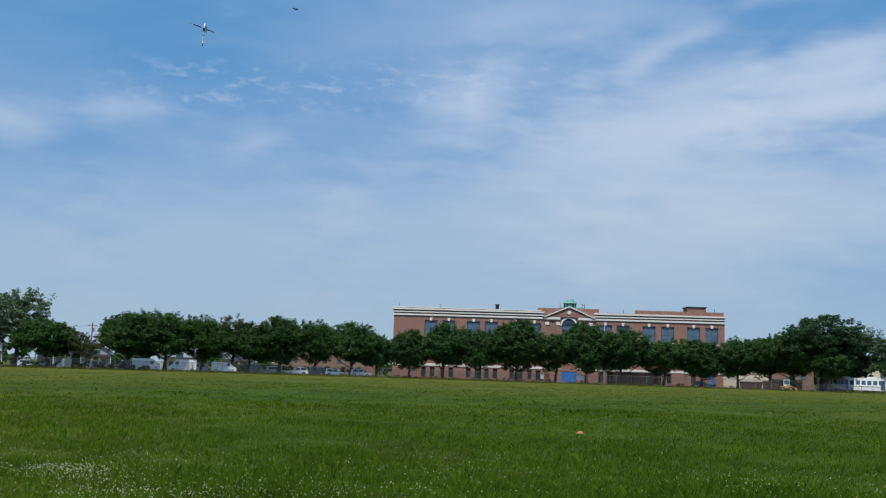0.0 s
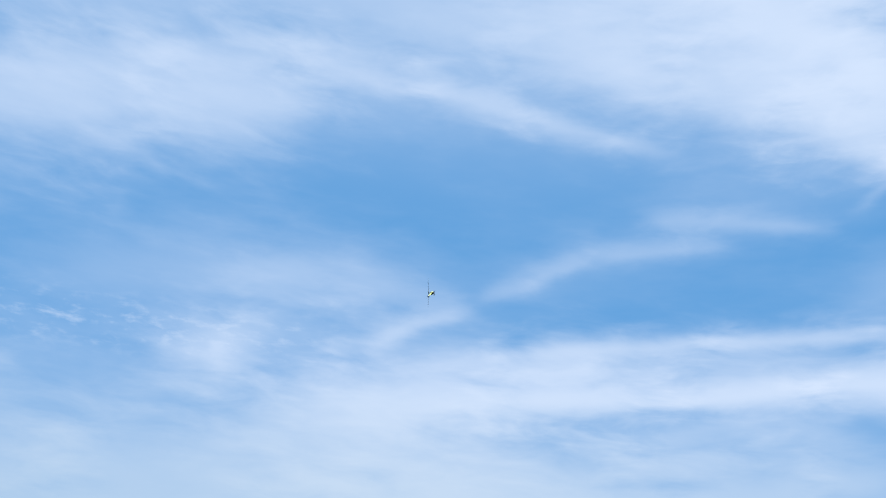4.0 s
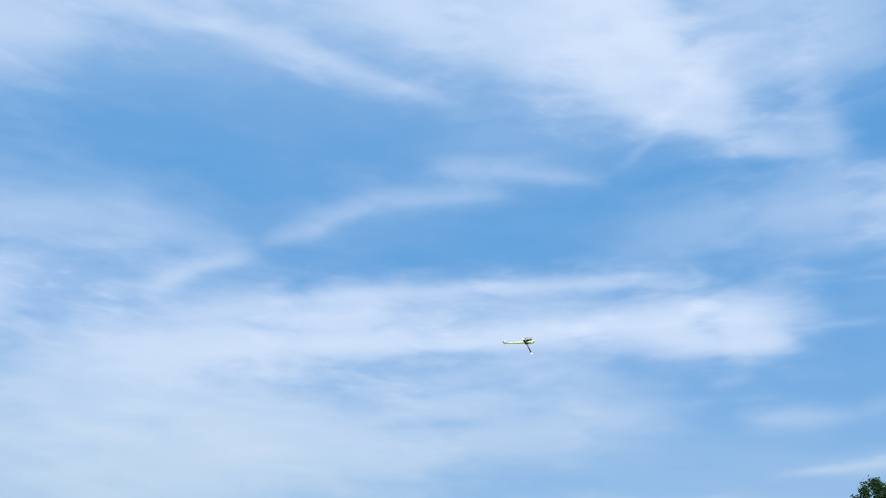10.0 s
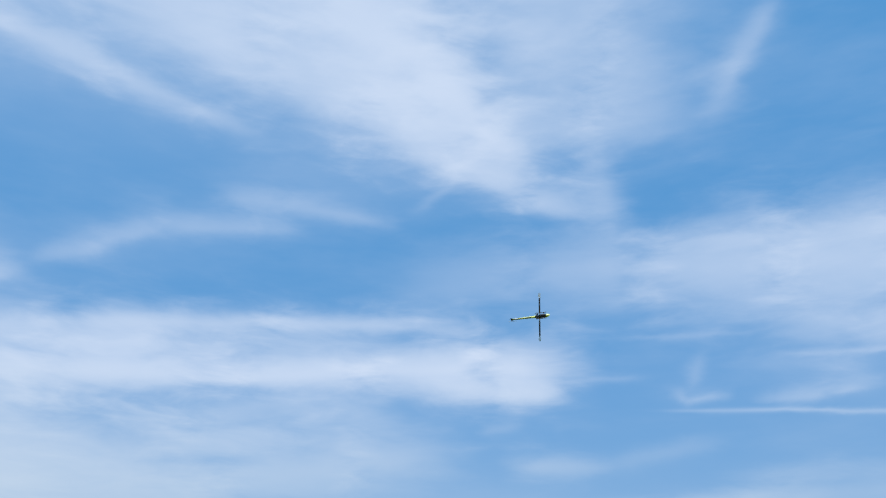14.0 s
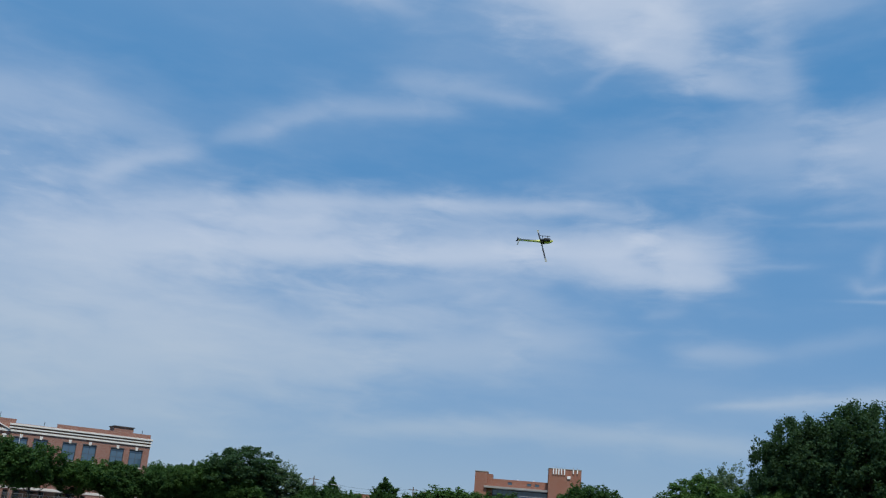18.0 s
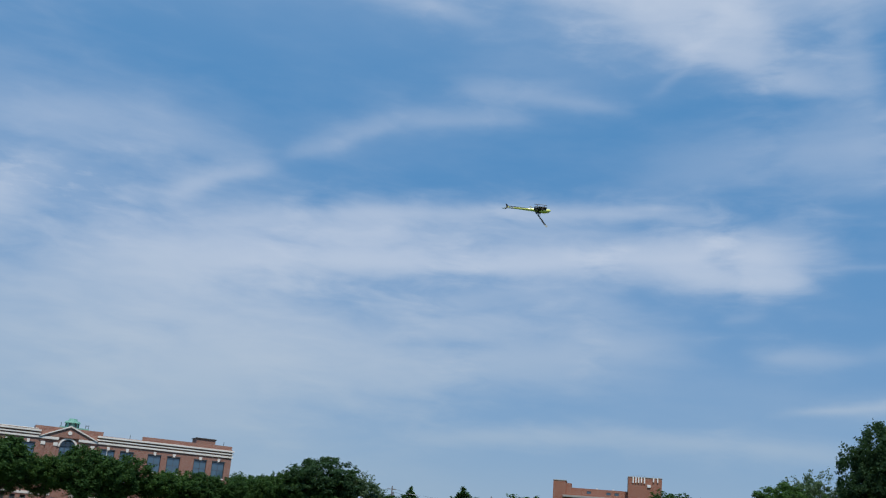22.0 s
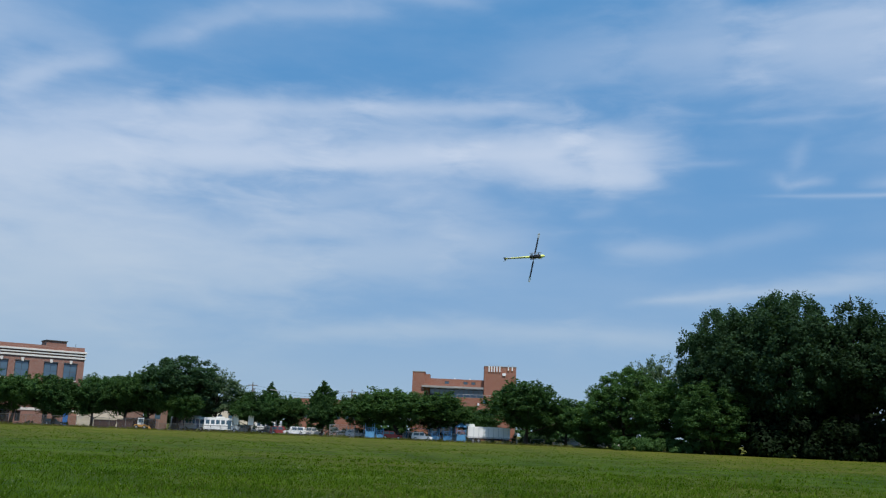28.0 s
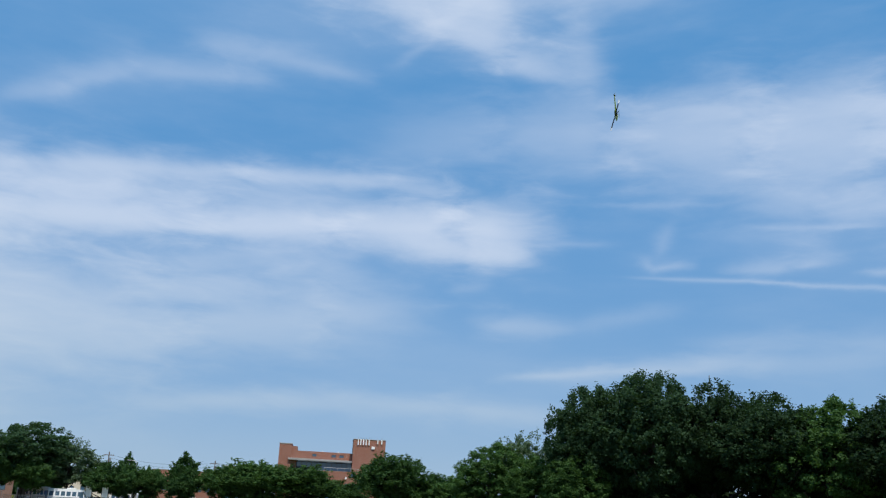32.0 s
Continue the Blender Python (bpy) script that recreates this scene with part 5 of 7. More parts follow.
# seconds, place (m) and roll, pitch, heading (degrees) of the helicopter
HELI_PATH = [
    (0.0, -39.60, 40.16, 21.20, 147, -81, -27), (0.1, -38.64, 40.01, 23.07, -7, -45, 145),
    (0.2, -37.53, 39.88, 25.04, -34, -10, 164), (0.3, -37.17, 39.91, 25.35, -35, 19, 147),
    (0.4, -36.82, 39.88, 25.73, -4, 75, 150), (0.5, -36.96, 39.59, 25.97, 17, 74, 152),
    (0.6, -36.52, 40.14, 25.74, 22, 46, 154), (0.7, -36.00, 40.47, 26.06, -23, 46, 148),
    (0.8, -35.52, 40.80, 26.45, -68, 46, 143), (0.9, -34.35, 41.58, 27.05, -95, 69, 153),
    (1.0, -33.18, 42.27, 27.64, -143, 70, 139), (1.1, -31.69, 42.46, 27.01, -168, 43, 121),
    (1.2, -30.24, 42.63, 26.35, 176, 34, 114), (1.3, -29.09, 42.31, 26.22, 176, 37, 113),
    (1.4, -27.97, 41.99, 26.09, 176, 41, 111), (1.5, -25.66, 41.88, 26.85, 177, 30, 110),
    (1.6, -24.10, 41.05, 27.93, 176, 21, 110), (1.7, -22.70, 40.53, 28.39, -172, 29, 119),
    (1.8, -21.36, 39.97, 28.83, -160, 41, 131), (1.9, -20.48, 40.09, 27.89, -145, 61, 149),
    (2.0, -19.55, 40.16, 27.04, -145, 60, 149), (2.1, -19.36, 40.51, 26.63, -145, 60, 148),
    (2.2, -19.17, 40.85, 26.22, -145, 59, 147), (2.3, -18.18, 41.33, 26.13, -162, 35, 134),
    (2.4, -17.18, 41.80, 26.01, -169, 21, 132), (2.5, -16.16, 42.16, 26.10, -178, 26, 134),
    (2.6, -15.93, 42.48, 25.69, -173, 21, 135), (2.7, -15.70, 42.79, 25.29, -168, 16, 135),
    (2.8, -15.47, 43.10, 24.88, -163, 11, 135), (2.9, -15.23, 43.40, 24.46, -158, 6, 134),
    (3.0, -15.00, 43.70, 24.04, -153, 1, 133), (3.1, -14.76, 44.00, 23.62, -148, -4, 131),
    (3.2, -14.52, 44.29, 23.19, -143, -8, 129), (3.3, -14.34, 44.53, 22.81, -137, -13, 127),
    (3.4, -14.16, 44.76, 22.43, -132, -17, 124), (3.5, -13.97, 44.99, 22.04, -125, -20, 120),
    (3.6, -13.79, 45.22, 21.65, -119, -24, 116), (3.7, -13.60, 45.44, 21.26, -112, -27, 112),
    (3.8, -13.42, 45.65, 20.87, -105, -29, 107), (3.9, -13.23, 45.87, 20.47, -97, -31, 101),
    (4.0, -13.05, 46.08, 20.07, -89, -32, 95), (4.1, -13.04, 46.16, 19.81, -80, -33, 89),
    (4.2, -13.05, 46.24, 19.54, -72, -33, 83), (4.3, -13.08, 46.35, 19.24, -64, -32, 78),
    (4.4, -13.10, 46.46, 18.93, -56, -30, 72), (4.5, -13.10, 46.58, 18.61, -49, -28, 67),
    (4.6, -12.43, 46.50, 18.94, -42, -25, 62), (4.7, -12.46, 46.13, 19.83, -35, -21, 58),
    (4.8, -12.51, 45.71, 20.71, -45, -25, 40), (4.9, -12.49, 45.38, 21.42, -61, -25, 34),
    (5.0, -12.55, 45.03, 22.13, -76, -18, 8), (5.1, -12.41, 44.84, 22.67, -68, -25, 34),
    (5.2, -12.33, 44.62, 23.20, -60, -23, 40), (5.3, -12.22, 44.35, 23.81, -55, -19, 38),
    (5.4, -12.10, 44.07, 24.42, -50, -14, 35), (5.5, -11.94, 43.57, 25.51, -15, -3, 12),
    (5.6, -12.25, 43.38, 25.90, 20, -3, 12), (5.7, -12.19, 43.36, 26.22, 65, -2, 13),
    (5.8, -12.11, 43.26, 26.58, 110, -1, 14), (5.9, -11.81, 43.24, 26.77, 110, -0, 14),
    (6.0, -11.50, 43.21, 26.95, 110, 0, 15), (6.1, -11.42, 42.89, 26.71, 115, 1, 15),
    (6.2, -11.34, 42.58, 26.47, 120, 2, 15), (6.3, -11.23, 42.38, 26.04, 135, 5, 16),
    (6.4, -11.12, 42.18, 25.62, 150, 7, 17), (6.5, -10.79, 42.06, 25.23, 125, 3, 15),
    (6.6, -10.54, 41.90, 24.81, 100, -1, 13), (6.7, -10.28, 41.90, 24.09, 80, 3, 15),
    (6.8, -10.01, 41.86, 23.39, 60, 7, 17), (6.9, -9.90, 41.56, 22.88, 5, 1, 14),
    (7.0, -9.78, 41.25, 22.52, -50, -4, 11), (7.1, -9.84, 41.13, 21.94, -45, -3, 12),
    (7.2, -9.89, 41.01, 21.36, -40, -2, 12), (7.3, -9.43, 40.94, 21.00, -33, -11, 33),
    (7.4, -9.02, 40.85, 20.65, -25, -14, 42), (7.5, -8.62, 40.51, 20.72, -25, -1, 12),
    (7.6, -8.04, 40.18, 20.88, -25, -2, 11), (7.7, -7.69, 40.06, 20.78, 18, 0, 12),
    (7.8, -7.34, 39.91, 20.77, 60, 3, 13), (7.9, -6.85, 39.76, 20.67, 90, 1, 11),
    (8.0, -6.37, 39.56, 20.57, 120, -2, 10), (8.1, -5.59, 39.38, 20.44, -155, -2, 9),
    (8.2, -4.83, 39.32, 20.04, -70, -2, 8), (8.3, -4.37, 39.51, 19.51, -20, -0, 8),
    (8.4, -3.92, 39.72, 19.10, 30, 1, 8), (8.5, -3.42, 39.56, 18.86, -20, 1, 7),
    (8.6, -3.03, 39.51, 18.55, -70, 1, 6), (8.7, -2.87, 39.67, 17.84, -50, 1, 5),
    (8.8, -2.71, 39.83, 17.14, -30, 0, 4), (8.9, -1.94, 39.97, 16.52, -25, 3, 4),
    (9.0, -1.17, 40.09, 15.90, -20, 5, 5), (9.1, -0.51, 40.32, 15.36, 40, 3, 3),
    (9.2, 0.15, 40.42, 14.95, 100, 0, 2), (9.3, 0.72, 40.31, 14.81, 125, -4, 0),
    (9.4, 1.27, 40.16, 14.66, 150, -8, -2), (9.5, 1.21, 39.93, 14.30, -140, -9, -2),
    (9.6, 1.04, 39.74, 13.80, -70, -9, -2), (9.7, 1.29, 39.59, 13.65, -115, -5, -1),
    (9.8, 1.56, 39.53, 13.45, -160, -1, 1), (9.9, 2.12, 39.42, 13.11, -175, -2, 1),
    (10.0, 2.67, 39.30, 12.76, 170, -3, 0), (10.1, 3.11, 39.05, 12.74, 170, -3, 0),
    (10.2, 3.54, 38.80, 12.71, 170, -3, 0), (10.3, 3.73, 38.45, 13.29, 145, -7, -1),
    (10.4, 3.94, 38.08, 13.82, 120, -12, -3), (10.5, 4.13, 37.81, 13.93, 117, -8, -2),
    (10.6, 5.06, 37.25, 14.59, 115, -4, -1), (10.7, 5.32, 36.90, 14.79, 142, -5, -3),
    (10.8, 5.57, 36.53, 14.95, 170, -6, -4), (10.9, 5.80, 36.31, 15.04, 145, -3, -4),
    (11.0, 6.03, 36.07, 15.09, 120, -1, -5), (11.1, 6.34, 35.81, 14.79, 115, -0, -5),
    (11.2, 6.66, 35.56, 14.49, 110, 1, -6), (11.3, 7.21, 35.20, 14.27, 138, 1, -7),
    (11.4, 7.75, 34.81, 14.03, 165, 1, -8), (11.5, 8.47, 34.27, 14.25, 162, -5, -11),
    (11.6, 8.61, 33.80, 14.64, 160, -10, -14), (11.7, 8.64, 33.23, 15.24, 170, -12, -15),
    (11.8, 8.66, 32.66, 15.82, 180, -14, -16), (11.9, 8.86, 32.35, 15.94, 150, -9, -14),
    (12.0, 9.03, 32.01, 16.01, 120, -4, -12), (12.1, 9.05, 31.68, 16.05, 142, -2, -11),
    (12.2, 9.07, 31.34, 16.07, 165, -1, -10), (12.3, 9.35, 31.09, 15.96, 137, -0, -10),
    (12.4, 9.61, 30.81, 15.82, 110, 0, -10), (12.5, 9.78, 30.54, 15.40, 40, -2, -11),
    (12.6, 9.84, 30.15, 15.15, -30, -5, -13), (12.7, 9.81, 30.00, 14.96, -23, -5, -13),
    (12.8, 9.80, 29.84, 14.78, -15, -6, -13), (12.9, 9.83, 29.84, 14.62, 47, -6, -13),
    (13.0, 9.82, 29.72, 14.58, 110, -6, -13), (13.1, 9.95, 29.69, 14.46, 120, -5, -13),
    (13.2, 10.09, 29.65, 14.34, 130, -4, -13), (13.3, 9.96, 29.52, 14.13, -145, -7, -14),
    (13.4, 9.91, 29.56, 13.67, -60, -10, -16), (13.5, 9.95, 29.70, 13.27, -35, -7, -15),
    (13.6, 9.92, 29.69, 13.19, -44, -7, -15), (13.7, 9.88, 29.69, 13.11, -53, -7, -15),
    (13.8, 9.85, 29.69, 13.03, -61, -7, -15), (13.9, 9.82, 29.70, 12.96, -70, -7, -15),
    (14.0, 9.78, 29.70, 12.89, -79, -7, -15), (14.1, 9.75, 29.71, 12.82, -87, -7, -15),
    (14.2, 9.72, 29.73, 12.75, -96, -6, -15), (14.3, 9.70, 29.74, 12.67, -105, -6, -15),
    (14.4, 9.67, 29.77, 12.60, -114, -6, -15), (14.5, 9.64, 29.79, 12.53, -123, -6, -15),
    (14.6, 9.62, 29.82, 12.45, -131, -6, -15), (14.7, 9.59, 29.85, 12.37, -140, -6, -15),
    (14.8, 9.57, 29.88, 12.29, -149, -6, -15), (14.9, 9.55, 29.91, 12.20, -158, -6, -15),
    (15.0, 9.53, 29.95, 12.11, -166, -6, -15), (15.1, 9.51, 29.98, 12.02, -175, -5, -15),
    (15.2, 9.49, 30.02, 11.92, 176, -5, -15), (15.3, 9.47, 30.05, 11.82, 167, -5, -15),
    (15.4, 9.45, 30.08, 11.72, 159, -5, -15), (15.5, 9.43, 30.12, 11.61, 150, -5, -15),
    (15.6, 9.49, 30.15, 11.44, 135, -6, -15), (15.7, 9.55, 30.17, 11.26, 120, -7, -15),
    (15.8, 9.19, 30.12, 11.31, 176, -7, -14), (15.9, 8.84, 30.05, 11.22, -128, -7, -14),
    (16.0, 8.53, 30.10, 11.02, -72, -7, -14), (16.1, 8.27, 30.33, 10.91, 10, -2, -12),
    (16.2, 8.41, 30.47, 10.91, 93, -3, -11), (16.3, 8.65, 30.37, 10.61, 165, -0, -10),
    (16.4, 8.21, 30.48, 10.63, 150, -6, 17), (16.5, 8.00, 30.36, 10.87, -175, -1, -10),
    (16.6, 7.62, 30.19, 11.05, -110, -5, -10), (16.7, 7.26, 30.16, 11.26, -50, -6, -10),
    (16.8, 6.75, 30.21, 11.49, -30, -3, -9), (16.9, 6.72, 30.27, 11.48, -0, -1, -8),
    (17.0, 6.69, 30.40, 11.46, 50, 0, -8), (17.1, 6.69, 30.38, 11.65, 130, 1, -7),
    (17.2, 6.63, 30.11, 11.81, -150, 1, -6), (17.3, 6.38, 30.06, 11.62, -90, -2, -6),
    (17.4, 5.57, 30.29, 11.32, -50, -3, -6), (17.5, 5.49, 30.35, 11.22, -25, -1, -5),
    (17.6, 5.03, 30.49, 11.21, 5, -0, -4), (17.7, 5.23, 30.64, 11.15, 75, -2, -4),
    (17.8, 4.79, 30.73, 11.03, 130, 0, -3), (17.9, 4.64, 30.67, 11.03, 160, -1, -3),
    (18.0, 4.47, 30.41, 11.18, -125, -8, 21), (18.1, 4.27, 30.32, 11.32, -80, -14, 23),
    (18.2, 4.02, 30.38, 11.26, -40, -13, 28), (18.3, 3.76, 30.35, 11.41, -30, -13, 24),
    (18.4, 3.62, 30.48, 11.50, 45, -10, 22), (18.5, 3.34, 30.57, 11.46, 110, -12, 25),
    (18.6, 3.40, 30.50, 11.20, 180, -10, 30), (18.7, 3.47, 30.40, 11.15, -145, -8, 21),
    (18.8, 3.28, 30.31, 11.11, -95, -13, 23), (18.9, 2.99, 30.36, 11.05, -50, -16, 31),
    (19.0, 2.87, 30.39, 10.96, -30, -14, 28), (19.1, 2.66, 30.42, 10.85, -0, -10, 33),
    (19.2, 2.51, 30.47, 10.76, 37, -10, 31), (19.3, 2.37, 30.48, 10.72, 75, -9, 29),
    (19.4, 2.27, 30.43, 10.70, 112, -9, 26), (19.5, 2.20, 30.33, 10.65, 150, -8, 24),
    (19.6, 2.24, 29.96, 10.97, -135, -12, 27), (19.7, 2.29, 29.83, 10.88, -80, -9, 28),
    (19.8, 2.24, 29.84, 10.73, -40, -11, 34), (19.9, 2.00, 29.79, 10.76, -25, -8, 31),
    (20.0, 1.99, 29.67, 10.88, -25, -8, 30), (20.1, 1.86, 29.56, 11.01, -30, -9, 38),
    (20.2, 1.97, 29.40, 11.15, -40, -5, 34), (20.3, 2.11, 29.30, 11.16, -40, -4, 30),
    (20.4, 2.15, 29.28, 11.12, -15, -4, 28), (20.5, 2.08, 29.42, 11.12, 65, 4, 4),
    (20.6, 1.91, 29.35, 11.19, 130, -4, 24), (20.7, 2.16, 29.19, 11.42, 130, -3, 1),
    (20.8, 2.05, 28.96, 11.79, 150, -10, -1), (20.9, 2.12, 28.82, 12.01, 140, -9, -1),
    (21.0, 2.04, 28.71, 12.17, 125, -6, -0), (21.1, 2.21, 28.59, 11.99, 145, -0, 2),
    (21.2, 2.16, 28.40, 11.90, 175, 0, 2), (21.3, 2.19, 28.13, 11.88, -145, -2, 2),
    (21.4, 2.14, 27.87, 11.82, -80, -3, 1), (21.5, 1.93, 27.78, 11.78, -40, -1, 2),
    (21.6, 1.77, 27.64, 11.85, -25, -1, 2), (21.7, 1.56, 27.72, 11.91, 60, -6, 27),
    (21.8, 1.73, 27.64, 11.87, 140, 2, 3), (21.9, 1.65, 27.56, 11.56, 165, 4, 3),
    (22.0, 1.67, 27.37, 11.20, -140, 2, 3), (22.1, 1.84, 27.29, 10.84, -75, -1, 2),
    (22.2, 1.86, 27.36, 10.65, -15, -2, 2), (22.3, 1.90, 27.28, 10.67, -20, -6, 25),
    (22.4, 1.88, 27.19, 10.64, -35, -5, 30), (22.5, 1.78, 27.21, 10.43, -20, 2, 3),
    (22.6, 1.95, 27.41, 10.24, 60, 2, 2), (22.7, 2.00, 27.40, 10.19, 125, 6, 3),
    (22.8, 2.17, 27.33, 10.09, 140, 3, 2), (22.9, 2.27, 27.28, 10.02, 130, 2, 2),
    (23.0, 2.22, 27.26, 9.94, 110, -2, 1), (23.1, 2.39, 27.22, 9.73, 85, -0, 1),
    (23.2, 2.72, 27.18, 9.57, 95, 1, 1), (23.3, 2.90, 27.11, 9.49, 115, 4, 1),
    (23.4, 3.09, 27.07, 9.20, 140, 4, 0), (23.5, 3.46, 27.22, 9.00, 170, 7, 1),
    (23.6, 3.82, 27.40, 8.99, 165, 2, -2), (23.7, 4.14, 27.43, 9.21, -170, -9, -5),
    (23.8, 4.10, 27.55, 9.31, -145, -11, -7), (23.9, 3.94, 27.81, 9.39, -160, -14, 15),
    (24.0, 4.10, 28.22, 9.30, 130, -6, -7), (24.1, 4.23, 28.40, 9.30, 145, -4, -7),
    (24.2, 4.90, 28.50, 9.19, 165, -1, -6), (24.3, 5.31, 28.66, 9.32, 150, -1, -7),
    (24.4, 5.32, 28.81, 9.23, -170, -3, -7), (24.5, 4.88, 29.02, 8.96, -95, -5, -8),
    (24.6, 4.53, 29.18, 8.91, -70, -5, -8), (24.7, 4.15, 29.31, 9.02, -85, -3, -8),
    (24.8, 4.39, 29.52, 8.89, -145, -0, -7), (24.9, 4.58, 29.84, 8.63, 150, -2, -7),
    (25.0, 5.31, 29.89, 8.43, 140, -1, -7), (25.1, 5.24, 29.86, 8.13, -145, -5, -8),
    (25.2, 4.95, 30.00, 7.79, -75, -13, 17), (25.3, 4.58, 30.12, 7.94, -60, -6, -8),
    (25.4, 4.84, 30.12, 8.32, -110, -4, -7), (25.5, 4.79, 30.30, 8.36, -140, -3, -6),
    (25.6, 4.87, 30.37, 8.35, -133, -3, -7), (25.7, 4.96, 30.45, 8.34, -127, -3, -7),
    (25.8, 5.04, 30.54, 8.33, -121, -3, -7), (25.9, 5.13, 30.62, 8.32, -114, -4, -7),
    (26.0, 5.22, 30.71, 8.31, -107, -4, -7), (26.1, 5.29, 30.69, 8.28, -101, -4, -7),
    (26.2, 5.36, 30.68, 8.25, -95, -4, -7), (26.3, 5.43, 30.67, 8.22, -88, -4, -7),
    (26.4, 5.51, 30.66, 8.18, -81, -4, -7), (26.5, 5.58, 30.66, 8.15, -75, -5, -7),
    (26.6, 5.65, 30.65, 8.12, -69, -5, -7), (26.7, 5.72, 30.65, 8.09, -62, -5, -7),
    (26.8, 5.80, 30.65, 8.06, -55, -5, -8), (26.9, 5.87, 30.65, 8.03, -49, -5, -8),
    (27.0, 5.94, 30.65, 8.00, -43, -6, -8), (27.1, 6.02, 30.66, 7.97, -36, -6, -8),
    (27.2, 6.09, 30.66, 7.95, -29, -6, -8), (27.3, 6.17, 30.67, 7.93, -23, -6, -8),
    (27.4, 6.24, 30.67, 7.91, -17, -6, -8), (27.5, 6.31, 30.68, 7.89, -10, -7, -8),
    (27.6, 6.12, 30.80, 7.48, -10, -7, -8), (27.7, 6.06, 30.83, 7.33, -15, -7, -8),
    (27.8, 6.20, 30.78, 7.30, -25, -5, -8), (27.9, 6.35, 30.66, 7.41, -60, -4, -8),
    (28.0, 6.59, 30.59, 7.52, -88, -6, -8), (28.1, 6.98, 30.75, 7.75, -120, -8, -8),
    (28.2, 7.05, 31.07, 7.84, -160, -4, -8), (28.3, 7.13, 31.25, 7.94, -145, -3, -8),
    (28.4, 6.93, 31.52, 8.10, -140, -5, -8), (28.5, 7.04, 31.74, 8.25, -145, -5, -8),
    (28.6, 6.71, 32.02, 8.40, -130, -5, -8), (28.7, 6.49, 32.28, 8.43, -100, -2, -8),
    (28.8, 6.13, 32.70, 8.28, -60, -10, 28), (28.9, 6.08, 33.06, 8.02, -45, -10, 28),
    (29.0, 5.79, 33.46, 8.04, -15, -10, 31), (29.1, 5.99, 33.69, 8.50, -30, -9, 28),
    (29.2, 6.03, 33.97, 9.07, -25, -11, 25), (29.3, 6.29, 34.27, 9.44, -15, -12, 24),
    (29.4, 6.40, 34.57, 9.69, -35, -10, 26), (29.5, 6.83, 34.81, 10.14, -33, -13, 21),
    (29.6, 7.35, 35.03, 10.64, -30, -16, 14), (29.7, 7.78, 35.27, 11.15, -23, -15, 12),
    (29.8, 8.18, 35.50, 11.67, -15, -10, -9), (29.9, 8.70, 35.89, 11.94, 17, -8, -9),
    (30.0, 9.21, 36.26, 12.26, 50, -6, -9), (30.1, 9.63, 36.51, 12.57, 85, -8, -10),
    (30.2, 10.04, 36.70, 12.89, 120, -10, -11), (30.3, 10.43, 36.83, 13.35, 135, -8, -11),
    (30.4, 10.82, 36.95, 13.81, 150, -6, -11), (30.5, 11.52, 36.99, 14.25, 160, -3, -11),
    (30.6, 11.79, 37.23, 14.50, 170, -1, -10), (30.7, 12.32, 37.39, 14.90, 160, -3, -11),
    (30.8, 12.85, 37.54, 15.30, 150, -4, -11), (30.9, 13.16, 37.69, 15.77, 165, -2, -11),
    (31.0, 13.47, 37.84, 16.23, -180, 0, -10), (31.1, 14.01, 37.96, 16.74, 170, 3, -10),
    (31.2, 14.47, 38.16, 17.20, 150, 5, -10), (31.3, 14.50, 38.41, 17.84, 150, 15, -7),
    (31.4, 14.64, 38.62, 18.49, 144, 38, 0), (31.5, 15.10, 38.73, 19.09, 146, 51, 7),
    (31.6, 15.44, 38.81, 19.78, -170, 35, 61), (31.7, 16.19, 38.95, 20.08, -170, 41, 62),
    (31.8, 16.95, 39.09, 20.38, -170, 49, 62), (31.9, 17.52, 39.37, 20.52, -169, 48, 61),
    (32.0, 18.12, 39.66, 20.67, -169, 46, 59),
]
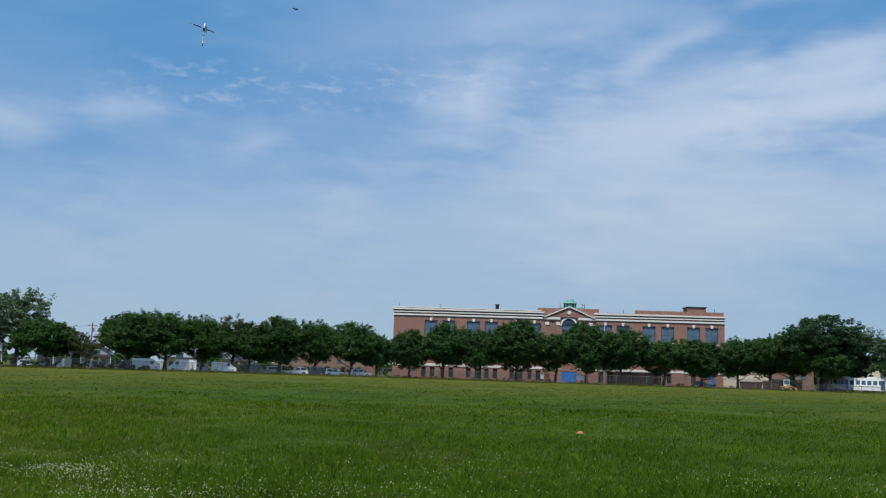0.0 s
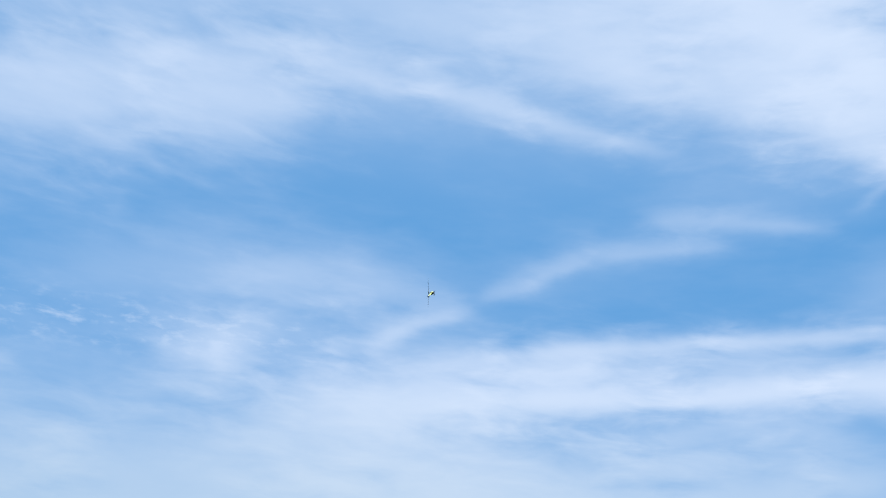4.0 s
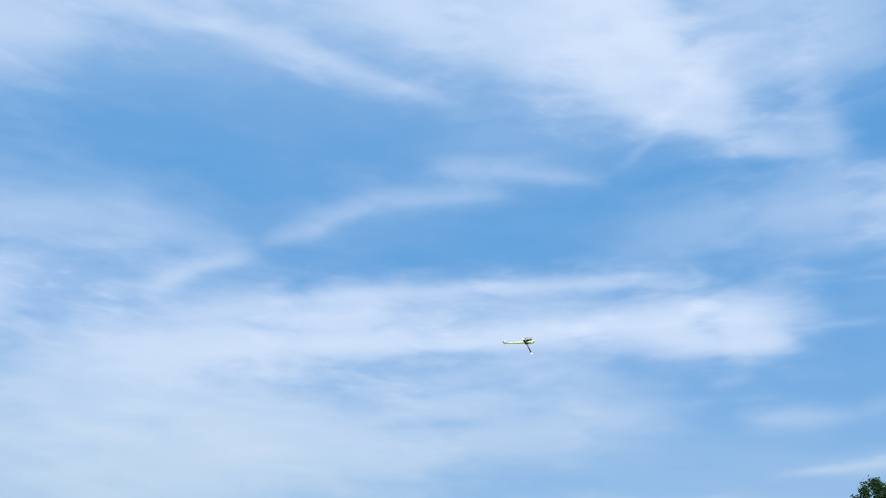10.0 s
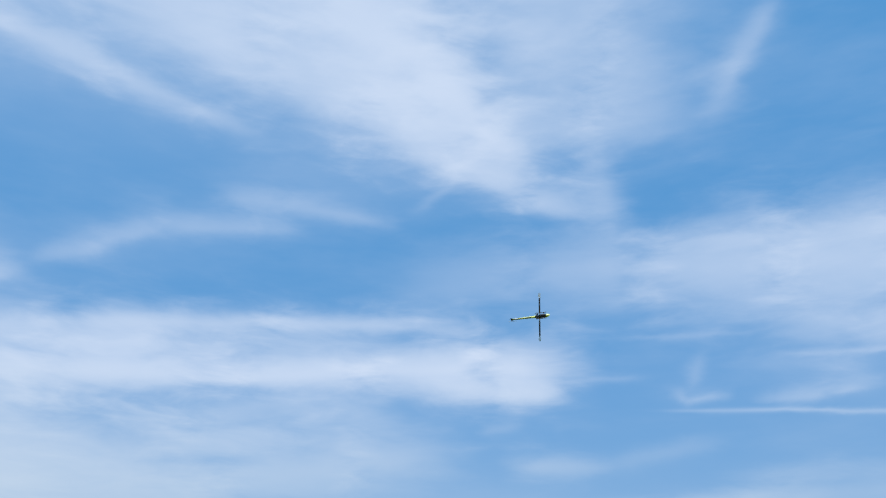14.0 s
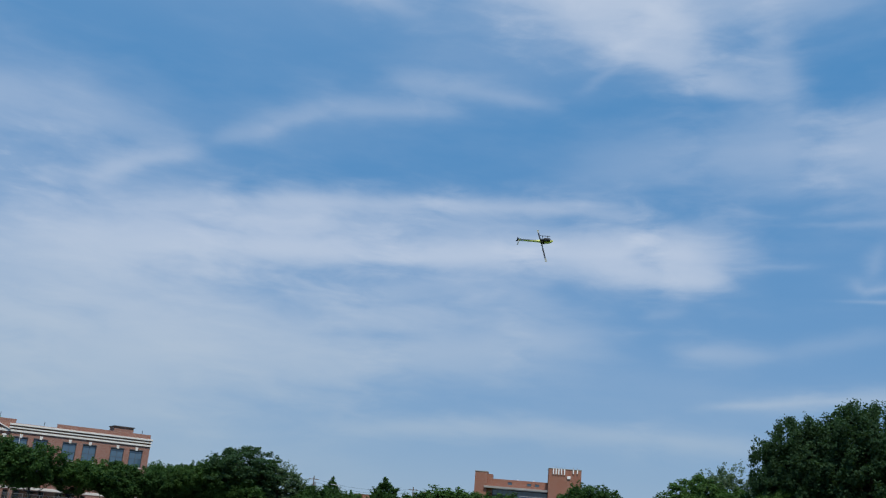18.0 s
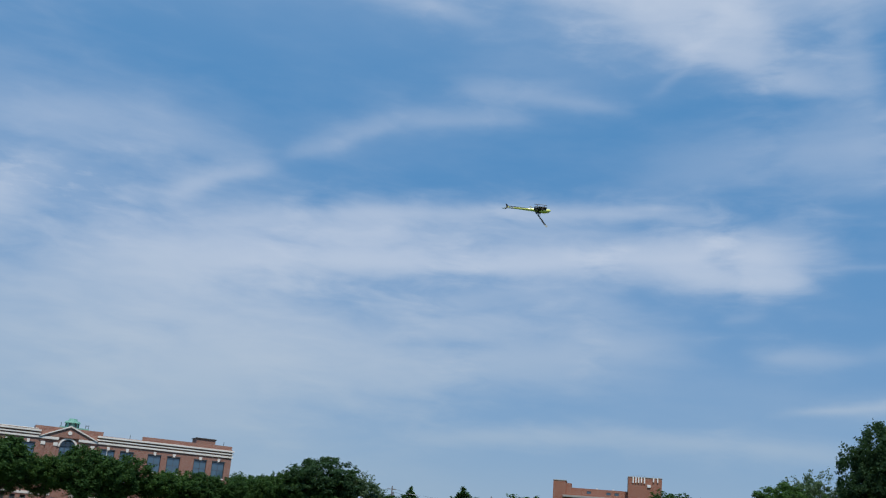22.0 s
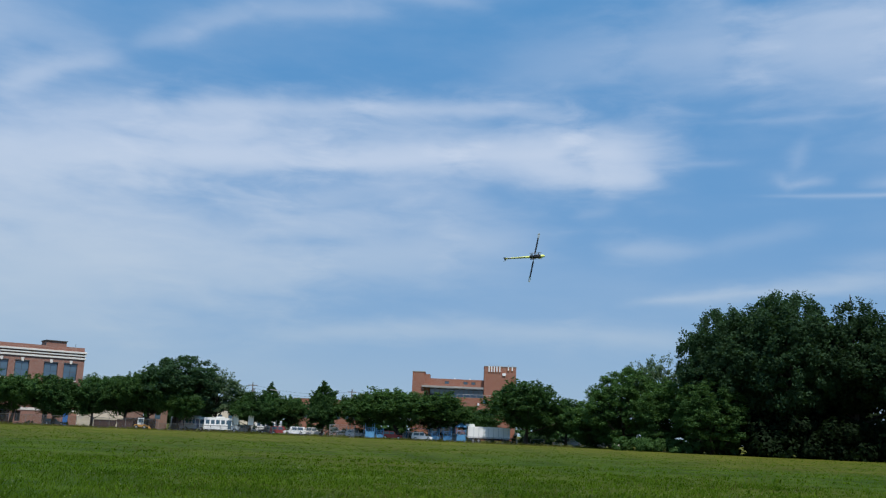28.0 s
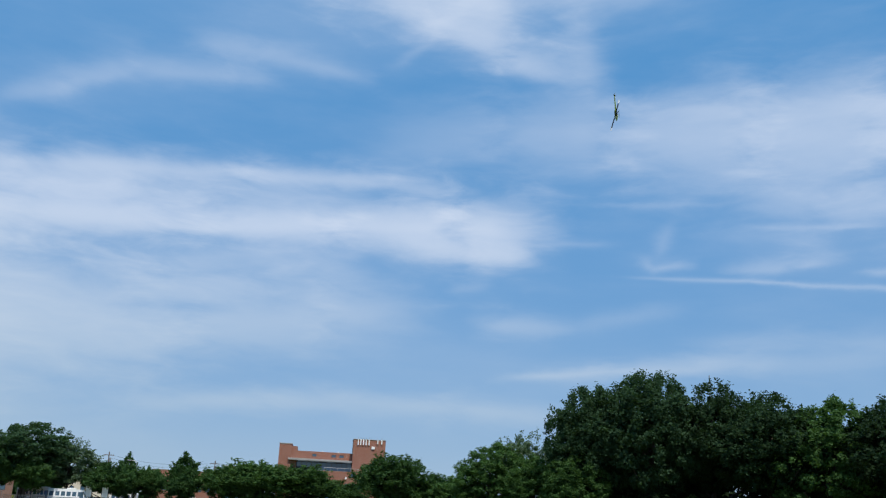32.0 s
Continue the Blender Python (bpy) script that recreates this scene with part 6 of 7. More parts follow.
# seconds and turn (degrees) of the main rotor on its mast
ROTOR_TURN = [
    (0.0, 75), (0.1, 22), (0.2, -35), (0.3, -41), (0.4, -89), (0.5, -97), (0.6, -103), (0.7, -101),
    (0.8, -66), (0.9, -22), (1.0, 5), (1.1, -35), (1.2, -83), (1.3, -92), (1.4, -100), (1.5, -112),
    (1.6, -125), (1.7, -68), (1.8, -31), (1.9, 5), (2.0, 43), (2.1, 84), (2.2, 125), (2.3, 130),
    (2.4, 135), (2.5, 127), (2.6, 128), (2.7, 129), (2.8, 130), (2.9, 131), (3.0, 132), (3.1, 133),
    (3.2, 135), (3.3, 129), (3.4, 123), (3.5, 117), (3.6, 110), (3.7, 104), (3.8, 98), (3.9, 92),
    (4.0, 85), (4.1, 68), (4.2, 48), (4.3, 33), (4.4, 22), (4.5, 14), (4.6, -12), (4.7, 9),
    (4.8, 25), (4.9, 56), (5.0, 95), (5.1, 79), (5.2, 60), (5.3, 64), (5.4, 69), (5.5, 65),
    (5.6, 78), (5.7, 115), (5.8, 111), (5.9, 115), (6.0, 120), (6.1, 96), (6.2, 71), (6.3, 37),
    (6.4, 0), (6.5, -23), (6.6, -47), (6.7, -1), (6.8, 60), (6.9, 112), (7.0, 136), (7.1, 118),
    (7.2, 101), (7.3, 54), (7.4, 20), (7.5, -27), (7.6, -69), (7.7, -78), (7.8, -5), (7.9, -45),
    (8.0, -82), (8.1, -90), (8.2, -87), (8.3, -112), (8.4, -79), (8.5, -105), (8.6, -70), (8.7, -66),
    (8.8, -65), (8.9, -103), (9.0, -144), (9.1, -81), (9.2, -100), (9.3, -77), (9.4, -59), (9.5, -92),
    (9.6, -69), (9.7, -44), (9.8, -56), (9.9, -66), (10.0, -74), (10.1, -90), (10.2, -106), (10.3, -120),
    (10.4, -131), (10.5, -112), (10.6, -91), (10.7, -128), (10.8, -165), (10.9, -134), (11.0, -105), (11.1, -86),
    (11.2, -68), (11.3, -45), (11.4, -27), (11.5, -4), (11.6, 18), (11.7, 19), (11.8, 21), (11.9, -16),
    (12.0, -35), (12.1, -27), (12.2, -20), (12.3, 15), (12.4, 40), (12.5, 68), (12.6, 147), (12.7, 156),
    (12.8, 168), (12.9, 128), (13.0, 119), (13.1, 81), (13.2, 45), (13.3, 95), (13.4, 96), (13.5, 114),
    (13.6, 112), (13.7, 109), (13.8, 105), (13.9, 101), (14.0, 97), (14.1, 93), (14.2, 89), (14.3, 86),
    (14.4, 84), (14.5, 82), (14.6, 82), (14.7, 83), (14.8, 85), (14.9, 89), (15.0, 95), (15.1, 102),
    (15.2, 110), (15.3, 119), (15.4, 128), (15.5, 136), (15.6, 189), (15.7, 233), (15.8, 264), (15.9, 266),
    (16.0, 241), (16.1, 270), (16.2, 234), (16.3, 197), (16.4, 158), (16.5, 134), (16.6, 121), (16.7, 89),
    (16.8, 104), (16.9, 127), (17.0, 127), (17.1, 87), (17.2, 102), (17.3, 112), (17.4, 84), (17.5, 103),
    (17.6, 117), (17.7, 154), (17.8, 115), (17.9, 84), (18.0, 101), (18.1, 31), (18.2, 29), (18.3, 60),
    (18.4, 55), (18.5, 25), (18.6, -1), (18.7, 79), (18.8, 15), (18.9, -41), (19.0, -52), (19.1, 8),
    (19.2, 24), (19.3, 30), (19.4, 53), (19.5, 94), (19.6, 95), (19.7, 32), (19.8, 49), (19.9, 77),
    (20.0, 132), (20.1, 186), (20.2, 217), (20.3, 252), (20.4, 278), (20.5, 340), (20.6, 325), (20.7, 311),
    (20.8, 309), (20.9, 312), (21.0, 272), (21.1, 231), (21.2, 156), (21.3, 68), (21.4, 35), (21.5, 42),
    (21.6, 85), (21.7, 42), (21.8, 10), (21.9, -46), (22.0, -105), (22.1, -157), (22.2, -191), (22.3, -152),
    (22.4, -124), (22.5, -73), (22.6, 13), (22.7, -35), (22.8, -69), (22.9, -62), (23.0, -20), (23.1, -9),
    (23.2, -43), (23.3, -84), (23.4, -127), (23.5, -171), (23.6, -226), (23.7, -261), (23.8, -337), (23.9, -259),
    (24.0, -271), (24.1, -305), (24.2, -369), (24.3, -423), (24.4, -449), (24.5, -476), (24.6, -447), (24.7, -400),
    (24.8, -326), (24.9, -250), (25.0, -277), (25.1, -272), (25.2, -318), (25.3, -302), (25.4, -270), (25.5, -246),
    (25.6, -240), (25.7, -235), (25.8, -230), (25.9, -225), (26.0, -221), (26.1, -218), (26.2, -215), (26.3, -213),
    (26.4, -211), (26.5, -209), (26.6, -208), (26.7, -206), (26.8, -206), (26.9, -205), (27.0, -205), (27.1, -204),
    (27.2, -205), (27.3, -205), (27.4, -207), (27.5, -209), (27.6, -174), (27.7, -126), (27.8, -114), (27.9, -94),
    (28.0, -74), (28.1, -49), (28.2, -12), (28.3, -97), (28.4, -103), (28.5, -105), (28.6, -115), (28.7, -117),
    (28.8, -124), (28.9, -123), (29.0, -57), (29.1, -138), (29.2, -96), (29.3, -175), (29.4, -141), (29.5, -114),
    (29.6, -78), (29.7, -71), (29.8, -46), (29.9, -28), (30.0, -45), (30.1, -50), (30.2, -66), (30.3, -90),
    (30.4, -108), (30.5, -79), (30.6, -50), (30.7, 2), (30.8, 38), (30.9, 25), (31.0, -10), (31.1, -48),
    (31.2, -81), (31.3, -78), (31.4, -56), (31.5, -30), (31.6, 6), (31.7, -18), (31.8, -42), (31.9, -31),
    (32.0, -19),
]

# ---- fence, vehicles and playground ----


def fence(h0, h1, metres, tall, label, net=None, step=0.85):
    ob = thing("fence", label, "fence")
    n = int(round((h1 - h0) / step))
    post = to_mesh("post", rod((0, 0, 0), (0, 0, tall + 0.08), 0.045), POST)
    for i in range(n + 1):
        p = part("post", post, POST, ob)
        p.location = at(h0 + (h1 - h0) * i / n, metres)
    for i in range(n):
        a, b = at(h0 + (h1 - h0) * i / n, metres), at(h0 + (h1 - h0) * (i + 1) / n, metres)
        up = Vector((0, 0, 1))
        part("top_rail", rod(a + up * tall, b + up * tall, 0.028, sides=6), POST, ob)
        bm = bmesh.new()
        side = (b - a).cross(up).normalized() * 0.012
        c = [a + side + up * 0.05, b + side + up * 0.05, b + side + up * (tall - 0.03), a + side + up * (tall - 0.03)]
        d = [q - side * 2 for q in c]
        for quad in (c, d[::-1]):
            bm.faces.new([bm.verts.new(q) for q in quad])
        part("mesh_panel", bm, net or MESH_WIRE, ob)
    return ob


fence(-60, -34, 198.5, 1.9, "grey chain-link fence along the far side of the field")
fence(-34, -9.2, 198.5, 1.9, "grey chain-link fence before the school")
fence(-9.1, -4.6, 199.5, 1.3, "galvanised chain-link fence with a top rail", step=0.6)
fence(-4.4, 0.4, 200.0, 1.3, "low chain-link fence beside the car park")
fence(2.2, 13.0, 204.0, 1.2, "low chain-link fence round the playground")
# Added net panels stand in for the dark gap between the trees here
fence(-20.0, -16.9, 203.4, 2.6, "dark net panels added to darken the gap before the school", NET_DARK, 0.8)
fence(-11.0, -9.3, 204.0, 2.1, "dark netted fence panels beside the outbuildings", NET_DARK, 0.85)


def wheel(parent, x, y, z, r, wide):
    w = part("wheel", rod((x, y - wide / 2, z), (x, y + wide / 2, z), r, sides=18), RUBBER, parent)
    part("rim", rod((x, y - wide / 2 - 0.015, z), (x, y + wide / 2 + 0.015, z), r * 0.58, sides=14), ALU, w)
    return w


def car(name, label, heading, metres, turn, paint, long=4.4, tall=1.65, boxy=False):
    ob = thing(name, label, "car", spot_of(heading, metres, 0.03, turn))
    h, w = long / 2, 0.9
    belt, sill = tall * 0.56, 0.28
    body = [(-h, sill + 0.1), (-h + 0.1, sill), (h - 0.1, sill), (h, sill + 0.12), (h - 0.02, belt * 0.82), (h - 0.35, belt * 0.9), (h * 0.42, belt), (-h + 0.02, belt), (-h - 0.02, belt * 0.7)]
    part("body", outline(body, -w, w), paint, ob)
    if boxy:
        cabin = [(-h + 0.05, belt + 0.003), (h * 0.52, belt + 0.003), (h * 0.34, tall), (-h + 0.12, tall)]
    else:
        cabin = [(-h + 0.08, belt + 0.003), (h * 0.42, belt + 0.003), (h * 0.12, tall), (-h * 0.62, tall), (-h + 0.3, tall * 0.93)]
    part("roof", outline(cabin, -w + 0.1, w - 0.1), paint, ob)
    for s in (-1, 1):
        for x0, x1 in ((-h * 0.78, -h * 0.28), (-h * 0.22, h * 0.2)):
            y = s * (w - 0.1)
            part("side_window", box(x0, x1, min(y, y + s * 0.012), max(y, y + s * 0.012), belt + 0.06, tall - 0.12, None, 0.004), PANE, ob)
        for x in (-h * 0.62, h * 0.62):
            wheel(ob, x, s * (w - 0.08), 0.33, 0.33, 0.22)
        part("headlight", box(h - 0.12, h + 0.01, s * 0.62 - 0.16, s * 0.62 + 0.16, belt * 0.66, belt * 0.8, None, 0.03), GLOSS_WHITE, ob)
        part("mirror", box(h * 0.3, h * 0.3 + 0.12, min(s * w, s * (w + 0.16)), max(s * w, s * (w + 0.16)), belt, belt + 0.14, None, 0.02), BLACK, ob)
    part("bumper", box(h - 0.08, h + 0.06, -w + 0.06, w - 0.06, sill, sill + 0.2, None, 0.03), BLACK, ob)
    part("bumper", box(-h - 0.06, -h + 0.08, -w + 0.06, w - 0.06, sill, sill + 0.2, None, 0.03), BLACK, ob)
    return ob


SILVER = surface("silver_paint", (0.45, 0.47, 0.49), (0.58, 0.60, 0.62), scale=1, rough=0.3, metal=0.3)
GREY_PAINT = surface("grey_paint", (0.10, 0.11, 0.12), (0.17, 0.18, 0.19), scale=1, rough=0.3)
RED_PAINT = surface("red_paint", (0.28, 0.03, 0.03), (0.38, 0.05, 0.05), scale=1, rough=0.3)
car("parked_car", "white estate car parked beside the fence", -1.55, 204, 180, WHITE, 4.4, 1.7, True)
car("parked_car", "white car parked beneath the street trees", -52.7, 204, 0, WHITE, 4.3, 1.45)
car("parked_car", "white hatchback parked behind the fence", -35.9, 203, 0, WHITE, 4.1, 1.5, True)
car("parked_car", "dark grey car parked behind the tree trunks", -40.3, 203.5, 0, GREY_PAINT)
car("parked_car", "white car parked under the trees", -38.1, 203.5, 180, WHITE)
car("parked_car", "silver car parked behind the school fence", -34.4, 203.5, 0, SILVER)
car("parked_car", "dark red car parked behind the playground", 4.1, 204.5, 0, RED_PAINT)
car("parked_car", "white car parked behind the playground", 4.9, 210, 180, WHITE)
car("parked_car", "white car parked behind the playground", 5.85, 204.5, 0, WHITE)
car("parked_car", "dark grey car parked beneath the trees", 15.9, 212, 0, GREY_PAINT)


car("parked_car", "white estate car in the second row of the car park", -6.1, 214, 180, WHITE, 4.5, 1.6, True)
car("parked_car", "silver car in the second row of the car park", -4.3, 213, 0, SILVER)
car("parked_car", "dark grey car in the second row of the car park", -3.0, 213, 180, GREY_PAINT, 4.5, 1.6, True)
car("parked_car", "white car in the second row of the car park", -0.4, 214, 0, WHITE)
car("parked_car", "dark red car in the second row of the car park", -2.35, 206.5, 0, RED_PAINT, 4.4, 1.6, True)
car("parked_car", "silver car parked beneath the tree row", -49.0, 204.5, 0, SILVER)
car("parked_car", "dark grey car parked beneath the tree row", -47.8, 205, 180, GREY_PAINT)
car("parked_car", "white estate car parked beneath the tree row", -43.5, 206.5, 0, WHITE, 4.5, 1.7, True)
car("parked_car", "white car parked beside a dark one", -39.3, 207, 0, WHITE, 4.4, 1.6, True)
car("parked_car", "dark grey estate car between the tree trunks", -37.1, 204.5, 180, GREY_PAINT, 4.5, 1.7, True)
car("parked_car", "dark grey car beside the blue school door", -14.6, 206, 0, GREY_PAINT, 4.3, 1.3)
car("parked_car", "white car parked before the bleachers", 2.0, 209, 0, WHITE)
car("parked_car", "silver car parked beyond the playground", 7.5, 210, 180, SILVER)
car("parked_car", "white car parked beneath the grove edge", 14.6, 212, 0, WHITE)
car("parked_car", "white estate car beneath the grove edge", 17.3, 208, 180, WHITE, 4.5, 1.6, True)


def notice_board(label, heading, metres, wide, tall, face):
    ob = thing("notice_board", label, "sign", spot_of(heading, metres))
    for x in (-wide / 2, wide / 2):
        part("post", rod((x, 0, 0), (x, 0, tall + 0.1), 0.05), BLACK, ob)
    part("panel", box(-wide / 2 + 0.06, wide / 2 - 0.06, -0.03, 0.03, tall * 0.45, tall, None, 0.01), face, ob)
    part("frame_rail", box(-wide / 2, wide / 2, -0.045, 0.045, tall + 0.003, tall + 0.09, None, 0.01), BLACK, ob)


notice_board("white notice board on dark posts before the school", -21.55, 204.0, 1.9, 1.7, WHITE)
notice_board("white and orange board beside the blue school doors", -23.75, 204.2, 0.8, 1.7, WHITE)
notice_board("orange board beside the blue school doors", -23.45, 204.2, 0.8, 1.7, ORANGE)
notice_board("white board on posts beside the car park", -4.9, 203.0, 1.2, 3.6, WHITE)
notice_board("white board on posts beside the car park", -4.05, 203.2, 1.2, 3.6, WHITE)


def bus(label, heading, metres, turn, long=6.9, tall=2.85):
    ob = thing("minibus", label, "bus", spot_of(heading, metres, 0.03, turn))
    w, nose = 1.15, long / 2 - 1.3
    h = long / 2
    part("body", outline([(-h, 0.5), (nose, 0.5), (nose, tall - 0.35), (nose - 0.35, tall), (-h + 0.15, tall), (-h, tall - 0.2)], -w, w), WHITE, ob)
    part("bonnet", outline([(nose + 0.003, 0.5), (h, 0.5), (h, 1.15), (h - 0.35, 1.32), (nose + 0.003, 1.45)], -0.95, 0.95), WHITE, ob)
    part("windscreen", outline([(nose + 0.006, 1.5), (nose + 0.30, 1.5), (nose + 0.02, 2.35), (nose + 0.006, 2.35)], -1.0, 1.0), PANE, ob)
    for s in (-1, 1):
        for i in range(5):
            x = -h + 0.35 + i * (nose + h - 0.5) / 5
            y = s * w
            part("side_window", box(x, x + 0.72, min(y, y + s * 0.012), max(y, y + s * 0.012), 1.55, 2.35, None, 0.004), PANE, ob)
        for x in (-h + 1.2, h - 0.75):
            wheel(ob, x, s * (w - 0.15), 0.42, 0.42, 0.28)
        part("stripe", box(-h + 0.05, nose - 0.05, min(s * w, s * (w + 0.006)), max(s * w, s * (w + 0.006)), 1.18, 1.30), GREY_PAINT, ob, "dark stripe along the side")
    part("door", box(nose - 0.85, nose - 0.12, -w - 0.014, -w - 0.002, 0.6, 2.4, None, 0.004), PANE, ob)
    part("bumper", box(h - 0.02, h + 0.14, -0.95, 0.95, 0.42, 0.68, None, 0.03), BLACK, ob)
    part("headlight", box(h - 0.02, h + 0.02, -0.85, -0.55, 0.8, 1.02, None, 0.01), GLOSS_WHITE, ob)
    part("headlight", box(h - 0.02, h + 0.02, 0.55, 0.85, 0.8, 1.02, None, 0.01), GLOSS_WHITE, ob)
    part("roof_unit", box(-1.2, 0.4, -0.6, 0.6, tall + 0.003, tall + 0.22, None, 0.05), WHITE, ob)
    return ob


bus("white minibus with dark windows parked in the car park", -5.65, 203.8, -8)
bus("white minibus parked nose out behind another", -7.05, 206.5, -50)
bus("white minibus parked beside the hedge", -7.75, 210, -60)
bus("white minibus parked far behind the fence", -3.2, 224, 170)


def van(label, heading, metres, turn, long=5.4, tall=2.4):
    ob = thing("van", label, "van", spot_of(heading, metres, 0.03, turn))
    h, w = long / 2, 1.0
    part("body", outline([(-h, 0.4), (h, 0.4), (h, 1.05), (h - 0.55, 1.3), (h - 1.25, tall - 0.15), (h - 1.6, tall), (-h + 0.05, tall)], -w, w), WHITE, ob)
    part("windscreen", outline([(h - 0.6, 1.35), (h - 0.54, 1.33), (h - 1.2, tall - 0.16), (h - 1.26, tall - 0.16)], -0.85, 0.85), PANE, ob)
    for s in (-1, 1):
        y = s * w
        part("side_window", box(h - 1.9, h - 1.3, min(y, y + s * 0.012), max(y, y + s * 0.012), 1.35, 2.0, None, 0.004), PANE, ob)
        for x in (-h + 0.9, h - 0.85):
            wheel(ob, x, s * (w - 0.12), 0.36, 0.36, 0.24)
    part("bumper", box(h - 0.03, h + 0.1, -0.9, 0.9, 0.35, 0.6, None, 0.03), BLACK, ob)
    return ob


van("white delivery van parked beneath the tree row", -46.6, 203.2, 0)
van("white delivery van parked beneath the tree row", -44.6, 203.4, 180)
van("white van parked between the tree trunks", -42.3, 203.2, 0, 5.0, 2.1)
van("white van parked beyond the grove edge", 16.2, 206.5, 0)


def trailer():
    ob = thing("box_trailer", "long white box trailer behind the playground", "trailer", spot_of(9.75, 205.5, 0.0))
    part("box", box(-4.4, 4.4, -1.2, 1.2, 0.95, 3.3, None, 0.05), WHITE, ob)
    for i in range(9):
        part("rib", box(-4.2 + i * 1.03, -4.12 + i * 1.03, -1.235, -1.203, 1.0, 3.25), SILVER, ob)
    part("underframe", box(-4.2, 4.2, -0.5, 0.5, 0.7, 0.945), BLACK, ob)
    for x in (-3.2, -2.1):
        for s in (-1, 1):
            wheel(ob, x, s * 1.0, 0.45, 0.45, 0.28)
    part("landing_leg", rod((3.0, -0.8, 0.0), (3.0, -0.8, 0.8), 0.07), STEEL, ob)
    part("landing_leg", rod((3.0, 0.8, 0.0), (3.0, 0.8, 0.8), 0.07), STEEL, ob)
    part("roof_unit", box(-4.9, -3.0, -0.9, 0.9, 3.303, 3.8, None, 0.06), WHITE, ob)


trailer()


def dumpster(label, heading, metres, long, tall):
    ob = thing("dumpster", label, "dumpster", spot_of(heading, metres, 0.0))
    h = long / 2
    part("floor", box(-h, h, -1.1, 1.1, 0.15, 0.25), RUST, ob)
    part("side", outline([(-h, 0.25), (h, 0.25), (h + 0.25, tall), (-h - 0.1, tall)], -1.1, -1.0), RUST, ob)
    part("side", outline([(-h, 0.25), (h, 0.25), (h + 0.25, tall), (-h - 0.1, tall)], 1.0, 1.1), RUST, ob)
    part("end", box(-h, -h + 0.1, -0.998, 0.998, 0.25, tall - 0.05), RUST, ob)
    part("end", box(h - 0.1, h, -0.998, 0.998, 0.25, tall - 0.05), RUST, ob)
    for i in range(6):
        x = -h + 0.3 + i * (long - 0.6) / 5
        part("rib", box(x - 0.06, x + 0.06, -1.19, -1.102, 0.25, tall - 0.05), RUST, ob)
    part("rim", box(-h - 0.1, h + 0.25, -1.22, -1.103, tall - 0.1, tall + 0.03, None, 0.02), RUST, ob)
    for x in (-h + 0.5, h - 0.5):
        part("roller", rod((x, -0.9, 0.1), (x, 0.9, 0.1), 0.1), BLACK, ob)


dumpster("dark rusty open container beside the outbuilding", -12.0, 202.5, 4.0, 1.5)
dumpster("dark rusty open container beside the outbuilding", -10.95, 203.0, 2.8, 1.7)


def loader():
    ob = thing("loader", "small amber loader with a white cab", "loader", spot_of(-10.1, 202.6, 0.0))
    part("chassis", box(-1.2, 1.2, -0.6, 0.6, 0.4, 0.85, None, 0.08), AMBER, ob)
    cab = part("cab", box(-0.6, 0.6, -0.55, 0.55, 0.853, 2.2, None, 0.08), WHITE, ob)
    part("pane", box(-0.45, 0.45, -0.575, -0.552, 1.25, 2.0, None, 0.01), PANE, cab)
    part("roof", box(-0.7, 0.7, -0.62, 0.62, 2.203, 2.32, None, 0.04), BLACK, cab)
    part("arm", rod((0.6, -0.45, 1.0), (1.6, -0.45, 0.45), 0.08), AMBER, ob)
    part("arm", rod((0.6, 0.45, 1.0), (1.6, 0.45, 0.45), 0.08), AMBER, ob)
    part("bucket", outline([(1.5, 0.15), (2.1, 0.08), (1.7, 0.7), (1.5, 0.7)], -0.75, 0.75), AMBER, ob)
    for x in (-0.75, 0.75):
        for s in (-1, 1):
            wheel(ob, x, s * 0.62, 0.38, 0.38, 0.26)


loader()


def bleachers():
    ob = thing("bleachers", "small grey aluminium bleachers beside the field", "bleachers", spot_of(1.2, 202.5, 0.0))
    for i in range(5):
        part("seat", box(-2.6, 2.6, -0.6 + i * 0.6, -0.32 + i * 0.6, 0.42 + i * 0.3, 0.47 + i * 0.3), ALU, ob)
        part("footboard", box(-2.6, 2.6, -0.3 + i * 0.6, -0.02 + i * 0.6, 0.2 + i * 0.3, 0.24 + i * 0.3), ALU, ob)
    for x in (-2.5, -0.85, 0.85, 2.5):
        part("frame", rod((x, -0.7, 0.02), (x, 2.5, 1.75), 0.04), STEEL, ob)
        part("leg", rod((x, 2.4, 0), (x, 2.4, 2.5), 0.04), STEEL, ob)
        part("leg", rod((x, 0.8, 0), (x, 0.8, 0.85), 0.035), STEEL, ob)
    for z in (1.9, 2.2, 2.5):
        part("rail", rod((-2.55, 2.4, z), (2.55, 2.4, z), 0.03), STEEL, ob)
    for x in (-2.6, 2.6):
        part("side_rail", rod((x, -0.5, 1.2), (x, 2.4, 2.5), 0.03), STEEL, ob)
        part("side_rail", rod((x, -0.5, 0.8), (x, 2.4, 2.0), 0.03), STEEL, ob)


bleachers()


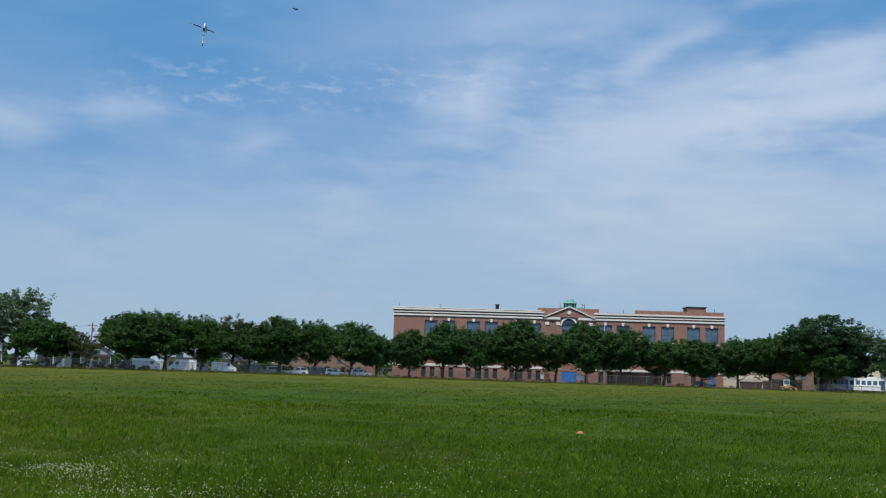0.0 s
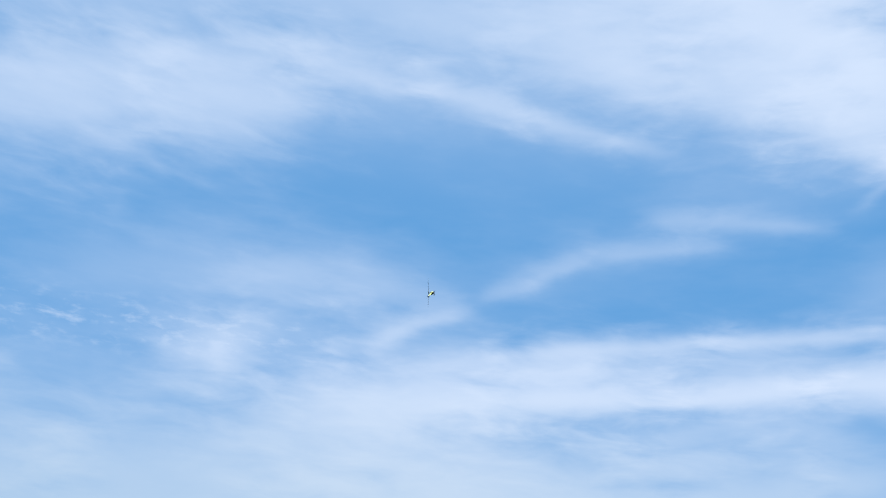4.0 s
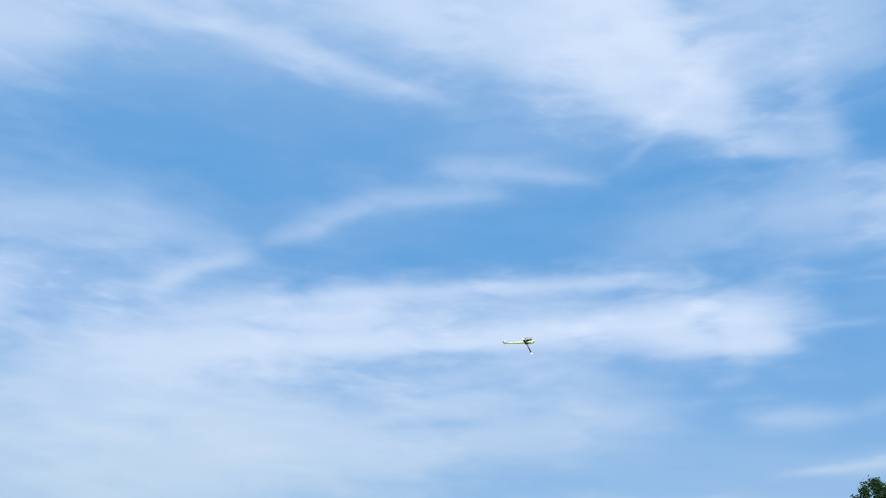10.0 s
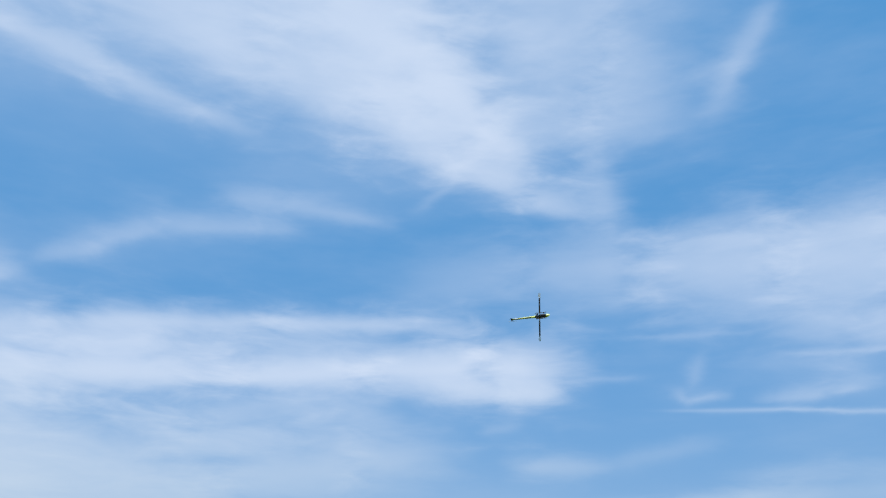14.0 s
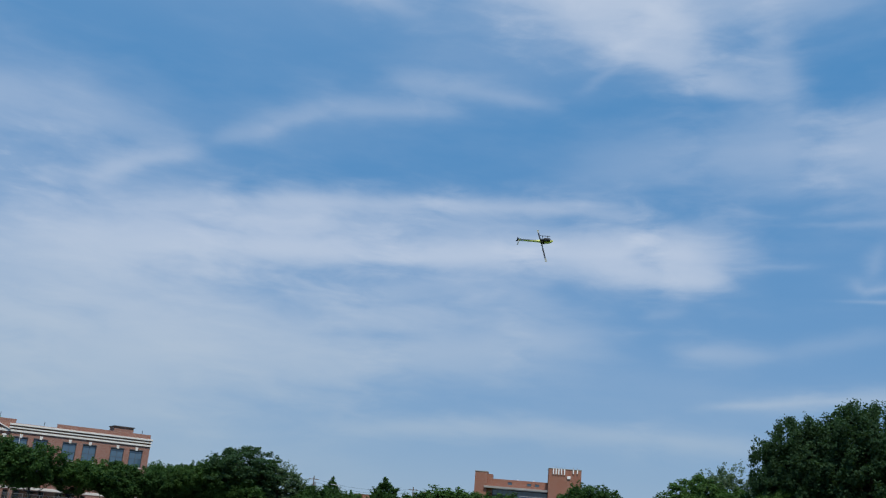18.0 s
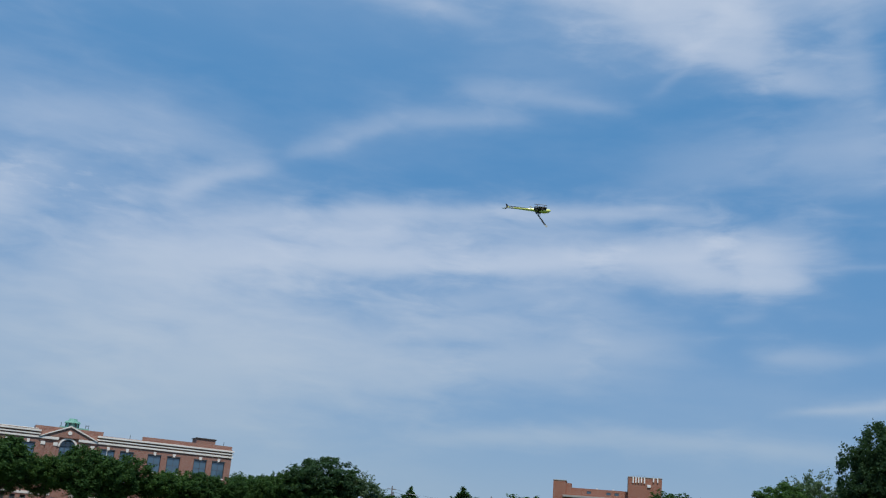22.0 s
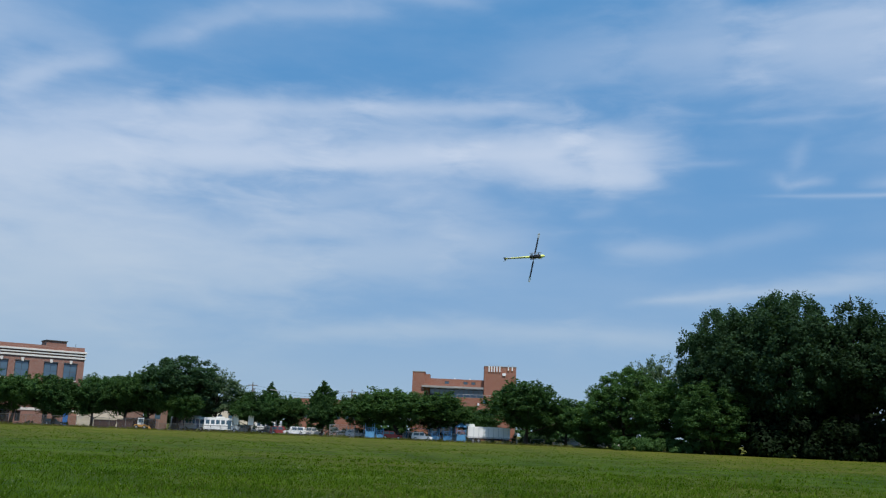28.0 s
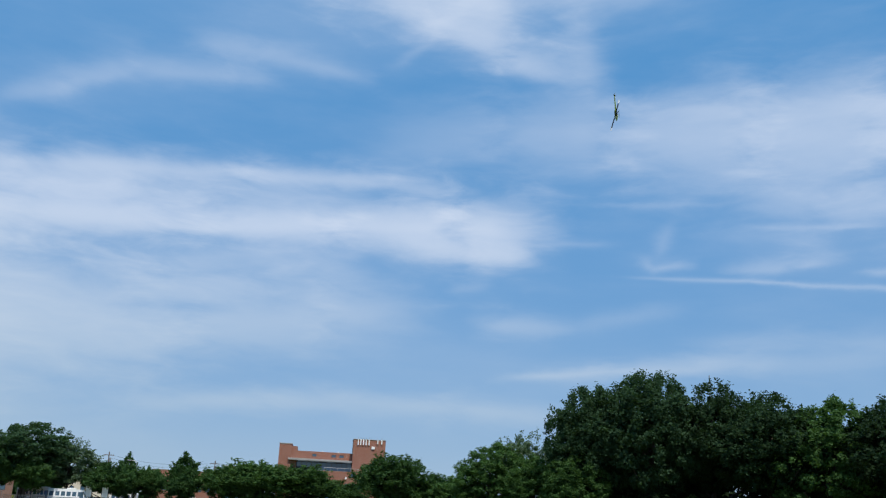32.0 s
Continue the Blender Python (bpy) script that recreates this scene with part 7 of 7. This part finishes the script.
def play_tower(label, heading, metres, wide, deck, roofed, tall):
    ob = thing("play_tower", label, "playground", spot_of(heading, metres, 0.0, 12), "blue playground frames")
    h = wide / 2
    for x in (-h, h):
        for y in (-h, h):
            part("post", rod((x, y, 0), (x, y, tall - (0.9 if roofed else 0)), 0.07), SKY_BLUE, ob)
    part("deck", box(-h, h, -h, h, deck - 0.08, deck), SKY_BLUE, ob)
    for y in (-h, h):
        for i in range(7):
            x = -h + wide * (i + 0.5) / 7
            part("bar", rod((x, y, deck), (x, y, deck + 0.85), 0.03, sides=6), SKY_BLUE, ob)
        part("hand_rail", rod((-h, y, deck + 0.85), (h, y, deck + 0.85), 0.04), SKY_BLUE, ob)
    part("panel", box(-h + 0.1, h - 0.1, -h - 0.04, -h + 0.02, 0.15, deck - 0.1, None, 0.01), SKY_BLUE, ob)
    if roofed:
        bm = rod((0, 0, tall - 0.95), (0, 0, tall), h * 1.75, 0.12, None, 4)
        bmesh.ops.rotate(bm, verts=bm.verts, cent=(0, 0, 0), matrix=Matrix.Rotation(radians(45), 3, "Z"))
        part("roof", bm, SKY_BLUE, ob, "blue pyramid roof")
    part("slide", outline([(h, deck), (h + 1.9, 0.25), (h + 2.3, 0.25), (h + 2.3, 0.33), (h + 1.95, 0.34), (h, deck + 0.1)], -0.28, 0.28), SKY_BLUE, ob)
    part("ladder", box(-h - 0.08, -h - 0.02, -0.3, 0.3, 0.05, deck), STEEL, ob)


play_tower("blue playground tower with a pyramid roof", 8.1, 204.8, 1.9, 1.5, True, 4.0)
play_tower("open blue playground frame with rails", 7.3, 204.6, 1.7, 1.2, False, 2.9)
play_tower("open blue playground frame with rails", 6.6, 204.8, 1.6, 1.1, False, 2.6)
play_tower("blue playground frame beneath a tree", 2.75, 203.6, 1.9, 1.4, False, 3.0)
play_tower("low blue playground frame beneath a tree", 3.35, 203.8, 1.5, 0.9, False, 2.2)


def swing():
    ob = thing("swing_frame", "blue swing frame beside the playground", "swing", spot_of(5.6, 208, 0.0, 5))
    for x in (-2.4, 2.4):
        for y in (-0.9, 0.9):
            part("leg", rod((x, y, 0), (x, 0, 2.4), 0.05), SKY_BLUE, ob)
    part("beam", rod((-2.4, 0, 2.4), (2.4, 0, 2.4), 0.06), SKY_BLUE, ob)
    for x in (-1.5, -0.5, 0.6, 1.6):
        part("chain", rod((x - 0.22, 0, 0.55), (x - 0.22, 0, 2.4), 0.015, sides=5), STEEL, ob)
        part("chain", rod((x + 0.22, 0, 0.55), (x + 0.22, 0, 2.4), 0.015, sides=5), STEEL, ob)
        part("swing_seat", box(x - 0.26, x + 0.26, -0.1, 0.1, 0.5, 0.55, None, 0.02), BLACK, ob)


swing()


def picnic_table(label, heading, metres):
    ob = thing("picnic_table", label, "table", spot_of(heading, metres, 0.0, 5), "pale picnic tables")
    part("tabletop", box(-0.95, 0.95, -0.4, 0.4, 0.7, 0.76, None, 0.01), CONCRETE, ob)
    for s in (-1, 1):
        part("bench", box(-0.95, 0.95, s * 0.75 - 0.14, s * 0.75 + 0.14, 0.40, 0.46, None, 0.01), CONCRETE, ob)
        part("leg", box(s * 0.6 - 0.1, s * 0.6 + 0.1, -0.3, 0.3, 0.0, 0.698), CONCRETE, ob)
        part("brace", box(s * 0.6 - 0.06, s * 0.6 + 0.06, -0.85, 0.85, 0.30, 0.397), CONCRETE, ob)


picnic_table("pale concrete picnic table under the trees", 13.7, 203)
picnic_table("pale concrete picnic table under the trees", 15.1, 203)
picnic_table("pale concrete picnic table under the trees", 16.3, 200)


def pole(name, label, heading, metres, lift_top, radius, material, arm=False, category="pole"):
    tall = 1.7 + metres * math.tan(radians(lift_top))
    ob = thing(name, label, category, spot_of(heading, metres))
    part("shaft", rod((0, 0, 0), (0, 0, tall), radius, radius * 0.7), material, ob)
    if arm:
        part("crossarm", box(-1.1, 1.1, -0.06, 0.06, tall - 0.8, tall - 0.66), WOOD, ob)
        for x in (-0.9, -0.45, 0.45, 0.9):
            part("insulator", rod((x, 0, tall - 0.66), (x, 0, tall - 0.48), 0.04), STEEL, ob)
        part("transformer", rod((0.32, -0.1, tall - 2.2), (0.32, -0.1, tall - 1.3), 0.24, sides=12), STEEL, ob)
    return ob, tall


pole("utility_pole", "weathered wooden utility pole", -4.1, 230, 2.43, 0.16, WOOD, True)
pole("utility_pole", "weathered wooden utility pole", 1.64, 240, 2.3, 0.16, WOOD, True)
pole("utility_pole", "weathered wooden utility pole behind the houses", -49.6, 245, 2.1, 0.16, WOOD, True)
pole("utility_pole", "weathered wooden utility pole behind the houses", -56.6, 245, 2.3, 0.16, WOOD, True)
lamp, lamp_top = pole("street_lamp", "pale steel street lamp over the car park", -2.6, 215, 2.0, 0.09, STEEL, category="lamp")
part("arm", rod((0, 0, lamp_top), (-1.3, 0, lamp_top + 0.2), 0.05), STEEL, lamp)
part("head", box(-1.9, -1.2, -0.15, 0.15, lamp_top + 0.1, lamp_top + 0.25, None, 0.05), STEEL, lamp)
flag, flag_top = pole("flagpole", "bare white flagpole before the school", -20.15, 211, 3.15, 0.07, WHITE)
part("finial", rod((0, 0, flag_top), (0, 0, flag_top + 0.16), 0.09, 0.03), AMBER, flag)
pole("goal_post", "thin white post beside the playground", 11.4, 203, 0.26, 0.06, WHITE)
pole("goal_post", "thin white post beside the playground", 12.0, 203, 0.20, 0.06, WHITE)
pole("radio_mast", "thin mast rising behind the grove", 29.86, 205, 8.4, 0.16, STEEL)


def wires(h0, m0, z0, h1, m1, z1):
    """A slack cable between two pole tops."""
    ob = thing("power_line", "thin dark slack power line between two poles", "cable")
    a, b = at(h0, m0, z0), at(h1, m1, z1)
    last = None
    bm = bmesh.new()
    for i in range(13):
        s = i / 12
        p = a.lerp(b, s) - Vector((0, 0, 1.2 * 4 * s * (1 - s)))
        if last is not None:
            rod(last, p, 0.022, None, bm, 5)
        last = p
    part("cable", bm, BLACK, ob)


wires(-4.1, 230, 10.9, 1.64, 240, 10.8)
wires(1.64, 240, 10.8, 13.0, 246, 10.2)
wires(-4.1, 230, 10.2, 1.64, 240, 10.0)
wires(-56.6, 245, 10.8, -49.6, 245, 10.0)

traffic_cone = thing("field_marker", "small orange marker lying in the grass", "marker", spot_of(-21.5, 29.0, 0.0, 20))
part("base", box(-0.12, 0.12, -0.10, 0.10, 0.0, 0.03, None, 0.01), ORANGE, traffic_cone)
part("cap", rod((0, 0, 0.03), (0, 0, 0.08), 0.09, 0.05, sides=14), ORANGE, traffic_cone)

# ---- grass and clover ----


def grass(name, label, material, count, near, far, h0, h1, tall, wide, blades, seed, patchy=False):
    """Tufts of flat tapering blades over a sector of the field, tall in some patches and low in others."""
    rng = np.random.default_rng(seed)
    h = np.radians(h0 + (h1 - h0) * rng.random(count))
    r = near * (far / near) ** rng.random(count)
    x, y = np.sin(h) * r, np.cos(h) * r
    if patchy:
        keep = np.array([noise.noise((a * 0.16, b * 0.16, 9.0)) > 0.05 for a, b in zip(x, y)])
        x, y, r = x[keep], y[keep], r[keep]
    z = np.array([0.10 * noise.noise((a * 0.05, b * 0.05, 3.0)) for a, b in zip(x, y)]) - 0.02
    patch = np.array([noise.noise((a * 0.35, b * 0.35, seed)) + 0.6 * noise.noise((a * 1.3, b * 1.3, seed + 5)) for a, b in zip(x, y)])
    patch = np.clip(1.0 + 0.9 * patch, 0.35, 1.9)
    n = len(x)
    out = []
    for k in range(blades):
        a = rng.random(n) * 2 * math.pi
        t = tall * patch * (0.5 + 0.8 * rng.random(n))
        lean = (0.2 + 0.7 * rng.random(n)) * t
        w = wide * (0.6 + 0.7 * rng.random(n)) * np.clip(r / 18, 0.7, 5.0)
        ox, oy = rng.normal(size=n) * 0.07 + x, rng.normal(size=n) * 0.07 + y
        px, py = np.cos(a) * w, np.sin(a) * w
        lx, ly = -np.sin(a) * lean, np.cos(a) * lean
        out.append(np.stack([np.stack([ox - px, oy - py, z], 1), np.stack([ox + px, oy + py, z], 1), np.stack([ox + px * 0.5 + lx * 0.5, oy + py * 0.5 + ly * 0.5, z + t * 0.7], 1), np.stack([ox - px * 0.3 + lx, oy - py * 0.3 + ly, z + t], 1)], 1))
    return tagged(new(name, quads(name, np.concatenate(out), material)), label, "grass", kind="stuff")


grass("grass", "uneven tufts of green meadow grass", BLADE_GRASS, 62000, 11.5, 195, -60, 42, 0.075, 0.0065, 4, 31)
grass("short_grass", "dense short green grass of the near meadow", BLADE_GRASS, 42000, 12, 48, -60, 42, 0.10, 0.0075, 4, 36)
grass("seeding_grass", "pale seeding grass stalks in the meadow", SEED_GRASS, 26000, 12, 195, -60, 42, 0.12, 0.003, 2, 32, True)
grass("verge_grass", "tall unmown grass along the fence", SEED_GRASS, 9000, 193, 199.5, -60, 20, 0.34, 0.006, 3, 34)
grass("weeds", "darker broad-leaved weeds in the meadow", BLADE_GRASS, 9000, 12, 60, -60, 42, 0.11, 0.02, 4, 33, True)


def clover():
    """White clover heads, thick in patches and thin between."""
    rng = np.random.default_rng(41)
    spots = [(rng.uniform(-60, 42), 13 + 32 * rng.random() ** 1.5, rng.uniform(0.5, 1.7), rng.integers(12, 50)) for _ in range(60)]
    spots += [(-50.2, 15.9, 0.42, 300), (-51.0, 16.2, 0.4, 120), (-49.0, 14.9, 0.45, 120), (-47.7, 13.0, 0.6, 120), (-45.5, 13.1, 0.6, 110), (-43.3, 12.7, 0.6, 110), (-39.6, 12.9, 0.7, 60), (-34.7, 13.1, 0.6, 90), (-36.7, 14.2, 0.8, 40), (-45.6, 18.4, 0.8, 60), (-46.8, 18.0, 0.6, 50), (-52.7, 19.6, 1.2, 60), (-52.8, 14.8, 0.7, 50), (-50.5, 24.3, 1.5, 50), (-29.5, 16.4, 0.9, 50), (-26.6, 16.1, 0.9, 45), (-11.7, 16.1, 0.7, 60), (-8.5, 18.0, 0.9, 40), (-42.5, 14.8, 0.9, 50), (-22.4, 24.3, 1.6, 40)]
    pts = []
    for h, r, spread, k in spots:
        p = at(h, r)
        q = rng.normal(size=(k, 2)) * spread * np.array([1.0, 1.0])
        pts.append(np.stack([p.x + q[:, 0], p.y + q[:, 1]], 1))
    loose = 2600
    h = np.radians(rng.uniform(-58, 38, loose))
    r = 12 * (70 / 12) ** rng.random(loose)
    pts.append(np.stack([np.sin(h) * r, np.cos(h) * r], 1))
    pts = np.concatenate(pts)
    verts, faces = [], []
    for x, y in pts:
        s = 0.0055 + 0.005 * rng.random()
        z = 0.10 * noise.noise((x * 0.05, y * 0.05, 3.0)) + 0.07 + 0.07 * rng.random()
        b = len(verts)
        verts += [(x + s, y, z), (x, y + s, z), (x - s, y, z), (x, y - s, z), (x, y, z + s), (x, y, z - s * 0.7)]
        faces += [(b + i, b + (i + 1) % 4, b + 4) for i in range(4)] + [(b + (i + 1) % 4, b + i, b + 5) for i in range(4)]
    me = bpy.data.meshes.new("clover_flowers")
    me.from_pydata(verts, [], faces)
    me.materials.append(CLOVER)
    return tagged(new("clover_flowers", me), "white clover flowers in loose patches", "flowers", kind="stuff")


clover()

# ---- model helicopter ----


def lathe(profile, bm=None, sides=14, squash=1.0, z=0.0):
    """A body of rounded cross sections along x: rows of x, half width, half height, centre height."""
    bm = bm or bmesh.new()
    rings = []
    for x, w, h, cz in profile:
        rings.append([bm.verts.new((x, w * math.cos(2 * math.pi * k / sides), cz + h * math.sin(2 * math.pi * k / sides))) for k in range(sides)])
    for a, b in zip(rings, rings[1:]):
        for k in range(sides):
            bm.faces.new((a[k], a[(k + 1) % sides], b[(k + 1) % sides], b[k]))
    bm.faces.new(rings[0][::-1])
    bm.faces.new(rings[-1])
    bmesh.ops.recalc_face_normals(bm, faces=bm.faces)
    for f in bm.faces:
        f.smooth = True
    return bm


def helicopter():
    ob = thing("model_helicopter", "lime yellow and black radio-controlled helicopter in flight", "helicopter")
    # nose along +x, up +z, the mast stands over the origin and its head is 0.17 up
    part("canopy", lathe([(0.34, 0.008, 0.010, -0.030), (0.32, 0.032, 0.032, -0.025), (0.26, 0.052, 0.054, -0.012), (0.17, 0.062, 0.066, 0.0), (0.07, 0.058, 0.060, 0.012), (0.0, 0.040, 0.036, 0.03)]), YELLOW, ob, "glossy lime yellow canopy")
    part("canopy_flash", lathe([(0.20, 0.045, 0.016, -0.062), (0.15, 0.060, 0.022, -0.060), (0.07, 0.064, 0.026, -0.060), (-0.02, 0.052, 0.024, -0.058)]), BLACK, ob, "black lower canopy")
    part("canopy_top", lathe([(0.30, 0.026, 0.012, 0.020), (0.24, 0.044, 0.020, 0.036), (0.15, 0.050, 0.024, 0.052), (0.06, 0.044, 0.022, 0.056), (-0.06, 0.030, 0.016, 0.056)]), GLOSS_WHITE, ob, "white canopy top")
    part("frame", box(-0.17, 0.12, -0.034, 0.034, -0.085, 0.045, None, 0.012), CARBON, ob, "black carbon side frames")
    part("gearbox", box(-0.10, 0.06, -0.055, 0.055, 0.04, 0.085, None, 0.012), BLACK, ob)
    part("battery", box(-0.04, 0.20, -0.036, 0.036, -0.125, -0.088, None, 0.01), BLACK, ob)
    part("mast", rod((0, 0, 0.05), (0, 0, 0.19), 0.009), STEEL, ob)
    part("boom", lathe([(-0.06, 0.046, 0.052, 0.01), (-0.18, 0.040, 0.046, 0.01), (-0.45, 0.031, 0.036, 0.012), (-0.80, 0.026, 0.029, 0.015), (-0.96, 0.022, 0.024, 0.018)], sides=12), YELLOW, ob, "lime yellow tail boom")
    part("boom_sleeve", lathe([(-0.78, 0.029, 0.032, 0.015), (-0.86, 0.029, 0.032, 0.016)], sides=12), GLOSS_WHITE, ob, "white sleeve round the boom")
    part("boom_stripe", box(-0.93, -0.22, -0.010, 0.010, -0.030, -0.0185, None, 0.004), BLACK, ob, "black line under the boom")
    part("tail_fin", outline([(-0.93, 0.02), (-1.0, 0.09), (-1.03, 0.09), (-1.0, 0.01), (-1.03, -0.08), (-1.0, -0.08), (-0.93, -0.01)], -0.03, -0.022), CARBON, ob)
    part("tail_gearbox", box(-1.0, -0.94, -0.03, 0.04, -0.005, 0.04, None, 0.008), BLACK, ob)
    for s in (-1, 1):
        y = s * 0.10
        part("skid", rod((-0.17, y, -0.148), (0.22, y, -0.148), 0.010), BLACK, ob, "black skid tube")
        for x in (-0.08, 0.13):
            part("skid_strut", rod((x, s * 0.04, -0.09), (x, y, -0.148), 0.010), BLACK, ob)
        part("servo", box(-0.14, -0.07, min(s * 0.047, s * 0.075), max(s * 0.047, s * 0.075), -0.05, 0.0, None, 0.006), BLACK, ob)
    tail = part("tail_rotor", rod((-0.97, 0.04, 0.018), (-0.97, 0.075, 0.018), 0.014), ALU, ob)
    for s in (-1, 1):
        part("tail_blade", box(-0.984, -0.956, 0.062, 0.068, min(0.018 + s * 0.02, 0.018 + s * 0.15), max(0.018 + s * 0.02, 0.018 + s * 0.15), None, 0.002), GLOSS_WHITE, tail, "white tail blade")
    rotor = part("main_rotor", rod((0, 0, -0.025), (0, 0, 0.03), 0.022), ALU, ob)
    part("rotor_head", box(-0.07, 0.07, -0.02, 0.02, -0.012, 0.016, None, 0.006), BLACK, rotor)
    for s in (-1, 1):
        grip = box(min(s * 0.06, s * 0.13), max(s * 0.06, s * 0.13), -0.016, 0.016, -0.01, 0.012, None, 0.005)
        part("blade_grip", grip, ALU, rotor)
        pts = [(s * 0.12, 0.022), (s * 0.17, 0.028), (s * 0.66, 0.026), (s * 0.66, -0.024), (s * 0.17, -0.026), (s * 0.12, -0.018)]
        bm = bmesh.new()
        for z in (0.0045, -0.0045):
            bm.faces.new([bm.verts.new((x, y * s, z + abs(x) * 0.03)) for x, y in pts])
        part("blade", bm, CARBON, rotor, "dark carbon rotor blade")
        tip = ((s * 0.6602, 0.028), (s * 0.70, 0.038), (s * 0.81, 0.040), (s * 0.835, 0.018), (s * 0.835, -0.024), (s * 0.81, -0.036), (s * 0.70, -0.034), (s * 0.6602, -0.026))
        bm, film_bm = bmesh.new(), bmesh.new()
        bm.faces.new([bm.verts.new((x, y * s, -0.0055 + abs(x) * 0.03)) for x, y in tip])
        # Added film keeps the tip dark from above and lets sun through below
        film_bm.faces.new([film_bm.verts.new((x, y * s, 0.0055 + abs(x) * 0.03)) for x, y in tip])
        part("tip_film", film_bm, TIP_DARKENER, rotor, "added film that darkens the tip seen from above")
        part("blade_tip", bm, THIN_WHITE, rotor, "white rotor tip")
    for s in (-1, 1):
        part("link_rod", rod((s * 0.03, 0.03, -0.10), (s * 0.05, 0.03, -0.005), 0.003, sides=5), STEEL, rotor)
    rotor.location = (0, 0, 0.17)
    return ob, rotor, tail


heli, main_rotor, tail_rotor = helicopter()


def insect():
    ob = thing("dragonfly", "small dark dragonfly flitting past", "insect")
    part("body", lathe([(0.022, 0.001, 0.001, 0), (0.018, 0.004, 0.004, 0), (0.008, 0.005, 0.005, 0), (-0.01, 0.002, 0.002, 0), (-0.035, 0.0015, 0.0015, 0)], sides=8), BLACK, ob)
    for s in (-1, 1):
        for x in (0.008, -0.002):
            bm = bmesh.new()
            pts = [(x, 0.003), (x + 0.006, 0.018), (x + 0.003, 0.036), (x - 0.006, 0.034), (x - 0.005, 0.004)]
            top = [bm.verts.new((u, v * s, 0.0045)) for u, v in pts]
            low = [bm.verts.new((u, v * s, 0.0038)) for u, v in pts]
            bm.faces.new(top)
            bm.faces.new(low[::-1])
            for i in range(5):
                bm.faces.new((top[i], low[i], low[(i + 1) % 5], top[(i + 1) % 5]))
            part("wing", bm, BLACK, ob)
    return ob


dragonfly = insect()


def motions():
    walk(heli, [(t, pose(x, y, z, rx, ry, rz)) for t, x, y, z, rx, ry, rz in HELI_PATH])
    walk(main_rotor, [(t, pose(0, 0, 0.17, 0, 0, a)) for t, a in ROTOR_TURN])
    walk(tail_rotor, [(i / 10, Matrix.Translation((-0.97, 0, 0.018)) @ pose(0, 0, 0, 0, 70 * i, 0) @ Matrix.Translation((0.97, 0, -0.018))) for i in range(321)])
    a, b = EYE + aim(*FLY_FROM) * 11, EYE + aim(*FLY_TO) * 11
    out = a + (b - a) * 5
    walk(dragonfly, [(0.0, pose(*a, 0, 10, 170)), (0.1, pose(*b, 0, 10, 170)), (0.5, pose(*out, 0, 10, 170)), (32.0, pose(-70, -25, 0.9, 0, 0, 170))])


motions()
